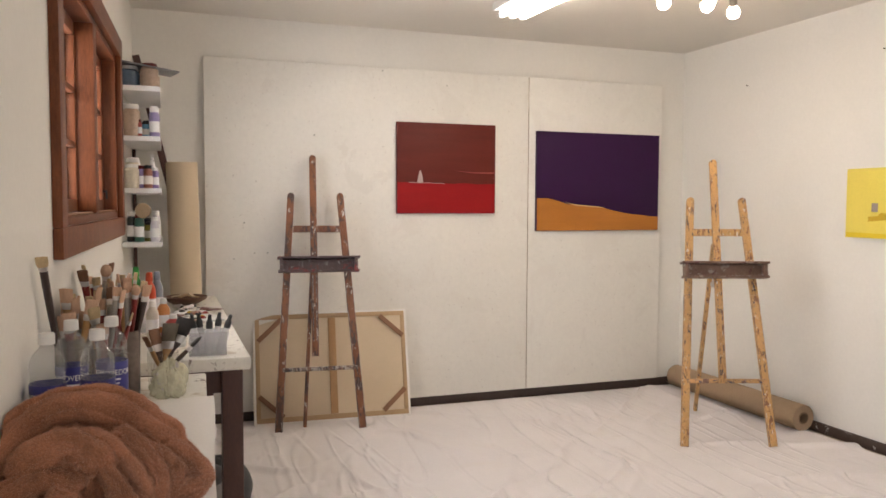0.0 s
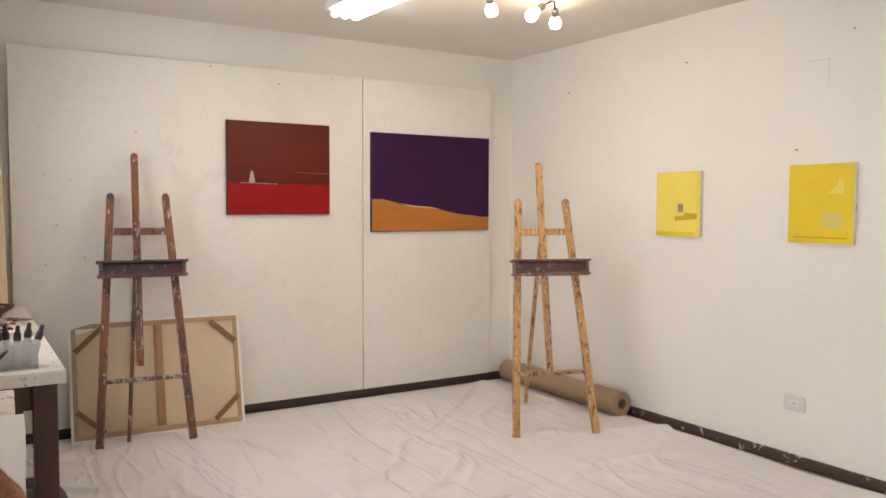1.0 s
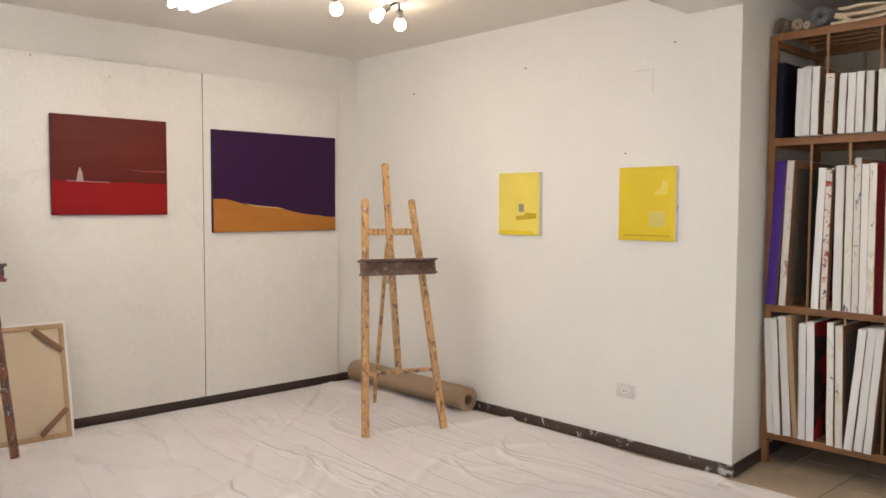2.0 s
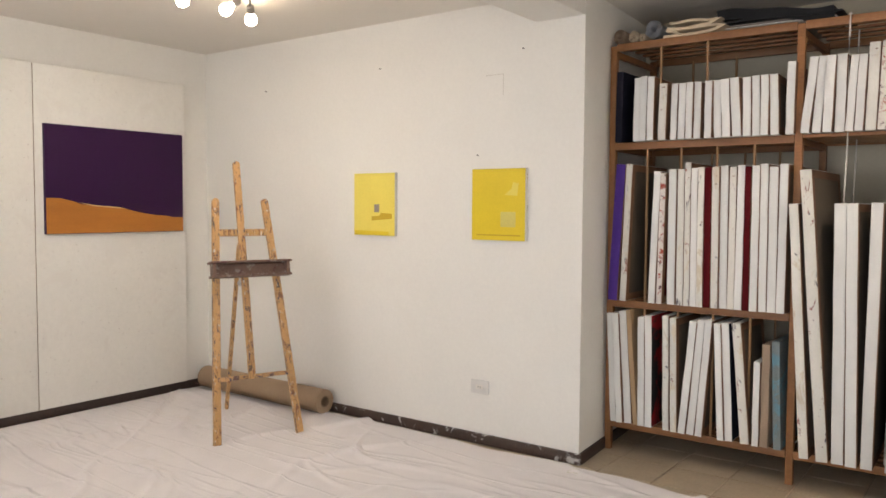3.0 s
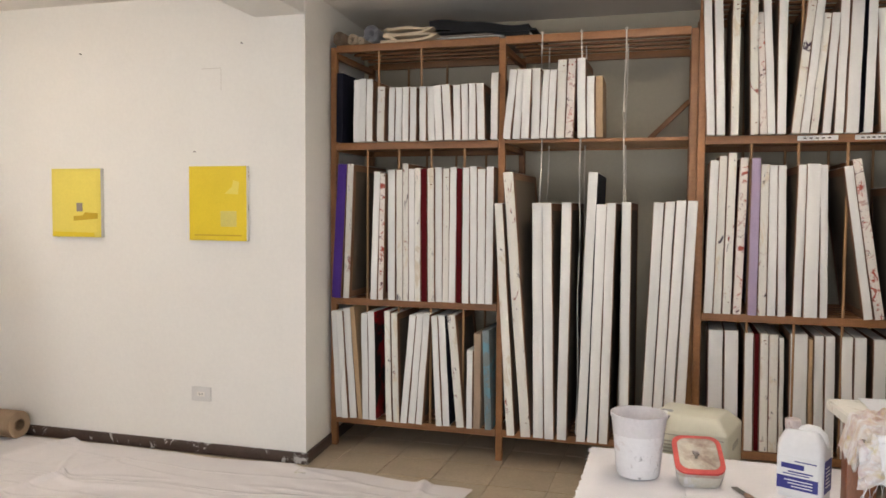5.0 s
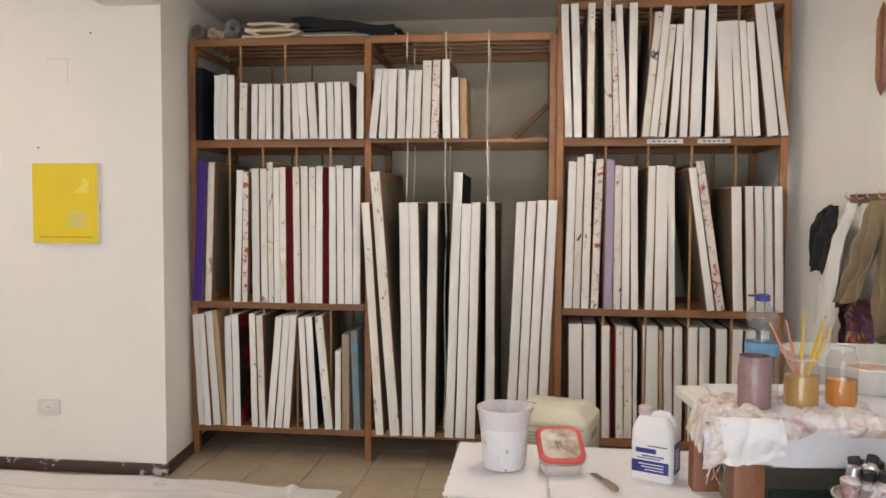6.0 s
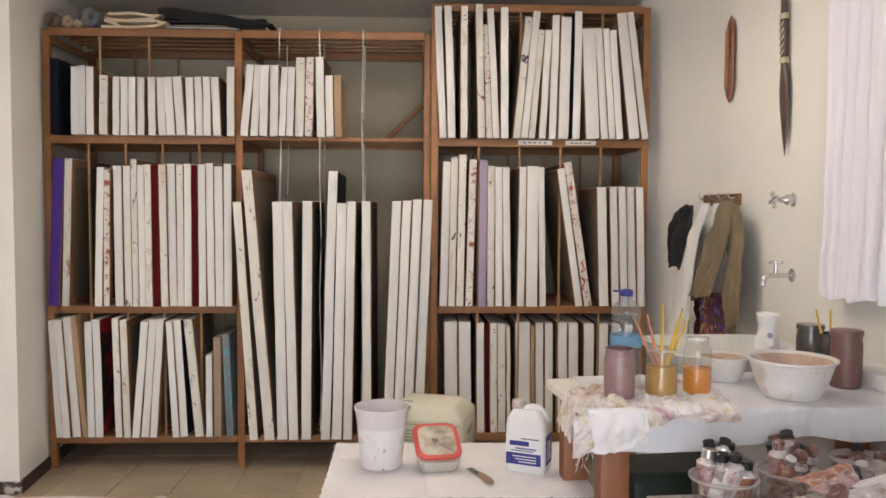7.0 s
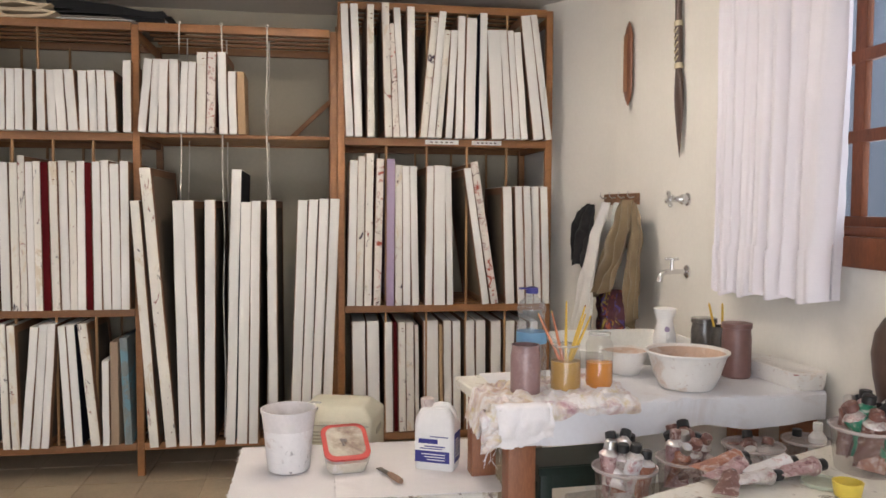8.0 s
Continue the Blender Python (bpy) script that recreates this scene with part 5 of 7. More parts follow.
HANDLES = [material("handle_red", (0.20, 0.020, 0.015), 0.3, 0.15), material("handle_wood", (0.42, 0.24, 0.10), 0.4, 0.15), material("handle_dark", (0.05, 0.03, 0.025), 0.35, 0.15),
           material("handle_yellow", (0.62, 0.40, 0.05), 0.35, 0.1), material("handle_grey", (0.35, 0.33, 0.30), 0.4, 0.1)]
HAIRS = [material("bristle_blond", (0.56, 0.42, 0.24), 0.85, 0.25, 20, 180, 0.8, stretch=(6, 6, 1)), material("bristle_brown", (0.20, 0.10, 0.055), 0.85, 0.25, 20, 180, 0.8, stretch=(6, 6, 1)),
         material("bristle_pink", (0.58, 0.37, 0.25), 0.85, 0.2, 20, 180, 0.8, stretch=(6, 6, 1)), material("bristle_dark", (0.03, 0.025, 0.022), 0.8, 0.25, 20, 180, 0.8, stretch=(6, 6, 1)),
         material("bristle_grey", (0.16, 0.13, 0.09), 0.85, 0.25, 20, 180, 0.8, stretch=(6, 6, 1))]


def flat_lathe(profile, flat, m, seg=14):
    """A turned shape squeezed in y: (radius, height) pairs with the flatness of each."""
    bm = bmesh.new()
    rings = []
    for (r, z), k in zip(profile, flat):
        rings.append([bm.verts.new(m @ Vector((r * math.cos(2 * math.pi * i / seg), r * k * math.sin(2 * math.pi * i / seg), z))) for i in range(seg)])
    for a, b in zip(rings, rings[1:]):
        for i in range(seg):
            bm.faces.new((a[i], a[(i + 1) % seg], b[(i + 1) % seg], b[i]))
    bm.faces.new(rings[0][::-1])
    bm.faces.new(rings[-1])
    return bm


def brush(foot, tip, size, kind, hair, handle, label, group):
    """A brush standing on its handle, bristles up. kind: flat or round."""
    foot, tip = Vector(foot), Vector(tip)
    d = tip - foot
    L = d.length
    m = Matrix.LocRotScale(foot, d.to_track_quat("Z", "Y"), None) @ pose(0, 0, 0, 0, 0, rng.uniform(-40, 40))
    ob = thing("paint_brush", label, "brush", None, group)
    k = 0.35 if kind == "flat" else 1.0
    hb = L - size * (2.2 if kind == "flat" else 2.6)
    fe = hb - size * 0.9
    part("handle", flat_lathe([(0.003, 0), (0.0055, 0.02), (0.006, fe * 0.5), (0.010 if size > 0.012 else 0.007, fe * 0.82), (size * 0.75, fe)], [1, 1, 1, 0.9, max(k, 0.5)], m), HANDLES[handle], ob)
    part("ferrule", flat_lathe([(size * 0.78, fe - 0.002), (size * 0.85, fe + 0.004), (size * 0.95, hb), (size * 0.9, hb + 0.001)], [max(k, 0.5), max(k, 0.5), k, k], m), STEEL, ob)
    if kind == "flat":
        prof, fl = [(size * 0.93, hb), (size * 1.04, hb + size * 0.8), (size * 1.10, L - size * 0.4), (size * 1.10, L - size * 0.12), (size * 1.0, L)], [k, k * 0.95, k * 0.7, k * 0.5, k * 0.45]
    else:
        prof, fl = [(size * 0.9, hb), (size * 1.2, hb + size * 0.9), (size * 1.15, L - size * 0.9), (size * 0.75, L - size * 0.25), (size * 0.25, L)], [1, 1, 1, 1, 1]
    bm = flat_lathe(prof, fl, m, 20)
    for v in bm.verts:
        v.co += Vector((rng.uniform(-1, 1), rng.uniform(-1, 1), rng.uniform(-1, 1))) * size * 0.06
    part("bristles", bm, HAIRS[hair], ob)
    return ob


def pot(x, y, z, r, h, mat, label, name="brush_jar", wall=0.003, flare=1.08):
    ob = thing(name, label, "jar", pose(x, y, z))
    part("jar", lathe([(r * 0.94, 0), (r, 0.006), (r * flare, h), (r * flare - wall, h)], 28), mat, ob)
    return ob


rng = random.Random(33)
SMOKY = cloudy("smoky_plastic", (0.24, 0.20, 0.17), 0.55, 0.3)
pot(-0.265, 2.62, Z1 + 0.006, 0.055, 0.26, SMOKY, "tall smoky plastic jar crammed with brushes")
pot(-0.160, 2.66, Z1 + 0.006, 0.050, 0.22, SMOKY, "dark plastic jar crammed with flat brushes")
pot(-0.105, 2.88, Z1 + 0.006, 0.040, 0.235, material("mud_glass", (0.16, 0.12, 0.10), 0.2, 0.3, 8, 60, 0.1, coat=0.5), "murky glass jar holding brushes")
pot(-0.195, 2.98, Z1 + 0.006, 0.050, 0.20, SMOKY, "smoky plastic jar of long brushes")
BR = "brushes on the work table"
for (px, py, ph, n, rr, lo, hi, sz) in ((-0.265, 2.62, 0.0, 13, 0.055, 0.34, 0.46, 0.024), (-0.160, 2.66, 0.0, 13, 0.052, 0.31, 0.43, 0.021), (-0.105, 2.88, 0.0, 13, 0.044, 0.35, 0.46, 0.019), (-0.195, 2.98, 0.0, 15, 0.052, 0.34, 0.47, 0.021)):
    for k in range(n):
        a = 2 * math.pi * (k + rng.uniform(-0.3, 0.3)) / n
        L = rng.uniform(lo, hi)
        dx, dy = rr * rng.uniform(0.6, 2.0) * math.cos(a), rr * rng.uniform(0.6, 1.8) * math.sin(a)
        tipx = max(px + dx, west(py) + 0.03)
        kind = rng.choice(("flat", "flat", "flat", "round"))
        hair = rng.choice((0, 0, 0, 2, 2, 2, 1))
        brush((px - 0.3 * rr * math.cos(a), py - 0.3 * rr * math.sin(a), Z1 + 0.018), (tipx, py + dy, Z1 + L), sz * rng.uniform(0.6, 1.0), kind, hair, rng.choice((0, 0, 1, 2, 4)),
              ("flat " if kind == "flat" else "round ") + ("blond", "brown", "pinkish", "black", "grey-brown")[hair] + " bristle paint brush standing in a jar", BR)
brush((-0.262, 2.60, Z1 + 0.02), (-0.285, 2.26, Z1 + 0.535), 0.014, "flat", 0, 2, "long-handled blond brush standing in a jar against the wall", BR)

# tub with a plastic bag and dark brushes, bottle caddy, clutter on the far table
pot(0.010, 2.98, Z1 + 0.006, 0.050, 0.135, CLEAR, "clear plastic tub stained yellow", "plastic_tub")
for k, (dx, dy, L, s, kd, hr, hd) in enumerate(((-0.03, 0.03, 0.22, 0.026, "flat", 1, 2), (0.03, 0.05, 0.235, 0.030, "flat", 4, 1), (0.085, 0.06, 0.25, 0.030, "flat", 3, 2), (0.13, -0.02, 0.19, 0.020, "flat", 3, 2), (-0.06, -0.01, 0.20, 0.018, "flat", 1, 1))):
    brush((0.010 - dx * 0.3, 2.98 - dy * 0.3, Z1 + 0.02), (0.010 + dx, 2.98 + dy, Z1 + L), s, kd, hr, hd, "wide dark-haired brush standing in a plastic tub", BR)
BAG = cloudy("crumpled_bag", (0.82, 0.80, 0.60), 0.55, 0.2)


def bag(u, v):
    a, b = 2 * math.pi * u, math.pi * (v * 0.94 + 0.03)
    r = 1 + 0.34 * noise.noise(Vector((math.cos(a) * 2.2, math.sin(a) * 2.2, v * 4))) + 0.22 * abs(noise.noise(Vector((math.cos(a) * 6, math.sin(a) * 6, v * 11))))
    k = 1.25 - 0.75 * v
    return Vector((0.030 + 0.062 * k * r * math.cos(a) * math.sin(b), 2.87 + 0.05 * k * r * math.sin(a) * math.sin(b), max(Z1 + 0.002, Z1 + 0.062 - 0.068 * r * math.cos(b))))


tagged(part("plastic_bag", sheet(72, 54, bag), BAG), "crumpled translucent plastic bag stained yellow", "bag")

ob = thing("bottle_caddy", "clear plastic box holding black-capped ink bottles", "caddy", pose(0.190, 3.43, Z2))
bm = bmesh.new()
for lo, hi in (((-0.075, -0.055, 0), (0.075, 0.055, 0.004)), ((-0.075, -0.055, 0.004), (-0.072, 0.055, 0.10)), ((0.072, -0.055, 0.004), (0.075, 0.055, 0.10)), ((-0.072, -0.055, 0.004), (0.072, -0.052, 0.10)), ((-0.072, 0.052, 0.004), (0.072, 0.055, 0.10))):
    add_box(bm, lo, hi)
part("box", bm, clear_shell("frosted_plastic", (0.95, 0.95, 0.97), 0.16), ob)
for i, (dx, dy, tx, ty) in enumerate(((-0.045, -0.02, -8, -6), (0.0, -0.022, 4, 3), (0.045, -0.015, -4, 18), (-0.02, 0.025, 3, -5), (0.03, 0.025, -3, 8))):
    b = thing("ink_bottle", "small clear bottle with a black spout cap", "bottle", pose(0.190 + dx, 3.43 + dy, Z2 + 0.006, tx, ty), "ink bottles")
    part("bottle", lathe([(0.016, 0), (0.0175, 0.004), (0.0175, 0.085), (0.013, 0.098), (0.011, 0.112)], 20), cloudy("ink_plastic", (0.68, 0.68, 0.70), 0.5), b)
    part("cap", lathe([(0.0125, 0.108), (0.014, 0.11), (0.0135, 0.135), (0.009, 0.142), (0.007, 0.165), (0.003, 0.167)], 18, close=True), BLACK, b)
ob = thing("paint_dish", "shallow brown wooden dish with scraps on the table", "dish", pose(0.155, 5.16, Z2))
part("dish", lathe([(0.05, 0), (0.07, 0.004), (0.125, 0.035), (0.135, 0.052), (0.130, 0.053), (0.115, 0.036), (0.062, 0.010), (0.001, 0.009)], 32), material("dish_wood", (0.13, 0.065, 0.04), 0.5, 0.3, 8, 60, 0.2), ob)
for k in range(6):
    a = k * 1.1
    part("scrap", box((-0.035, -0.012, 0), (0.035, 0.012, 0.008), 0.003), RAW if k % 2 else PINE, ob, m=pose(0.05 * math.cos(a), 0.05 * math.sin(a), 0.045 + 0.003 * k, 8 * math.sin(a), 10, 57 * k))
ob = thing("paint_palette", "white plastic palette with dried paint blobs on the table", "palette", pose(0.16, 4.55, Z2 + 0.001, 0, 0, 12))
part("palette", box((-0.13, -0.22, 0), (0.13, 0.22, 0.014), 0.005), WHITE_PLASTIC, ob)
for k in range(9):
    part("paint_blob", lathe([(0.018, 0), (0.016, 0.006), (0.008, 0.011), (0.001, 0.012)], 14), [BLACK, P_RED, P_OCHRE, STEEL][k % 4], ob, m=pose(rng.uniform(-0.1, 0.1), -0.19 + 0.045 * k, 0.0142))


def paint_tube(x, y, z, L, r, rx, ry, rz, body, cap, label, group, squeezed=0.3, neck=None):
    """A collapsible metal paint tube: cap, shoulder, soft body and crimped end; it lies along its x."""
    ob = thing("paint_tube", label, "paint tube", pose(x, y, z, rx, ry, rz), group)
    seg = 18
    bm = bmesh.new()
    rings = []
    for k in range(9):
        t = k / 8
        flat = 1 - t ** (1.0 - squeezed * 0.6) * 0.93
        wide = 1 + 0.32 * t
        wob = 0.05 * r * math.sin(k * 2.1 + x * 90)
        rings.append([bm.verts.new((L * t, r * wide * math.cos(2 * math.pi * i / seg) + wob, r * flat * math.sin(2 * math.pi * i / seg) * (1 + 0.12 * math.sin(3 * i + k)) + wob)) for i in range(seg)])
    for a, b in zip(rings, rings[1:]):
        for i in range(seg):
            bm.faces.new((a[i], a[(i + 1) % seg], b[(i + 1) % seg], b[i]))
    bm.faces.new(rings[-1])
    part("tube_body", bm, body, ob)
    m = pose(0, 0, 0, 0, -90, 0)
    part("shoulder", lathe([(r, 0), (r * 0.96, 0.004), (r * 0.45, 0.010 + r * 0.2), (r * 0.42, 0.016 + r * 0.25)], 18, None, m, close=True), neck or body, ob)
    part("cap", lathe([(r * 0.56, 0.012 + r * 0.2), (r * 0.64, 0.013 + r * 0.2), (r * 0.60, 0.030 + r * 0.3), (r * 0.50, 0.032 + r * 0.3)], 16, None, m, close=True), cap, ob)
    return ob


TUBES = [material("tube_metal", (0.66, 0.63, 0.61), 0.32, 0.2, 10, 60, 0.3, metal=0.75, soft=0.1, blots=[((0.40, 0.17, 0.17), 34, 0.22), ((0.30, 0.22, 0.20), 50, 0.2)]),
         material("tube_mauve", (0.42, 0.27, 0.27), 0.45, 0.25, 10, 60, 0.3, soft=0.1, blots=[((0.62, 0.55, 0.52), 38, 0.3), ((0.16, 0.05, 0.06), 46, 0.3)]),
         material("tube_white", (0.74, 0.72, 0.72), 0.4, 0.12, 10, 60, 0.3, soft=0.1, blots=[((0.50, 0.24, 0.24), 36, 0.22)]),
         material("tube_rust", (0.36, 0.15, 0.09), 0.45, 0.25, 10, 60, 0.3, soft=0.1, blots=[((0.60, 0.50, 0.46), 38, 0.34), ((0.20, 0.05, 0.04), 50, 0.25)]),
         material("tube_brown", (0.16, 0.07, 0.055), 0.45, 0.25, 10, 60, 0.3, soft=0.1, blots=[((0.50, 0.40, 0.38), 40, 0.28)]),
         material("tube_green", (0.03, 0.22, 0.13), 0.45, 0.2, 10, 60, 0.3, soft=0.1, blots=[((0.45, 0.42, 0.38), 40, 0.3)])]
for k in range(16):
    paint_tube(rng.uniform(-0.02, 0.24), rng.uniform(3.72, 4.95), Z2 + 0.017, rng.uniform(0.09, 0.13), 0.015, 0, 0, rng.uniform(0, 360), rng.choice(TUBES), rng.choice((BLACK, BLACK, WHITE_PLASTIC)),
               "squeezed paint tube lying on the work table", "paint tubes on the far table")
for x, y, h, r, c, lab, top in ((-0.109, 4.30, 0.31, 0.030, (0.04, 0.33, 0.06), "green", None), (-0.046, 4.30, 0.28, 0.032, (0.62, 0.08, 0.03), "orange-red", None),
                                (-0.072, 4.12, 0.25, 0.028, (0.70, 0.70, 0.70), "white", BLACK), (-0.008, 4.36, 0.28, 0.030, (0.22, 0.25, 0.30), "grey-blue", None),
                                (0.020, 4.08, 0.17, 0.030, (0.55, 0.20, 0.05), "orange", WHITE_PLASTIC), (-0.150, 4.02, 0.26, 0.030, (0.05, 0.10, 0.09), "dark green", BLACK),
                                (-0.030, 3.90, 0.18, 0.028, (0.60, 0.56, 0.50), "smeared cream", WHITE_PLASTIC), (0.060, 3.84, 0.12, 0.034, (0.40, 0.05, 0.04), "dark red", WHITE_PLASTIC)):
    ob = thing("paint_bottle", f"{lab} plastic paint bottle standing on the table", "bottle", pose(x, y, Z2), "paint bottles on the far table")
    body = material("bottle_" + lab, c, 0.4, 0.12)
    part("bottle", lathe([(r * 0.9, 0), (r, 0.006), (r, h * 0.66), (r * 0.86, h * 0.74), (r * 0.5, h * 0.82), (r * 0.46, h * 0.86)], 22, close=True), body, ob)
    part("label", lathe([(r + 0.0006, h * 0.18), (r + 0.0006, h * 0.52)], 22), LETTER, ob)
    part("cap", lathe([(r * 0.54, h * 0.84), (r * 0.58, h * 0.85), (r * 0.50, h * 0.98), (r * 0.36, h)], 16, close=True), top or body, ob)
ob = thing("paint_tin", "low red-rimmed tin of paint on the table", "tin", pose(0.060, 3.66, Z2))
part("tin", lathe([(0.048, 0), (0.050, 0.004), (0.050, 0.060), (0.046, 0.061), (0.045, 0.030), (0.001, 0.030)], 26), WHITE_PLASTIC, ob)
part("rim", lathe([(0.0515, 0.048), (0.053, 0.049), (0.053, 0.064), (0.046, 0.065)], 26), P_RED, ob)
# things under the far table
bm = sheet(40, 26, lambda u, v: Vector((0.265 + 0.15 * math.cos(2 * math.pi * u) * math.sin(math.pi * v) * (1 + 0.12 * noise.noise(Vector((8 * u, 6 * v, 0)))), 3.86 + 0.2 * math.sin(2 * math.pi * u) * math.sin(math.pi * v), max(0.003, 0.16 - 0.16 * math.cos(math.pi * v) * (1 + 0.1 * noise.noise(Vector((5 * u, 9 * v, 3))))))))
tagged(part("sack", bm, material("dark_sack", (0.03, 0.03, 0.032), 0.6, 0.3, 9, 60, 0.4)), "dark plastic sack slumped under the table", "bag")
ob = thing("storage_bin", "grey lidded plastic bin under the table", "bin", pose(0.12, 3.62, 0))
part("bin", lathe([(0.10, 0), (0.125, 0.01), (0.14, 0.30), (0.145, 0.31)], 28, close=True), material("bin_plastic", (0.22, 0.21, 0.19), 0.5, 0.2, 8, 60, 0.1), ob)
part("lid", lathe([(0.148, 0.30), (0.150, 0.33), (0.12, 0.345), (0.001, 0.35)], 28), BLACK, ob)

# ---------------------------------------------------------------- wall shelf by the corner
ob = thing("wall_shelf", "white painted wall shelf of four short boards", "shelf", pose(0, 0, 0))
SHELF_Z = (1.318, 1.618, 1.905, 2.180)
for z in SHELF_Z:
    bm = bmesh.new()
    f = bm.faces.new([bm.verts.new(p) for p in ((west(4.66) + 0.004, 4.66, z), (0.022, 4.66, z), (0.030, 5.50, z), (west(5.5) + 0.004, 5.50, z))])
    g = bmesh.ops.extrude_face_region(bm, geom=[f])
    bmesh.ops.translate(bm, vec=(0, 0, -0.028), verts=[v for v in g["geom"] if isinstance(v, bmesh.types.BMVert)])
    bmesh.ops.bevel(bm, geom=bm.edges[:], offset=0.003, segments=2, affect="EDGES")
    s = part("board", bm, WHITE_PLASTIC, ob)
part("upright", box((west(5.45) + 0.004, 5.40, 1.0), (west(5.45) + 0.024, 5.49, 2.30), 0.003), DARKWOOD, ob)
SHELF_JARS = [((0.42, 0.30, 0.22), 0.045, 0.11, 0), ((0.35, 0.05, 0.04), 0.020, 0.08, 1), ((0.12, 0.30, 0.42), 0.022, 0.07, 1), ((0.30, 0.25, 0.45), 0.026, 0.12, 1), ((0.06, 0.10, 0.16), 0.05, 0.10, 0),
              ((0.66, 0.60, 0.48), 0.042, 0.11, 0), ((0.20, 0.14, 0.30), 0.022, 0.09, 1), ((0.30, 0.12, 0.08), 0.022, 0.08, 1), ((0.03, 0.035, 0.035), 0.024, 0.12, 1), ((0.04, 0.13, 0.10), 0.024, 0.10, 1),
              ((0.20, 0.19, 0.03), 0.024, 0.08, 1), ((0.62, 0.58, 0.62), 0.022, 0.11, 1)]
for lev, picks in ((3, (4, 0)), (2, (0, 1, 2, 3)), (1, (5, 6, 7, 6)), (0, (8, 9, 10, 11))):
    for row in range(3):
        for i, k in enumerate(picks):
            c, r, h, cap = SHELF_JARS[k]
            h, r = h * (1.22 if lev < 3 else 1.0), r * 1.08
            n = len(picks)
            x = west(4.75) + 0.05 + (0.125 - 0.02 * (n == 2)) * (i / max(n - 1, 1)) + rng.uniform(-0.006, 0.006)
            y = 4.72 + 0.17 * row + rng.uniform(0, 0.07)
            h *= rng.uniform(0.85, 1.25)
            r = min(r, 0.03 if n > 3 and i else r)
            ob = thing("paint_pot", ("jar" if not cap else "bottle") + f" of {'dark' if sum(c) < 0.5 else 'coloured'} paint standing on the wall shelf", "jar", pose(x, y, SHELF_Z[lev]), "pots on the wall shelf")
            part("pot", lathe([(r * 0.92, 0), (r, 0.004), (r, h * 0.85), (r * 0.8, h * 0.95), (r * 0.75, h)], 20, close=True), material(f"pot_{k}", c, 0.35, 0.2, 10, 60, 0.1), ob)
            part("label", lathe([(r + 0.0006, h * 0.2), (r + 0.0006, h * 0.62)], 20), [WHITE_PLASTIC, LETTER, PLASTER_CEIL][(i + row) % 3] if cap else material(f"pot_{k}"), ob) if cap else None
            part("lid", lathe([(r * 0.85, h * 0.97), (r * 0.87, h * 0.98), (r * 0.85, h * 1.13), (r * 0.4, h * 1.15)], 18, close=True), [WHITE_PLASTIC, P_RED_D, BLACK, WHITE_PLASTIC][i % 4], ob)
ob = thing("folder", "grey plastic folder lying over jars on the shelf", "folder", pose(-0.06, 4.86, SHELF_Z[3] + 0.122, 3, 7, 8))
part("sheet", box((-0.14, -0.16, 0), (0.17, 0.16, 0.006), 0.001), material("grey_folder", (0.20, 0.20, 0.21), 0.4, 0.15), ob)
tagged(part("plank", bar((-0.120, 5.585, 2.502), (0.250, 5.50, Z2 + 0.012), 0.045, 0.02, (0, 1, 0)), DARKWOOD), "dark wooden plank leaning in the corner", "plank")
ob = thing("canvas_roll", "standing roll of cream canvas in the corner", "rolled canvas", pose(0.170, 5.40, Z2, 1.0, -1.2, 0))
bm = bmesh.new()
for k in range(4):
    rr = 0.098 - 0.012 * k
    lathe([(rr - 0.003, 0.004), (rr, 0.004), (rr * (1 + 0.01 * k), 0.90 - 0.004 * k), (rr - 0.003, 0.90 - 0.004 * k), (rr - 0.003, 0.004)], 36, bm)
part("canvas", bm, RAW, ob)

ob = thing("spray_bottle", "white plastic spray bottle standing on the wall shelf", "bottle", pose(-0.025, 4.78, SHELF_Z[1]))
part("bottle", lathe([(0.026, 0), (0.029, 0.006), (0.029, 0.09), (0.022, 0.115), (0.013, 0.135), (0.013, 0.15)], 22, close=True), WHITE_PLASTIC, ob)
part("trigger_head", bar((0.0, 0.012, 0.172), (0.0, -0.045, 0.180), 0.020, 0.026), WHITE_PLASTIC, ob)
part("trigger", bar((0.0, -0.018, 0.165), (0.0, -0.040, 0.125), 0.010, 0.008), WHITE_PLASTIC, ob)
ob = thing("tape_roll", "roll of brown packing tape standing on the wall shelf", "tape", pose(-0.075, 4.70, SHELF_Z[0] + 0.175, 0, 90, 70))
part("tape", lathe([(0.026, -0.012), (0.042, -0.012), (0.042, 0.012), (0.026, 0.012), (0.026, -0.0119)], 28), material("tan_tape", (0.36, 0.27, 0.17), 0.35, 0.1), ob)

# ---------------------------------------------------------------- small rag-covered table by the rack
Z3, Z4, Z5, Z6 = 0.60, 0.95, 0.86, 0.69
work_table("low side table covered with frayed white rags", [(2.50, 0.28), (3.07, 0.29), (3.075, -0.585), (2.505, -0.585)], Z3 - 0.004, 0.026, WORN,
           [(2.56, 0.23), (3.02, 0.23), (3.02, -0.53), (2.56, -0.53)], PINE, 0.045, 0.05)


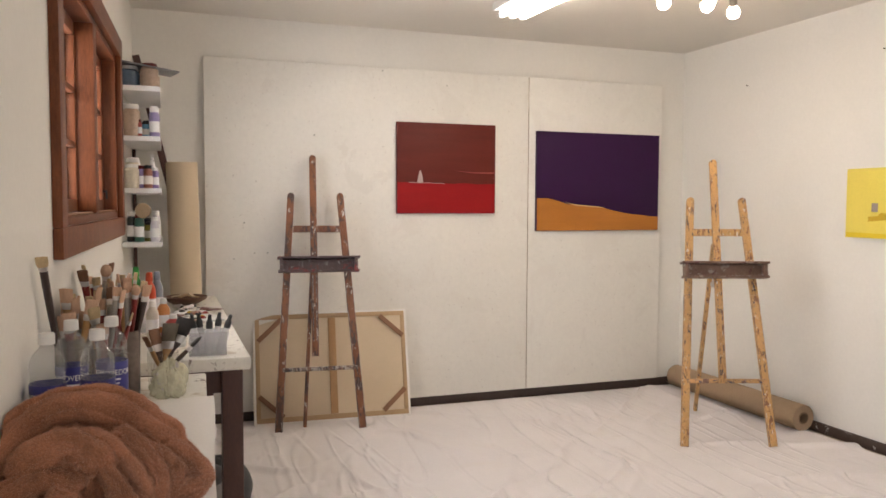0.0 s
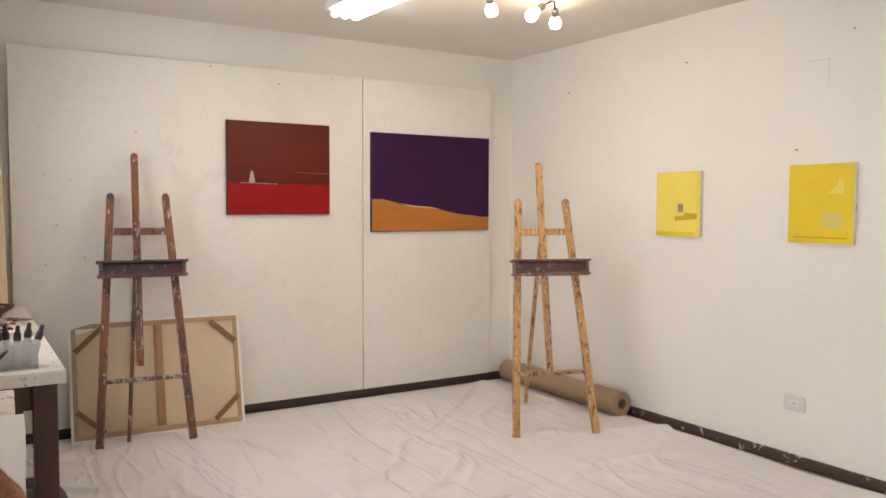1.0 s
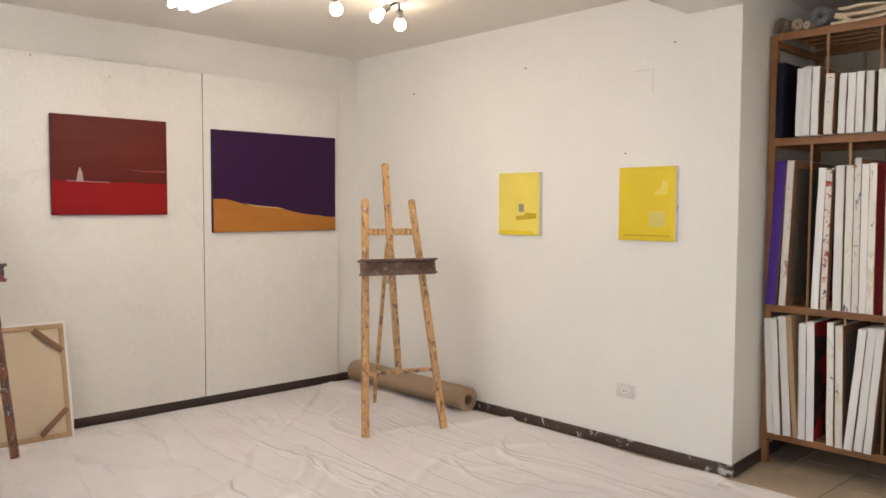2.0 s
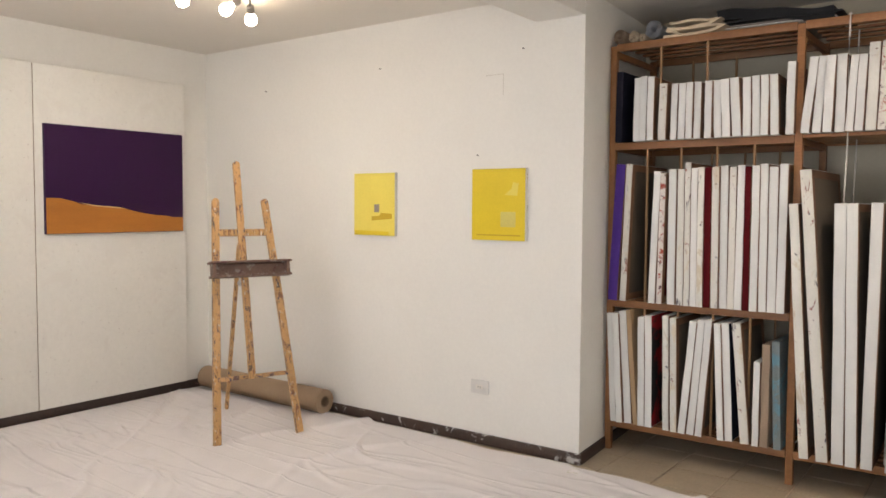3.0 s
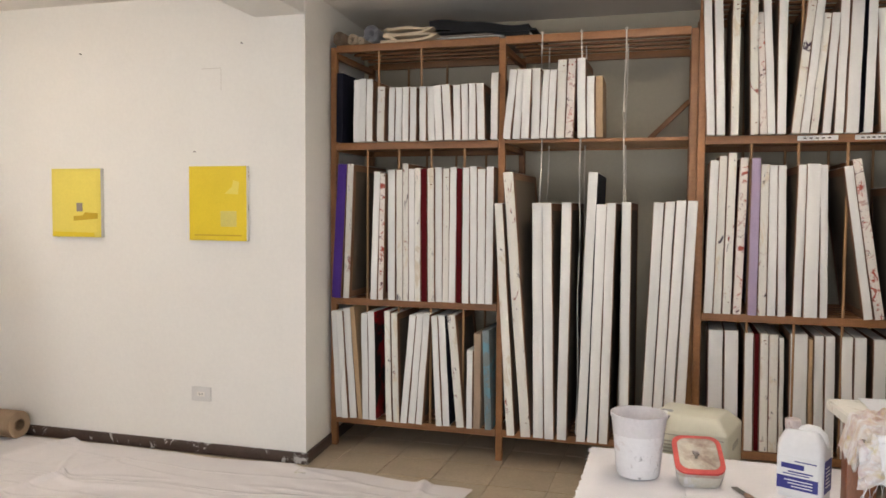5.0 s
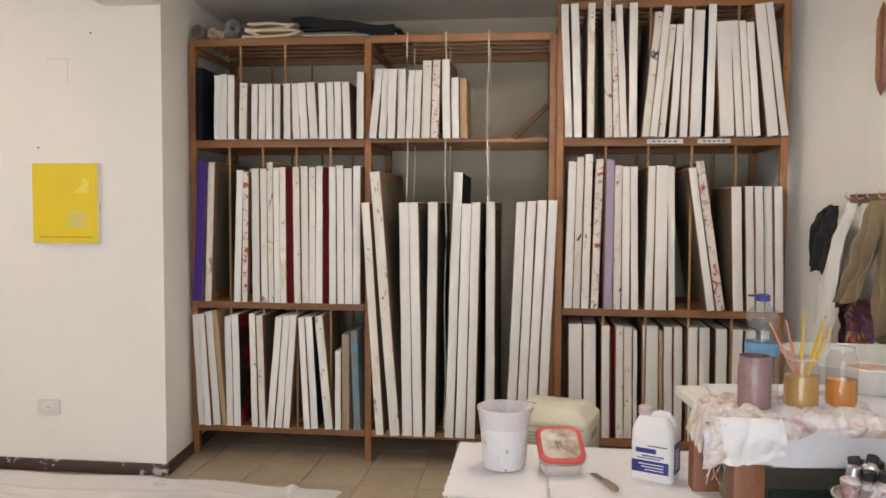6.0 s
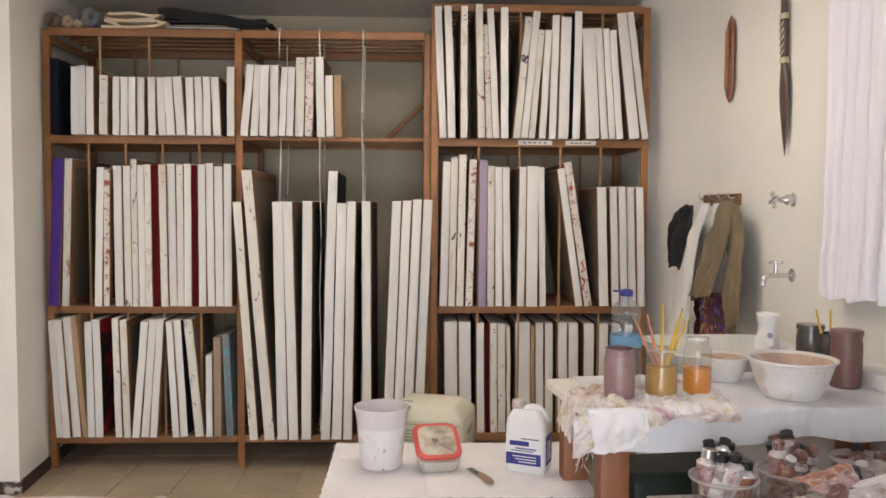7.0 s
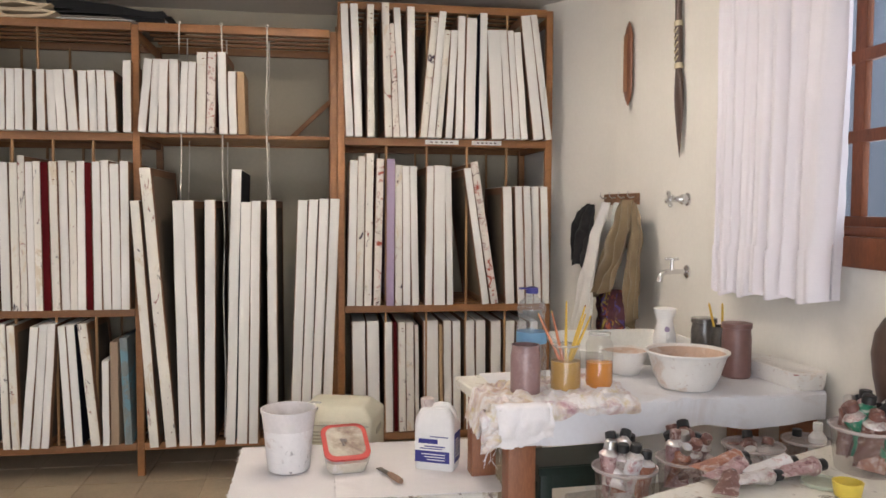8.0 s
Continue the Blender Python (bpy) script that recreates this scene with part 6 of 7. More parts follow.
def rag(x0, x1, y0, y1, z, amp, seed, drop=0.0):
    def f(u, v):
        e = min(u, 1 - u, v, 1 - v)
        fr = (0.010 if e < 0.005 else 0.0) * noise.noise(Vector((u * 40, v * 40, seed)))
        x, y = x0 + (x1 - x0) * u + fr, y0 + (y1 - y0) * v + fr
        zz = z + amp * (0.6 + noise.noise(Vector((x * 8, y * 8, seed))) + 0.6 * abs(noise.noise(Vector((x * 17, y * 17, seed + 4)))))
        if drop:
            zz -= drop * max(0.0, (0.10 - u) / 0.10)
        return Vector((x, y, max(zz, z - drop)))
    return sheet(44, 44, f, 0.002)


tagged(part("rag", rag(2.492, 3.085, 0.295, -0.60, Z3, 0.004, 1.0), LINEN), "white cotton rag with frayed edges covering the side table", "rag", "rags on the side table")
tagged(part("rag", rag(2.47, 2.73, -0.05, -0.60, Z3 + 0.007, 0.006, 7.0), LINEN), "folded white cotton rag on the table's front edge", "rag", "rags on the side table")
bm = bmesh.new()
rng = random.Random(5)
for k in range(160):
    y = rng.uniform(-0.6, 0.3)
    x = rng.choice((2.49, 3.085))
    if k % 3 == 0:
        x, y = rng.uniform(2.5, 3.08), rng.choice((0.295, -0.60))
    dx, dy = rng.uniform(-0.014, 0.014), rng.uniform(-0.014, 0.014)
    rod(bm, (x, y, Z3 + 0.004), (x + dx, y + dy, Z3 + 0.004 - rng.uniform(0, 0.006)), 0.0008, seg=4)
tagged(part("loose_threads", bm, LINEN), "loose white threads along the rag's frayed edge", "threads", kind="stuff")

BUCKET = material("paint_crusted_white", (0.76, 0.74, 0.74), 0.5, 0.06, 8, 60, 0.25, soft=0.08, blots=[((0.60, 0.52, 0.50), 10, 0.2), ((0.10, 0.09, 0.09), 40, 0.05)])
ob = thing("plastic_bucket", "translucent white plastic bucket crusted with paint", "bucket", pose(2.80, 0.108, Z3 + 0.010))
part("bucket", lathe([(0.070, 0), (0.074, 0.006), (0.088, 0.150)], 36), BUCKET, ob)
part("rim", lathe([(0.088, 0.148), (0.095, 0.205), (0.098, 0.206), (0.098, 0.218), (0.092, 0.218), (0.085, 0.150), (0.072, 0.01), (0.001, 0.01)], 36), cloudy("bucket_plastic", (0.78, 0.74, 0.74), 0.85), ob)

FOODBOX = cloudy("food_box_plastic", (0.66, 0.62, 0.52), 0.85)


def rounded(w, d, r, n=6):
    pts = []
    for cx, cy, a0 in ((w - r, d - r, 0), (-w + r, d - r, 90), (-w + r, -d + r, 180), (w - r, -d + r, 270)):
        for k in range(n + 1):
            a = radians(a0 + 90 * k / n)
            pts.append((cx + r * math.cos(a), cy + r * math.sin(a)))
    return pts


def loft(levels):
    """Rounded boxes stacked up: (half width, half depth, corner, height)."""
    bm = bmesh.new()
    rings = [[bm.verts.new((x, y, z)) for x, y in rounded(w, d, r)] for w, d, r, z in levels]
    for a, b in zip(rings, rings[1:]):
        for i in range(len(a)):
            bm.faces.new((a[i], a[(i + 1) % len(a)], b[(i + 1) % len(a)], b[i]))
    bm.faces.new(rings[0][::-1])
    bm.faces.new(rings[-1])
    return bm


ob = thing("food_box", "square plastic food box with a red-rimmed dirty lid", "box", pose(2.765, -0.090, Z3 + 0.011, 0, 0, 8) @ Matrix.Scale(1.06, 4))
bm = loft([(0.056, 0.056, 0.02, 0), (0.064, 0.064, 0.022, 0.006), (0.080, 0.080, 0.030, 0.105)])
for v in bm.verts:
    if v.co.z > 0.05:
        v.co.z = 0.080 + v.co.x * 0.50
bmesh.ops.scale(bm, vec=(0.93, 0.93, 1), verts=bm.verts[:])
part("box", bm, FOODBOX, ob)
lid = part("lid", loft([(0.080, 0.074, 0.036, 0.0), (0.084, 0.077, 0.038, 0.004), (0.084, 0.077, 0.038, 0.011), (0.080, 0.074, 0.036, 0.013)]), material("red_lid", (0.55, 0.075, 0.060), 0.4, 0.1), ob, m=pose(0.0, 0, 0.084, 0, -27, 0))
part("lid_window", loft([(0.068, 0.062, 0.030, 0.0132), (0.067, 0.061, 0.029, 0.0145)]), material("dirty_lid", (0.40, 0.34, 0.26), 0.4, 0.2, 12, 60, 0.2, soft=0.12, blots=[((0.24, 0.18, 0.13), 9, 0.45), ((0.14, 0.07, 0.05), 12, 0.25)]), lid)
bm = bmesh.new()
rng = random.Random(9)
for k in range(14):
    a = rng.uniform(0, 6.28)
    r = rng.uniform(0, 0.02)
    bmesh.ops.create_icosphere(bm, subdivisions=1, radius=rng.uniform(0.003, 0.007), matrix=pose(r * math.cos(a), 0.01 + r * math.sin(a), 0.016))
part("dried_paint", bm, P_GREY, lid)

ob = thing("solvent_jug", "white plastic solvent jug with a blue and white label", "jug", pose(2.735, -0.415, Z3 + 0.012, 0, 0, -25) @ Matrix.Scale(1.08, 4))
part("jug", loft([(0.040, 0.063, 0.014, 0), (0.044, 0.068, 0.018, 0.006), (0.044, 0.068, 0.018, 0.150), (0.042, 0.066, 0.022, 0.168), (0.034, 0.055, 0.024, 0.192), (0.026, 0.046, 0.022, 0.203)]), material("jug_plastic", (0.79, 0.775, 0.76), 0.4, 0.05, 8, 60, 0.1, blots=[((0.42, 0.27, 0.16), 9, 0.10)]), ob)
part("spout", lathe([(0.021, 0.188), (0.021, 0.205), (0.023, 0.206), (0.023, 0.226), (0.020, 0.229)], 22, None, pose(0, 0.034, 0), close=True), material("dirty_cap", (0.62, 0.52, 0.48), 0.5, 0.2, 20, 60, 0.2, blots=[((0.35, 0.12, 0.10), 12, 0.3)]), ob, "smeared screw cap")
part("grip", tube([(0, 0.012, 0.198), (0, -0.012, 0.208), (0, -0.036, 0.206), (0, -0.054, 0.188), (0, -0.058, 0.160)], 0.013, 12), WHITE_PLASTIC, ob)
lab = part("label", box((-0.0452, -0.055, 0.028), (-0.0442, 0.062, 0.125), 0.0003), WHITE_PLASTIC, ob, "white and blue paper label")
part("blue_band", box((-0.0464, -0.055, 0.028), (-0.0453, 0.062, 0.066), 0.0002), BLUE_LABEL, lab)
part("side_label", box((-0.034, -0.0692, 0.028), (0.034, -0.0682, 0.125), 0.0003), BLUE_LABEL, ob, "blue side of the label")
for k, (y0, y1, z0, z1) in enumerate(((-0.015, 0.050, 0.090, 0.105), (-0.04, 0.03, 0.079, 0.083), (-0.03, 0.045, 0.072, 0.075), (-0.05, 0.012, 0.112, 0.115))):
    part("lettering_bar", box((-0.0462, y0, z0), (-0.0453, y1, z1)), BLUE_LABEL, lab, smooth=False)
for k in range(3):
    part("lettering_bar", box((-0.0472, -0.04, 0.036 + 0.009 * k), (-0.0465, 0.02 + 0.01 * k, 0.039 + 0.009 * k)), LETTER, lab, smooth=False)
for k in range(6):
    part("lettering_bar", box((-0.025, -0.0698, 0.045 + 0.011 * k), (0.02 - 0.005 * (k % 3), -0.0693, 0.049 + 0.011 * k)), LETTER, ob, smooth=False)

ob = thing("palette_knife", "small knife with a worn wooden handle on the rag", "knife", pose(2.555, -0.268, Z3 + 0.030, 0, 3, 19.6) @ Matrix.Diagonal((1.2, 1.35, 1.2, 1)))
part("handle", flat_lathe([(0.008, 0), (0.010, 0.02), (0.009, 0.07), (0.006, 0.085)], [0.7] * 4, pose(0, 0, 0, 0, 90, 0)), material("knife_wood", (0.30, 0.19, 0.13), 0.6, 0.3), ob)
part("blade", box((0.082, -0.008, -0.001), (0.155, 0.008, 0.001), 0.0008), material("dull_blade", (0.20, 0.18, 0.16), 0.4, 0.3, 10, 60, 0.1, metal=0.6), ob)

# beige appliance behind the side table
BEIGE = material("beige_plastic", (0.60, 0.57, 0.45), 0.45, 0.05, 5, 60, 0.08)
ob = thing("portable_cooler", "beige plastic appliance with vents standing behind the table", "appliance", pose(3.36, -0.085, 0, 0, 0, -14))
part("body", loft([(0.15, 0.165, 0.03, 0.0), (0.155, 0.17, 0.035, 0.01), (0.155, 0.17, 0.022, 0.655), (0.152, 0.167, 0.022, 0.664), (0.10, 0.125, 0.022, 0.708), (0.096, 0.12, 0.022, 0.711)]), BEIGE, ob)
# Slats stand proud; the shade of the vents is put into their darker beige.
for k in range(9):
    part("vent_slat", box((-0.1575, 0.01, 0.50 + 0.014 * k), (-0.154, 0.15, 0.507 + 0.014 * k), 0.001), material("vent_shade", (0.36, 0.34, 0.27), 0.5, 0.1), ob)
part("control_panel", loft([(0.05, 0.025, 0.01, 0.0), (0.048, 0.023, 0.01, 0.004)]), material("panel_grey", (0.30, 0.30, 0.29), 0.4, 0.1), ob, m=pose(-0.09, 0.09, 0.704, 0, -8, 0))
part("knob", lathe([(0.010, 0), (0.010, 0.006), (0.008, 0.008)], 16, close=True), WHITE_PLASTIC, ob, m=pose(-0.088, 0.09, 0.709))
# A raised plate whose darker colour holds the shade of the recess.
part("hand_recess", loft([(0.055, 0.016, 0.012, 0.0), (0.053, 0.014, 0.011, 0.003)]), material("recess_shade", (0.40, 0.38, 0.30), 0.6, 0.1), ob, m=pose(-0.1565, -0.085, 0.595, 0, -90, 0) @ pose(0, 0, 0, 0, 0, 90))
part("top_seam", box((-0.1568, -0.155, 0.640), (-0.1545, 0.155, 0.645), 0.001), MATS["vent_shade"], ob)
part("grip", box((-0.06, -0.173, 0.585), (0.05, -0.168, 0.61), 0.002), material("vent_shade"  , (0.36, 0.34, 0.27)), ob)

# ---------------------------------------------------------------- jar table under the taps
FIR = material("reddish_leg", (0.25, 0.090, 0.036), 0.45, 0.25, 2.5, 40, 0.15, stretch=(5, 5, 1))
work_table("tall wooden bench with cloth-covered top and reddish legs", [(2.235, -0.52), (2.70, -0.47), (2.80, -1.63), (2.30, -1.63)], Z4 - 0.005, 0.035, WORN,
           [(2.295, -0.60), (2.655, -0.56), (2.70, -1.57), (2.36, -1.57)], FIR, 0.085, 0.03)
STAINED = material("stained_cloth", (0.76, 0.73, 0.72), 0.85, 0.06, 6, 140, 0.4, soft=0.14, sheen=0.2, blots=[((0.56, 0.38, 0.25), 9, 0.40), ((0.42, 0.24, 0.27), 13, 0.26), ((0.58, 0.46, 0.15), 17, 0.16)])
COVER = material("bench_cover", (0.72, 0.72, 0.75), 0.55, 0.04, 4, 70, 0.12, soft=0.15, blots=[((0.60, 0.55, 0.54), 5, 0.15)])


def cover(u, v):
    """Oilcloth over the bench, falling over its front edge."""
    y = -0.56 - 1.06 * v
    xe = 2.228 + 0.065 * v
    s = u * 0.62
    hang = 0.118 - 0.030 * v + 0.008 * math.sin(v * 9) + 0.012 * noise.noise(Vector((v * 6, 1, 2)))
    if s < hang:
        fold = 0.006 * math.sin(v * 34) * (1 - s / hang) + 0.004 * math.sin(v * 13)
        return Vector((xe - 0.008 + fold, y, Z4 - (hang - s)))
    x = xe + (s - hang) / (0.62 - hang) * (2.705 + 0.09 * v - xe)
    return Vector((x, y, Z4 + 0.0015 + 0.0025 * noise.noise(Vector((x * 9, y * 9, 0)))))


tagged(part("oilcloth", sheet(60, 60, cover, 0.0012), COVER), "pale grey-white oilcloth hanging over the bench's front edge", "cloth")


def lace(u, v):
    """A stained rag bunched over the bench's near corner."""
    y = -0.46 - 0.50 * v
    xe = 2.215 + 0.03 * v
    s = 0.36 * u
    hang = 0.125 * max(0.22, 1 - 1.5 * v) + 0.02 * noise.noise(Vector((v * 9, 3, 0)))
    wr = 0.026 * abs(noise.noise(Vector((u * 7, v * 11, 4)))) + 0.011 * abs(noise.noise(Vector((u * 17, v * 23, 9))))
    if s < hang:
        return Vector((xe - 0.016 - wr, y, Z4 - (hang - s)))
    d = 0.10 * max(0.0, (0.06 - v) / 0.06)
    return Vector((xe + (s - hang), y, Z4 + 0.006 + wr - d))


tagged(part("rag", sheet(56, 70, lace, 0.0018), STAINED), "paint-stained white rag bunched over the bench corner", "rag")


def flap(u, v):
    """A white cloth folded double, rolling over the bench's front edge and hanging in soft creases."""
    y = -0.505 - 0.165 * u - 0.008 * v
    crease = 0.010 * abs(math.sin(u * 7 + 2.0 * noise.noise(Vector((u * 3, v * 2, 1))))) + 0.008 * noise.noise(Vector((u * 6, v * 5, 4)))
    if v < 0.35:
        a = v / 0.35
        return Vector((2.222 - 0.022 * a - crease * a, y, Z4 + 0.008 + 0.006 * math.sin(math.pi * a) + 0.3 * crease - 0.008 * a))
    a = (v - 0.35) / 0.65
    hang = 0.098 + 0.014 * math.sin(u * 4.2 + 0.6) + 0.010 * noise.noise(Vector((u * 8, 0, 2)))
    return Vector((2.200 - 0.014 * math.sin(math.pi * min(1, a * 1.3)) - crease, y, Z4 - hang * a))


tagged(part("rag", sheet(44, 40, flap, 0.004), LINEN), "white cloth folded over the bench's front corner", "rag")
bm = bmesh.new()
rng = random.Random(19)
for k in range(9):
    y = rng.uniform(-0.52, -0.46)
    x, z = 2.205 - rng.uniform(0, 0.02), Z4 - rng.uniform(0.07, 0.13)
    tube([(x, y, z), (x - 0.004, y + rng.uniform(-0.008, 0.008), z - 0.02), (x - rng.uniform(-0.004, 0.01), y + rng.uniform(-0.012, 0.012), z - rng.uniform(0.03, 0.075))], 0.0009, 4, bm)
tagged(part("loose_threads", bm, LINEN), "loose threads hanging from the stained rag's frayed edge", "threads", kind="stuff")

MAUVE = material("mauve_water", (0.27, 0.165, 0.16), 0.4, 0.12, 12, 60, 0.1, coat=0.2, soft=0.15, blots=[((0.36, 0.26, 0.255), 16, 0.2)])
OCHRE = material("ochre_water", (0.50, 0.28, 0.055), 0.3, 0.12, 10, 60, 0.05, coat=0.5)
ORANGE = material("orange_solvent", (0.70, 0.25, 0.012), 0.2, 0.15, 8, 60, 0.05, coat=0.5)
BROWNJ = material("brown_jar_paint", (0.17, 0.085, 0.075), 0.4, 0.15, 10, 60, 0.1)


def jar_shell(r, h, neck):
    return [(r * 0.9, 0), (r, 0.006), (r, h * 0.76), (r * 0.97, h * 0.82), (neck, h * 0.9), (neck, h * 0.985), (neck * 1.04, h * 0.99), (neck * 1.04, h), (neck * 0.95, h)]


def glass_jar(x, y, r, h, neck, fill, fmat, label, shell=None, lid=None, z=Z4 + 0.003):
    ob = thing("glass_jar", label, "jar", pose(x, y, z), "jars on the bench")
    part("glass", lathe(jar_shell(r, h, neck), 32), shell or CLEAR, ob)
    if not shell:
        # The jar's rim, whitened so that its highlight lies in the colour.
        part("rim", lathe([(neck * 0.97, h * 0.955), (neck * 1.06, h * 0.96), (neck * 1.06, h * 1.0), (neck * 0.97, h * 1.003)], 30), cloudy("glass_rim_highlight", (0.72, 0.71, 0.68), 0.35, 0.1), ob)
    if fill:
        part("contents", lathe([(r * 0.88, 0.004), (r * 0.965, 0.009), (r * 0.965, h * fill), (0.001, h * fill + 0.001)], 28), fmat, ob)
    if lid:
        part("lid", lathe([(neck * 1.05, h * 0.93), (neck * 1.1, h * 0.935), (neck * 1.1, h * 1.02), (neck, h * 1.03)], 28, close=True), lid, ob)
    return ob


glass_jar(2.375, -0.640, 0.047, 0.158, 0.043, 0, None, "glass jar of mauve rinse water", shell=MAUVE)
glass_jar(2.385, -0.774, 0.048, 0.155, 0.043, 0.66, OCHRE, "glass jar of ochre rinse water holding brushes")
glass_jar(2.415, -0.897, 0.044, 0.185, 0.034, 0.48, ORANGE, "clear glass jar half full of orange solvent")
ob = thing("water_bottle", "clear plastic bottle with a blue cap and label", "bottle", pose(2.525, -0.700, Z4 + 0.003) @ Matrix.Diagonal((1.26, 1.26, 0.95, 1)), "")
part("bottle", lathe([(0.034, 0), (0.040, 0.008), (0.040, 0.10), (0.037, 0.115), (0.040, 0.13), (0.040, 0.20), (0.033, 0.225), (0.036, 0.245), (0.039, 0.262), (0.034, 0.285), (0.018, 0.305), (0.014, 0.315), (0.014, 0.325)], 30), PET, ob)
part("label", lathe([(0.0406, 0.145), (0.0406, 0.185)], 30), material("sky_label", (0.17, 0.36, 0.55), 0.5, 0.1), ob)
part("cap", lathe([(0.0155, 0.318), (0.0165, 0.319), (0.0165, 0.338), (0.010, 0.341)], 20, close=True), BLUE_LABEL, ob)
part("spout_flap", box((-0.012, 0.008, 0.333), (0.004, 0.036, 0.339), 0.002), BLUE_LABEL, ob)
rng = random.Random(12)
for k, (dx, dy, L) in enumerate(((0.02, 0.085, 0.25), (-0.01, 0.05, 0.26), (0.0, 0.0, 0.29), (0.01, -0.065, 0.275), (-0.02, -0.055, 0.25), (0.015, -0.085, 0.24))):
    ob = thing("paint_brush", "thin yellow-handled brush standing in a rinse jar", "brush", None, "brushes on the bench")
    a = Vector((2.385 - dx * 0.2, -0.774 - dy * 0.25, Z4 + 0.02))
    b = Vector((2.385 + dx, -0.774 + dy, Z4 + L))
    bm = bmesh.new()
    rod(bm, a, a.lerp(b, 0.62), 0.0048, 0.0048, 10)
    rod(bm, a.lerp(b, 0.62), b, 0.0048, 0.0026, 10)
    part("handle", bm, HANDLES[3] if k not in (0, 1) else material("handle_orange", (0.55, 0.20, 0.10), 0.35, 0.1), ob)
    bm = bmesh.new()
    rod(bm, b, b + (b - a).normalized() * 0.006, 0.0028, 0.0012, 8)
    part("handle_tip", bm, HANDLES[0] if k == 3 else HANDLES[3], ob)
ENAMEL = material("enamel_white", (0.77, 0.745, 0.71), 0.35, 0.05, 7, 60, 0.08, coat=0.2, soft=0.06, blots=[((0.66, 0.55, 0.46), 9, 0.16), ((0.36, 0.20, 0.16), 42, 0.02)])


RESIDUE = material("dried_wash", (0.58, 0.42, 0.32), 0.7, 0.15, 10, 60, 0.2, soft=0.1, blots=[((0.70, 0.62, 0.55), 9, 0.35)])


def bowl(x, y, z, r, h, label):
    ob = thing("plastic_bowl", label, "bowl", pose(x, y, z), "bowls on the bench")
    part("bowl", lathe([(r * 0.62, 0), (r * 0.66, 0.004), (r * 0.80, h * 0.35), (r * 0.94, h * 0.85), (r * 1.0, h * 0.94), (r * 1.03, h * 0.965), (r * 1.03, h), (r * 0.98, h), (r * 0.90, h * 0.82), (r * 0.76, h * 0.33), (r * 0.6, 0.008), (0.001, 0.007)], 44), ENAMEL, ob)
    part("dried_residue", lathe([(0.001, h * 0.5), (r * 0.79, h * 0.5), (r * 0.878, h * 0.80), (r * 0.930, h * 0.93)], 44), RESIDUE, ob)
    return ob


bowl(2.405, -1.195, Z4 + 0.003, 0.132, 0.122, "large off-white plastic bowl with paint smears")
bowl(2.64, -1.075, Z4 + 0.003, 0.082, 0.085, "small off-white plastic bowl with paint stains")
glass_jar(2.530, -1.440, 0.050, 0.185, 0.047, 0, None, "jar coated in dried brown paint", shell=BROWNJ, lid=BROWNJ)
MUDJ = material("mud_jar", (0.075, 0.065, 0.055), 0.25, 0.3, 8, 60, 0.1, coat=0.5)
glass_jar(2.660, -1.385, 0.046, 0.185, 0.042, 0, None, "dark glass jar of dirty solvent with lid", shell=MUDJ, lid=MUDJ)
glass_jar(2.615, -1.435, 0.047, 0.165, 0.042, 0, None, "dark glass jar of dirty solvent holding brushes", shell=MUDJ)
for dx, dy in ((0.0, 0.055), (-0.01, 0.01)):
    ob = thing("paint_brush", "thin yellow-handled brush standing in a dark jar", "brush", None, "brushes on the bench")
    bm = bmesh.new()
    rod(bm, (2.615, -1.435, Z4 + 0.02), (2.615 + dx, -1.435 + dy, Z4 + 0.245), 0.0055, 0.004, 10)
    part("handle", bm, HANDLES[3], ob)
    bm = bmesh.new()
    rod(bm, (2.615 + dx, -1.435 + dy, Z4 + 0.245), (2.615 + dx * 1.03, -1.435 + dy * 1.03, Z4 + 0.252), 0.004, 0.002, 8)
    part("handle_tip", bm, HANDLES[3], ob)
ob = thing("white_bottle", "white plastic bottle with a waisted neck on the bench", "bottle", pose(2.665, -1.235, Z4 + 0.003))
part("bottle", lathe([(0.036, 0), (0.040, 0.006), (0.040, 0.13), (0.030, 0.165), (0.028, 0.185), (0.038, 0.21), (0.040, 0.225), (0.030, 0.228)], 30, close=True), WHITE_PLASTIC, ob)
part("handle", tube([(-0.035, 0.0, 0.06), (-0.055, 0.01, 0.08), (-0.055, 0.01, 0.12), (-0.036, 0, 0.14)], 0.008, 8), WHITE_PLASTIC, ob)
part("emblem", lathe([(0.010, 0), (0.009, 0.001), (0.001, 0.0012)], 16), FACES["lilac"], ob, m=pose(-0.0385, 0.008, 0.155, 0, -80, 0))
ob = thing("plastic_tray", "long white plastic tray with red smears on the bench", "tray", pose(2.455, -1.565, Z4 + 0.004, 0, 0, 4))
part("tray", loft([(0.165, 0.056, 0.04, 0), (0.172, 0.062, 0.045, 0.02), (0.176, 0.066, 0.048, 0.055), (0.166, 0.057, 0.042, 0.058), (0.150, 0.044, 0.036, 0.050)]), ENAMEL, ob)
part("smear", lathe([(0.012, 0), (0.010, 0.002), (0.001, 0.003)], 12), P_RED, ob, m=pose(-0.150, 0.052, 0.050, 0, 0, 0))
bm = bmesh.new()
rod(bm, (2.66, -1.52, Z4 + 0.022), (2.60, -1.58, Z4 + 0.022), 0.018, seg=18)
tagged(part("film_can", bm, BLACK), "small black plastic pot lying on the bench", "pot")

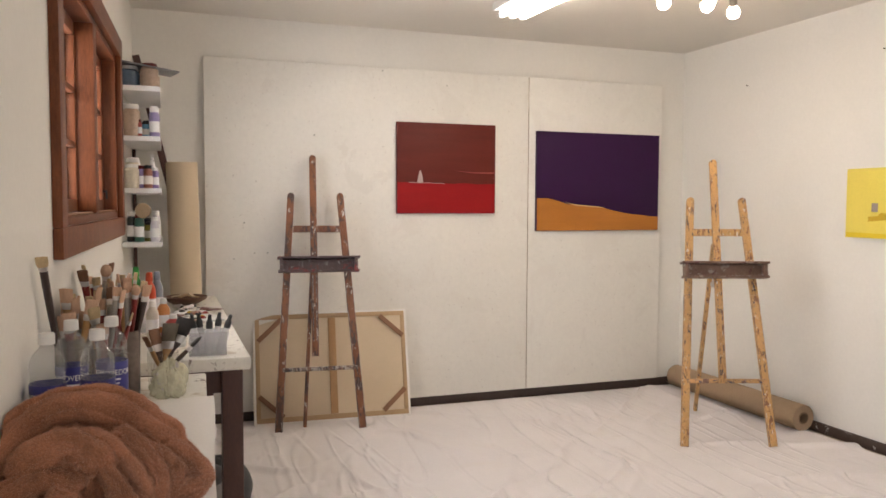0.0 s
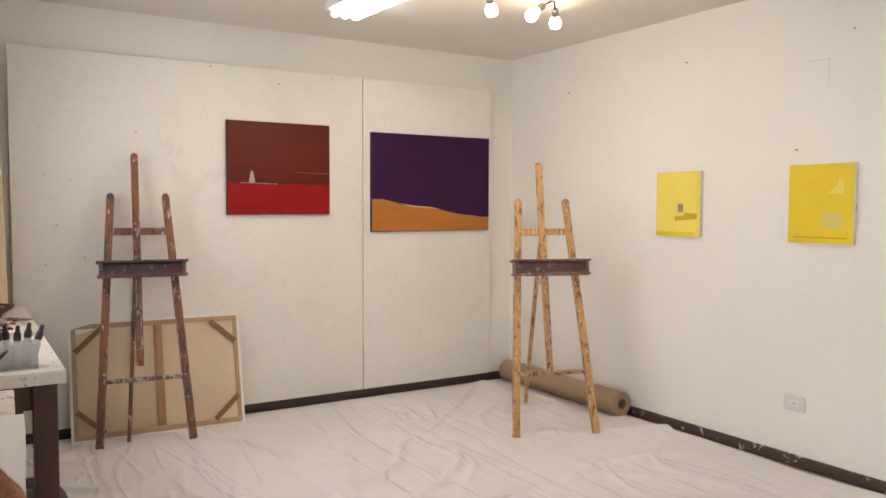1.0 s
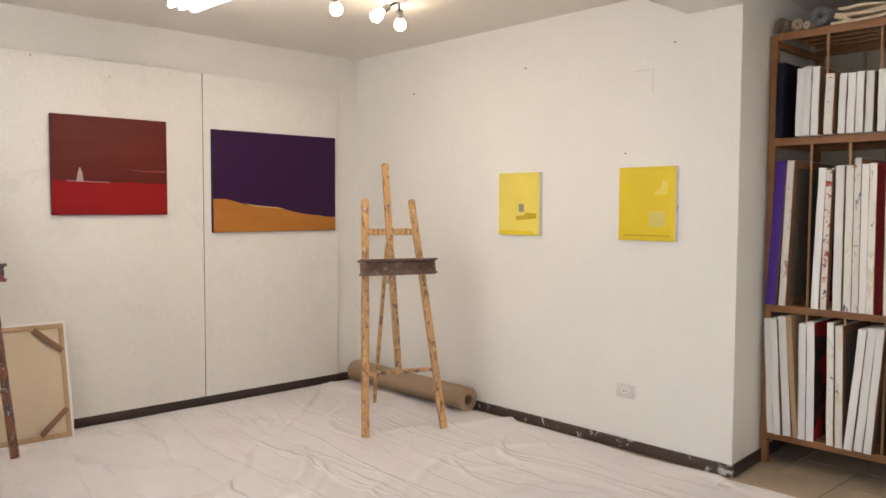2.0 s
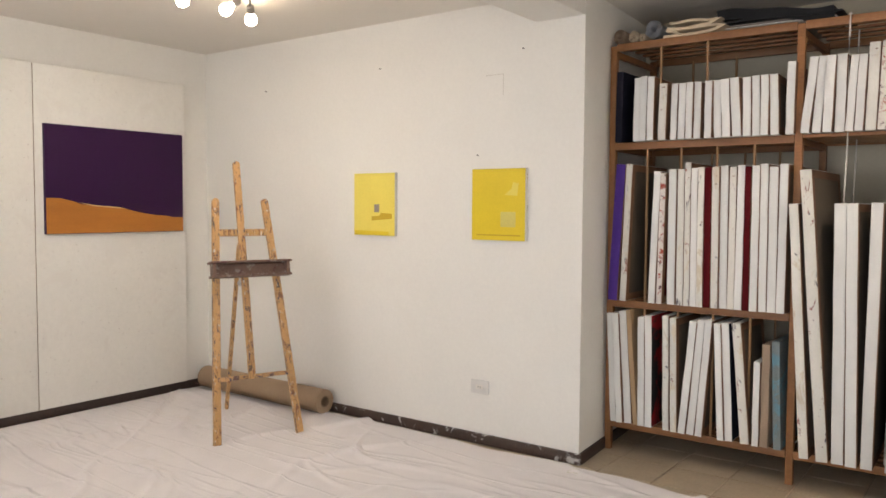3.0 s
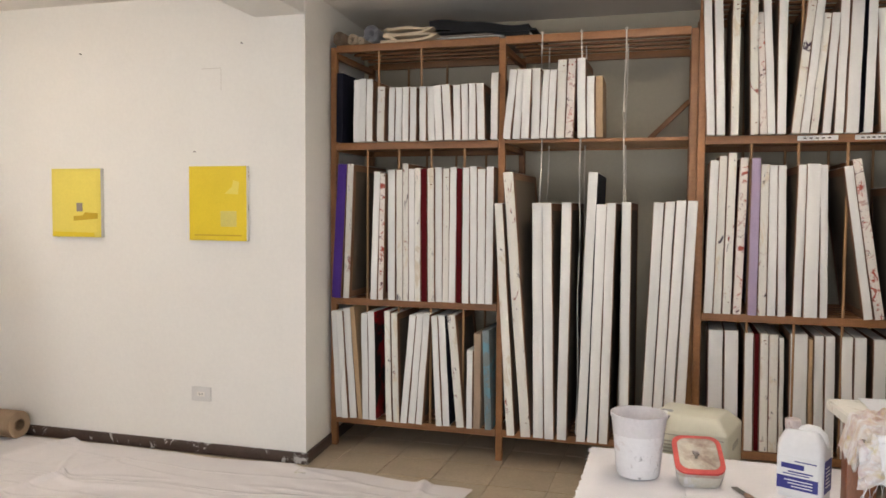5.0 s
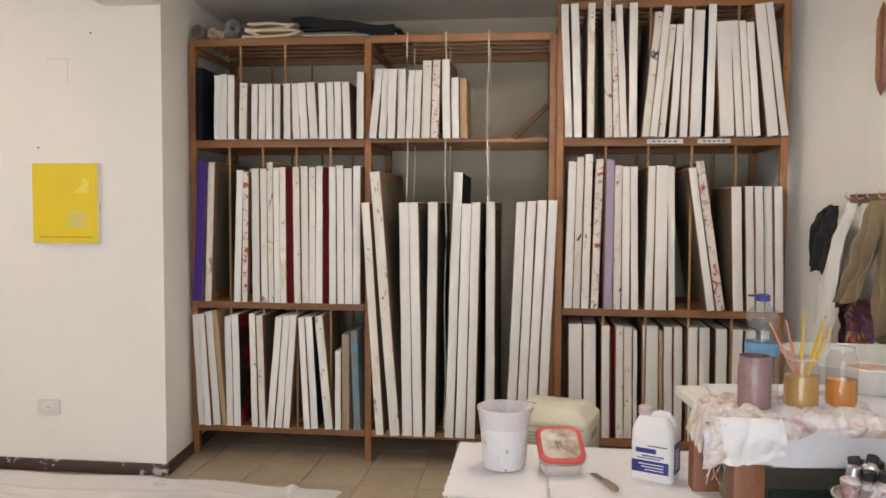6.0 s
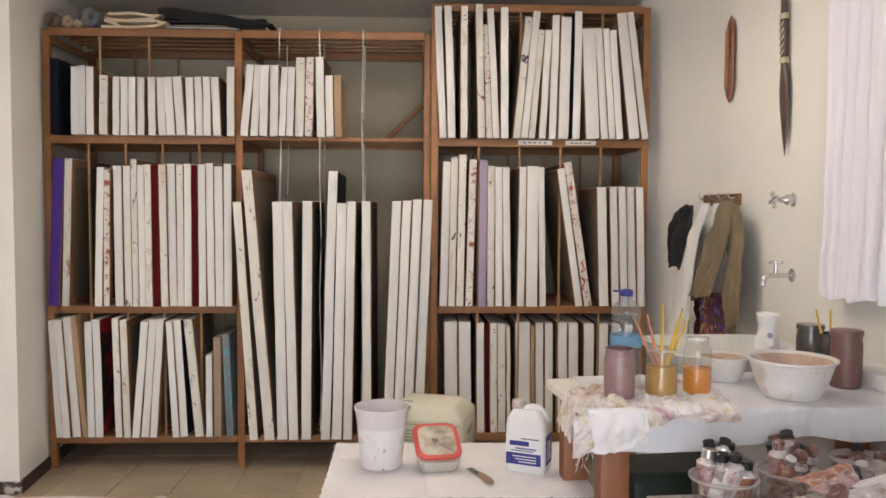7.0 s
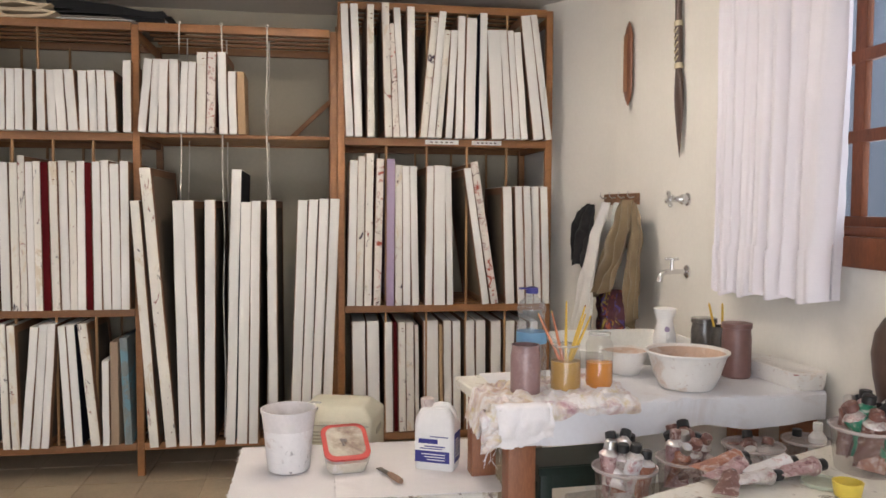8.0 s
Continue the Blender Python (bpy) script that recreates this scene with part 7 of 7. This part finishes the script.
# wash basin under the taps
ob = thing("wash_basin", "white oval plastic basin on a masonry wash stand", "basin", pose(3.12, -1.27, 0))
part("stand", box((-0.30, -0.375, 0), (0.30, 0.27, 0.78), 0.01), PLASTER, ob)
bm = loft([(0.19, 0.21, 0.08, 0.781), (0.235, 0.250, 0.09, 0.92), (0.250, 0.262, 0.10, 0.952), (0.272, 0.284, 0.11, 0.958), (0.276, 0.288, 0.11, 0.988), (0.262, 0.274, 0.10, 0.990), (0.238, 0.250, 0.09, 0.945), (0.18, 0.20, 0.08, 0.80)])
part("basin", bm, cloudy("basin_plastic", (0.76, 0.76, 0.73), 0.85), ob)

# taps
def tap(x, z, spout):
    ob = thing("water_tap", "chrome wall tap with cross handle" + (" and short spout" if spout else ", a stop valve"), "tap", pose(x, SOUTH, z), "wall taps")
    part("flange", lathe([(0.030, 0), (0.030, 0.005), (0.020, 0.012), (0.012, 0.014)], 24, None, pose(0, 0, 0, -90), close=True), CHROME, ob)
    if spout:
        part("body", tube([(0, 0.01, 0), (0, 0.06, 0), (0.0, 0.10, 0.0), (0.0, 0.125, -0.012), (0, 0.132, -0.045)], [0.010, 0.012, 0.013, 0.012, 0.013], 14), CHROME, ob)
        bm = bmesh.new()
        rod(bm, (0, 0.075, 0.0), (0, 0.075, 0.055), 0.010, 0.007, 14)
        for a in (0, 90):
            d = pose(0, 0, 0, 0, 0, a) @ Vector((0.026, 0, 0))
            rod(bm, Vector((0, 0.075, 0.058)) - d, Vector((0, 0.075, 0.058)) + d, 0.0055, seg=10)
            for s in (-1, 1):
                bmesh.ops.create_uvsphere(bm, u_segments=10, v_segments=8, radius=0.008, matrix=Matrix.Translation(Vector((0, 0.075, 0.058)) + d * s))
    else:
        part("body", lathe([(0.022, 0.01), (0.024, 0.03), (0.014, 0.045), (0.011, 0.085)], 20, None, pose(0, 0, 0, -90), close=True), CHROME, ob)
        bm = bmesh.new()
        for a in (20, 110):
            d = pose(0, 0, 0, 0, a, 0) @ Vector((0.030, 0, 0))
            rod(bm, Vector((0, 0.088, 0)) - d, Vector((0, 0.088, 0)) + d, 0.0065, seg=10)
            for s in (-1, 1):
                bmesh.ops.create_uvsphere(bm, u_segments=10, v_segments=8, radius=0.010, matrix=Matrix.Translation(Vector((0, 0.088, 0)) + d * s))
    part("cross_handle", bm, CHROME, ob)


tap(3.345, 1.582, False)
tap(3.335, 1.255, True)

# wooden things hung on the wall
ob = thing("wooden_shuttle", "slim boat-shaped brown wooden shuttle hung on the wall", "wall ornament", pose(4.025, SOUTH + 0.018, 2.31))
bm = flat_lathe([(0.004, -0.222), (0.030, -0.19), (0.046, -0.15), (0.050, 0.0), (0.046, 0.15), (0.030, 0.19), (0.004, 0.222)], [0.36] * 7, pose(0, 0, 0), 24)
part("body", bm, material("shuttle_wood", (0.20, 0.075, 0.035), 0.35, 0.2, 3, 40, 0.15, stretch=(6, 6, 1), coat=0.3), ob)
part("groove", box((-0.024, 0.0175, -0.15), (0.024, 0.0195, 0.15), 0.001), material("shuttle_pale", (0.34, 0.15, 0.07), 0.4, 0.2, 3, 40, 0.15, stretch=(6, 6, 1)), ob)
ob = thing("carved_spear", "dark wooden spear with carved and bound shaft on the wall", "wall ornament", pose(3.395, SOUTH + 0.022, 1.775, 0, 3.2, 0))
SPEAR = material("spear_wood", (0.065, 0.035, 0.025), 0.4, 0.3, 4, 40, 0.2, stretch=(6, 6, 1), coat=0.2)
part("blade", flat_lathe([(0.002, 0), (0.020, 0.10), (0.037, 0.22), (0.040, 0.28), (0.030, 0.36), (0.018, 0.40)], [0.4, 0.4, 0.36, 0.36, 0.5, 0.8], pose(0, 0, 0), 20), SPEAR, ob)
part("shaft", flat_lathe([(0.018, 0.40), (0.020, 0.42), (0.021, 0.60), (0.018, 0.66), (0.017, 0.98)], [0.8, 0.8, 0.8, 0.8, 0.8], pose(0, 0, 0), 18), SPEAR, ob)
IVORY = material("pale_binding", (0.52, 0.45, 0.30), 0.6, 0.15, 20, 80, 0.2)
for z in (0.405, 0.598):
    part("band", flat_lathe([(0.0225, z), (0.0232, z + 0.004), (0.0232, z + 0.020), (0.0225, z + 0.024)], [0.82] * 4, pose(0, 0, 0), 18), IVORY, ob)
for row in range(5):
    for s in (-1, 1):
        z = 0.44 + row * 0.032
        part("zigzag", bar((s * 0.001, 0.0185, z), (s * 0.018, 0.0135, z + 0.020), 0.006, 0.003, (0, 1, 0), 0), IVORY, ob, smooth=False)

# hook rail with garments
ob = thing("hook_rail", "dark wooden rail with metal hooks on the wall", "coat rack", pose(0, SOUTH, 1.590))
part("board", box((3.88, 0.0005, -0.03), (4.36, 0.018, 0.03), 0.004), BRACE, ob)
for x in (3.92, 4.05, 4.18, 4.32):
    part("hook", tube([(x, 0.018, 0.01), (x, 0.04, 0.005), (x, 0.055, 0.018), (x, 0.052, 0.04)], 0.004, 8), STEEL, ob)


def garment(name, left, right, y0, y1, folds, depth, mat, label, seed, category):
    """Cloth hung from a hook: its two edges as (x, z) from the top down, its folds deepening as it falls."""
    def edge(pts, v):
        k = min(int(v * (len(pts) - 1)), len(pts) - 2)
        t = v * (len(pts) - 1) - k
        return Vector(pts[k]).lerp(Vector(pts[k + 1]), t)

    def f(u, v):
        a, b = edge(left, v), edge(right, v)
        p = a.lerp(b, u)
        wob = noise.noise(Vector((u * 2.5, v * 2.0, seed)))
        fold = abs(math.sin(u * math.pi * folds + 1.2 * wob + seed + v)) ** 0.7 - 0.5
        y = y0 + (y1 - y0) * v + depth * (0.35 + 0.65 * v) * fold + 0.018 * noise.noise(Vector((u * 4, v * 6, seed + 3))) + 0.022 * math.sin(math.pi * u)
        return Vector((p.x + 0.008 * wob, y, p.y + 0.016 * wob * v + 0.010 * math.sin(u * 11 + seed) * v))

    return tagged(part(name, sheet(48, 56, f, 0.003), mat), label, category, "garments on the hooks")


OLIVE = material("olive_cotton", (0.185, 0.135, 0.075), 0.9, 0.22, 6, 160, 0.4, sheen=0.2)
garment("cloth_bag", [(4.30, 1.565), (4.47, 1.52), (4.56, 1.42), (4.53, 1.22)], [(4.22, 1.56), (4.20, 1.45), (4.18, 1.32), (4.28, 1.20)], -1.53, -1.51, 2, 0.030,
        material("black_cotton", (0.012, 0.012, 0.014), 0.9, 0.3, 6, 160, 0.4), "black cloth bag hanging from the hook rail", 1.0, "bag")
garment("towel", [(4.07, 1.575), (4.16, 1.42), (4.28, 1.12), (4.39, 0.80)], [(3.99, 1.570), (4.03, 1.38), (4.02, 1.14), (3.98, 0.84)], -1.53, -1.45, 2.5, 0.050,
        material("white_towel", (0.68, 0.66, 0.64), 0.9, 0.06, 6, 160, 0.4, sheen=0.3), "long white towel hanging from the hook rail", 2.2, "towel")
garment("hand_towel", [(3.98, 1.570), (4.00, 1.45), (4.03, 1.32)], [(3.91, 1.570), (3.91, 1.45), (3.90, 1.33)], -1.56, -1.55, 2, 0.025,
        material("pale_green_cloth", (0.60, 0.63, 0.60), 0.9, 0.06, 6, 160, 0.4), "pale cloth hanging between the towel and the jacket", 0.3, "cloth")
garment("jacket", [(3.87, 1.585), (3.96, 1.42), (4.07, 1.22), (4.13, 1.06)], [(3.72, 1.580), (3.70, 1.42), (3.74, 1.25), (3.80, 1.12)], -1.55, -1.49, 3, 0.050,
        OLIVE, "olive-brown cotton jacket hanging from the hook rail", 4.0, "jacket")
garment("shirt", [(3.80, 1.580), (3.80, 1.32), (3.79, 1.12), (3.72, 0.94)], [(3.69, 1.565), (3.61, 1.42), (3.59, 1.20), (3.60, 1.00)], -1.57, -1.54, 2.5, 0.045,
        OLIVE, "olive-brown cotton shirt hanging low beside the jacket", 5.6, "shirt")
garment("patterned_cloth", [(4.22, 1.10), (4.20, 0.98), (4.18, 0.84)], [(3.80, 1.12), (3.80, 0.98), (3.81, 0.84)], -1.555, -1.545, 4, 0.030,
        material("patterned_cotton", (0.10, 0.035, 0.05), 0.9, 0.2, 8, 120, 0.3, blots=[((0.42, 0.10, 0.05), 9, 0.3), ((0.10, 0.08, 0.30), 12, 0.32), ((0.50, 0.36, 0.08), 15, 0.2)]),
        "multicoloured patterned cloth hanging below the jacket", 3.0, "cloth")

# curtain
ob = thing("curtain", "white cotton curtain gathered at the window's side", "curtain", pose(0, 0, 0))


def drape(u, v):
    x = 2.950 - 0.785 * u + 0.030 * v * u
    ph = 2 * math.pi * (12.5 * u - 4.4 * u * u) + 0.8 * math.sin(u * 9) + 0.5 * noise.noise(Vector((u * 6, v * 1.5, 4)))
    amp = (0.010 + 0.024 * u) * (1 + 0.5 * noise.noise(Vector((u * 9, 0, 2)))) + 0.005 * v
    y = SOUTH + 0.075 + amp * (2 * abs(math.sin(ph / 2)) ** 0.8 - 1) + 0.004 * math.sin(2.3 * ph + 3 * v) + 0.004 * noise.noise(Vector((u * 30, v * 5, 1)))
    return Vector((x + 0.006 * math.sin(ph * 0.5 + 5 * v), y, 2.64 - (1.435 - 0.045 * u - 0.012 * math.sin(ph / 2 + 0.4)) * v))


part("cloth", sheet(220, 40, drape, 0.0015), CURTAIN, ob)
part("hem", sheet(220, 4, lambda u, v: drape(u, 0.875 + 0.124 * v) + Vector((0, 0.007, 0)), 0.001), CURTAIN, ob)
bm = bmesh.new()
rod(bm, (0.5, SOUTH + 0.075, 2.645), (3.02, SOUTH + 0.075, 2.645), 0.011, seg=16)
ob2 = tagged(part("curtain_rod", bm, REDWOOD), "brown wooden curtain rod over the window", "curtain rod")

# ---------------------------------------------------------------- tube tubs on the low stool, and the nearest table
work_table("low green-painted trestle holding tubs of paint tubes", [(1.94, -0.72), (2.215, -0.72), (2.36, -1.62), (2.10, -1.62)], Z6, 0.025,
           material("trestle_top", (0.50, 0.46, 0.40), 0.6, 0.2, 5, 60, 0.2), [(1.99, -0.78), (2.16, -0.78), (2.29, -1.56), (2.15, -1.56)], material("green_trestle", (0.010, 0.025, 0.018), 0.45, 0.3, 5, 60, 0.15), 0.045, 0.05)
work_table("green-painted stool frame standing under the bench", [(2.42, -0.70), (2.62, -0.70), (2.66, -1.10), (2.44, -1.10)], 0.70, 0.03, MATS["green_trestle"],
           [(2.45, -0.73), (2.60, -0.73), (2.63, -1.07), (2.47, -1.07)], MATS["green_trestle"], 0.04, 0.05)
TUBC = clear_shell("tub_plastic", (0.92, 0.90, 0.89), 0.05, 0.05, 1.5)


def tub(x, y, z, r, h, label):
    ob = thing("plastic_tub", label, "tub", pose(x, y, z), "tubs of paint tubes")
    part("tub", lathe([(r * 0.80, 0), (r * 0.83, 0.004), (r * 0.97, h)], 36), TUBC, ob)
    part("rim", lathe([(r * 0.97, h - 0.003), (r * 1.03, h), (r * 1.04, h + 0.006), (r * 0.98, h + 0.007), (r * 0.965, h)], 36), cloudy("tub_rim", (0.70, 0.62, 0.60), 0.5), ob)
    return ob


rng = random.Random(44)


def fill_tub(x, y, z, r, h, n, mats, group):
    for k in range(n):
        a = 2 * math.pi * k * 0.382 + rng.uniform(-0.2, 0.2)
        rr = r * 0.66 * math.sqrt((k + 0.5) / n)
        L = rng.uniform(0.115, 0.14)
        top = z + h + 0.052 - 0.045 * rr / r + rng.uniform(-0.018, 0.028)
        paint_tube(x + rr * math.cos(a), y + rr * math.sin(a), top, L, rng.uniform(0.024, 0.030), rng.uniform(-40, 40), rng.uniform(52, 96), math.degrees(a) + rng.uniform(130, 230), rng.choice(mats),
                   rng.choice((BLACK, BLACK, TUBES[4], STEEL)), "paint-smeared metal paint tube standing in a plastic tub", group, 0.2, rng.choice((NECK, NECK, None)))


NECK = material("bare_tube_metal", (0.66, 0.62, 0.60), 0.45, 0.15, 10, 60, 0.2, metal=0.6, soft=0.1, blots=[((0.46, 0.30, 0.29), 24, 0.32), ((0.25, 0.10, 0.09), 40, 0.2)])
tub(2.035, -0.835, Z6, 0.088, 0.13, "clear plastic tub of silver and red paint tubes")
fill_tub(2.035, -0.835, Z6, 0.088, 0.13, 9, [TUBES[0], TUBES[1], TUBES[0], TUBES[3], TUBES[2]], "tubes in the tubs")
tub(2.100, -1.045, Z6, 0.083, 0.125, "clear plastic tub of mauve and rust paint tubes")
fill_tub(2.100, -1.045, Z6 + 0.012, 0.083, 0.125, 10, [TUBES[1], TUBES[3], TUBES[4], TUBES[0]], "tubes in the tubs")
tub(2.190, -1.310, Z6, 0.090, 0.125, "shallow clear plastic tub with few tubes")
fill_tub(2.190, -1.310, Z6 - 0.06, 0.09, 0.125, 4, [TUBES[0], TUBES[4]], "tubes in the tubs")
tub(2.235, -1.520, Z6, 0.075, 0.120, "clear plastic tub holding small bottles")
for dx, dy, hgt, mt, cp in ((0.0, 0.035, 0.15, CLEAR, BLACK), (-0.01, -0.03, 0.17, WHITE_PLASTIC, WHITE_PLASTIC)):
    ob = thing("medium_bottle", "small bottle of painting medium standing in a tub", "bottle", pose(2.235 + dx, -1.52 + dy, Z6 + 0.005), "medium bottles")
    part("bottle", lathe([(0.024, 0), (0.027, 0.004), (0.027, hgt * 0.75), (0.013, hgt * 0.86), (0.012, hgt * 0.9)], 22, close=True), mt, ob)
    part("cap", lathe([(0.0145, hgt * 0.88), (0.015, hgt * 0.89), (0.0145, hgt * 1.02), (0.010, hgt * 1.03)], 18, close=True), cp, ob)

work_table("paint-spattered white table with loose paint tubes", [(1.655, -0.60), (2.095, -1.59), (1.50, -1.63), (1.20, -0.80)], Z5, 0.03, WORN,
           [(1.63, -0.70), (1.95, -1.44), (1.56, -1.50), (1.30, -0.84)], DARKWOOD, 0.06, 0.07)
for x, y, rz, L, r, b in ((1.845, -1.015, 205, 0.15, 0.026, 3), (1.80, -1.00, 215, 0.14, 0.024, 1), (1.80, -1.125, 200, 0.15, 0.024, 2), (1.765, -1.180, 196, 0.13, 0.025, 1), (1.72, -0.93, 235, 0.12, 0.022, 4), (1.72, -1.03, 190, 0.13, 0.022, 0)):
    paint_tube(x + 0.03, y - 0.06, Z5 + r + 0.001, L, r, 0, 0, rz - 90, TUBES[b], BLACK, "fat paint-smeared tube lying on the table", "loose paint tubes", 0.35, NECK)
ob = thing("plastic_saucer", "shallow clear plastic saucer with dried paint", "dish", pose(1.735, -1.225, Z5 + 0.001))
part("saucer", lathe([(0.050, 0), (0.052, 0.002), (0.052, 0.009), (0.048, 0.010), (0.046, 0.004), (0.001, 0.004)], 32), cloudy("green_lid", (0.60, 0.64, 0.50), 0.6), ob)
tub(1.815, -1.405, Z5 + 0.001, 0.092, 0.112, "clear plastic tub packed with dark paint tubes")
fill_tub(1.815, -1.405, Z5, 0.092, 0.112, 11, [TUBES[4], TUBES[5], TUBES[4], TUBES[1], TUBES[3]], "tubes in the tubs")
ob = thing("yellow_pot", "small yellow plastic pot on the table", "pot", pose(1.655, -1.235, Z5 + 0.001))
part("pot", lathe([(0.028, 0), (0.030, 0.003), (0.035, 0.035), (0.032, 0.036), (0.027, 0.006), (0.001, 0.005)], 26), material("yellow_plastic", (0.68, 0.52, 0.08), 0.4, 0.1), ob)
ob = thing("wooden_vase", "dark brown turned wooden vase standing against the wall", "vase", pose(1.87, -1.537, Z5))
part("body", lathe([(0.044, 0), (0.040, 0.02), (0.036, 0.05), (0.046, 0.14), (0.064, 0.23), (0.070, 0.29), (0.062, 0.345), (0.044, 0.38), (0.036, 0.39)], 30, close=True), SPEAR, ob)

# ---------------------------------------------------------------- floor: drop cloth and tiles
def cloth_floor(u, v):
    x = -0.14 + 4.31 * u
    edge = 0.93 + 0.16 * math.sin(x * 1.1 + 0.5) + 0.07 * noise.noise(Vector((x * 2.2, 0, 3))) + 0.25 * max(0.0, min(1.0, (x - 3.2) / 0.8)) ** 2
    y = edge + (5.575 - edge) * v
    x += (0.012 * math.sin(y * 4.1) + 0.02 * noise.noise(Vector((y * 2.6, 2, 0)))) * (u > 0.9)
    x -= (0.035 + 0.045 * max(0.0, 2.2 - y)) * u ** 8
    p = Vector((x * 1.1, y * 1.1, 0.7))
    warp = Vector((noise.noise(p * 0.9), noise.noise(p * 0.9 + Vector((5, 3, 1))), 0)) * 0.55
    q = p + warp
    z = 0.0
    for k, (a, sc, h) in enumerate(((0.35, 4.2, 0.012), (1.25, 5.3, 0.010), (2.2, 3.6, 0.012), (2.8, 7.0, 0.007))):
        s = q.x * math.cos(a) + q.y * math.sin(a)
        wave = math.sin(s * sc * 0.8 + 2.2 * noise.noise(q * 0.9 + Vector((k, 0, 0))))
        mask = max(0.0, noise.noise(q * 1.1 + Vector((9 * k, 4, 2))) + 0.05)
        z += h * math.exp(-(wave / 0.16) ** 2) * mask * 3.6
    z += 0.010 * (0.5 + 0.5 * noise.noise(q * 2.6)) + 0.004 * (0.5 + 0.5 * noise.noise(q * 7))
    near = min(1.0, (1 - v) * 12 + 0.3)
    bump = 0.03 * math.exp(-((y - 5.40) / 0.09) ** 2) * max(0, noise.noise(Vector((x * 2.3, 7, 0)))) * (x < 3.9)
    return Vector((x, y, 0.0045 + z * 1.35 * near + bump))


tagged(part("drop_cloth", sheet(400, 440, cloth_floor), DROP), "creased white drop cloth spread over the studio floor", "drop cloth")
S, G = 0.33, 0.006
tile = mesh_of("tile", box((0, 0, -0.006), (S - G, S - G, 0), 0.0012), TILE, False)
FLOOR = bpy.data.objects["floor"]
for i in range(-1, 18):
    for j in range(-5, 18):
        x, y = i * S - 0.10, j * S - 0.02
        if x < 2.0 and y > 1.6 or x + S > BACK or y + S > NORTH or x < -0.5 or y < SOUTH - 0.05:
            continue
        if y > 2.09 and x > EAST - 0.3 or (x < 3.6 and y > 1.3):
            continue
        ob = new("tile", tile)
        ob.parent = FLOOR
        ob.location = (x, y, 0.0)
# a ring of tape left by the corner
pts = [(4.02 + 0.034 * math.cos(a * 0.3142), 2.03 + 0.034 * math.sin(a * 0.3142), 0.024 + 0.006 * math.cos(a * 0.6)) for a in range(21)]
tagged(part("wire_loop", tube(pts, 0.004, 8), CORD), "small loop of white cord lying on the cloth", "cord")
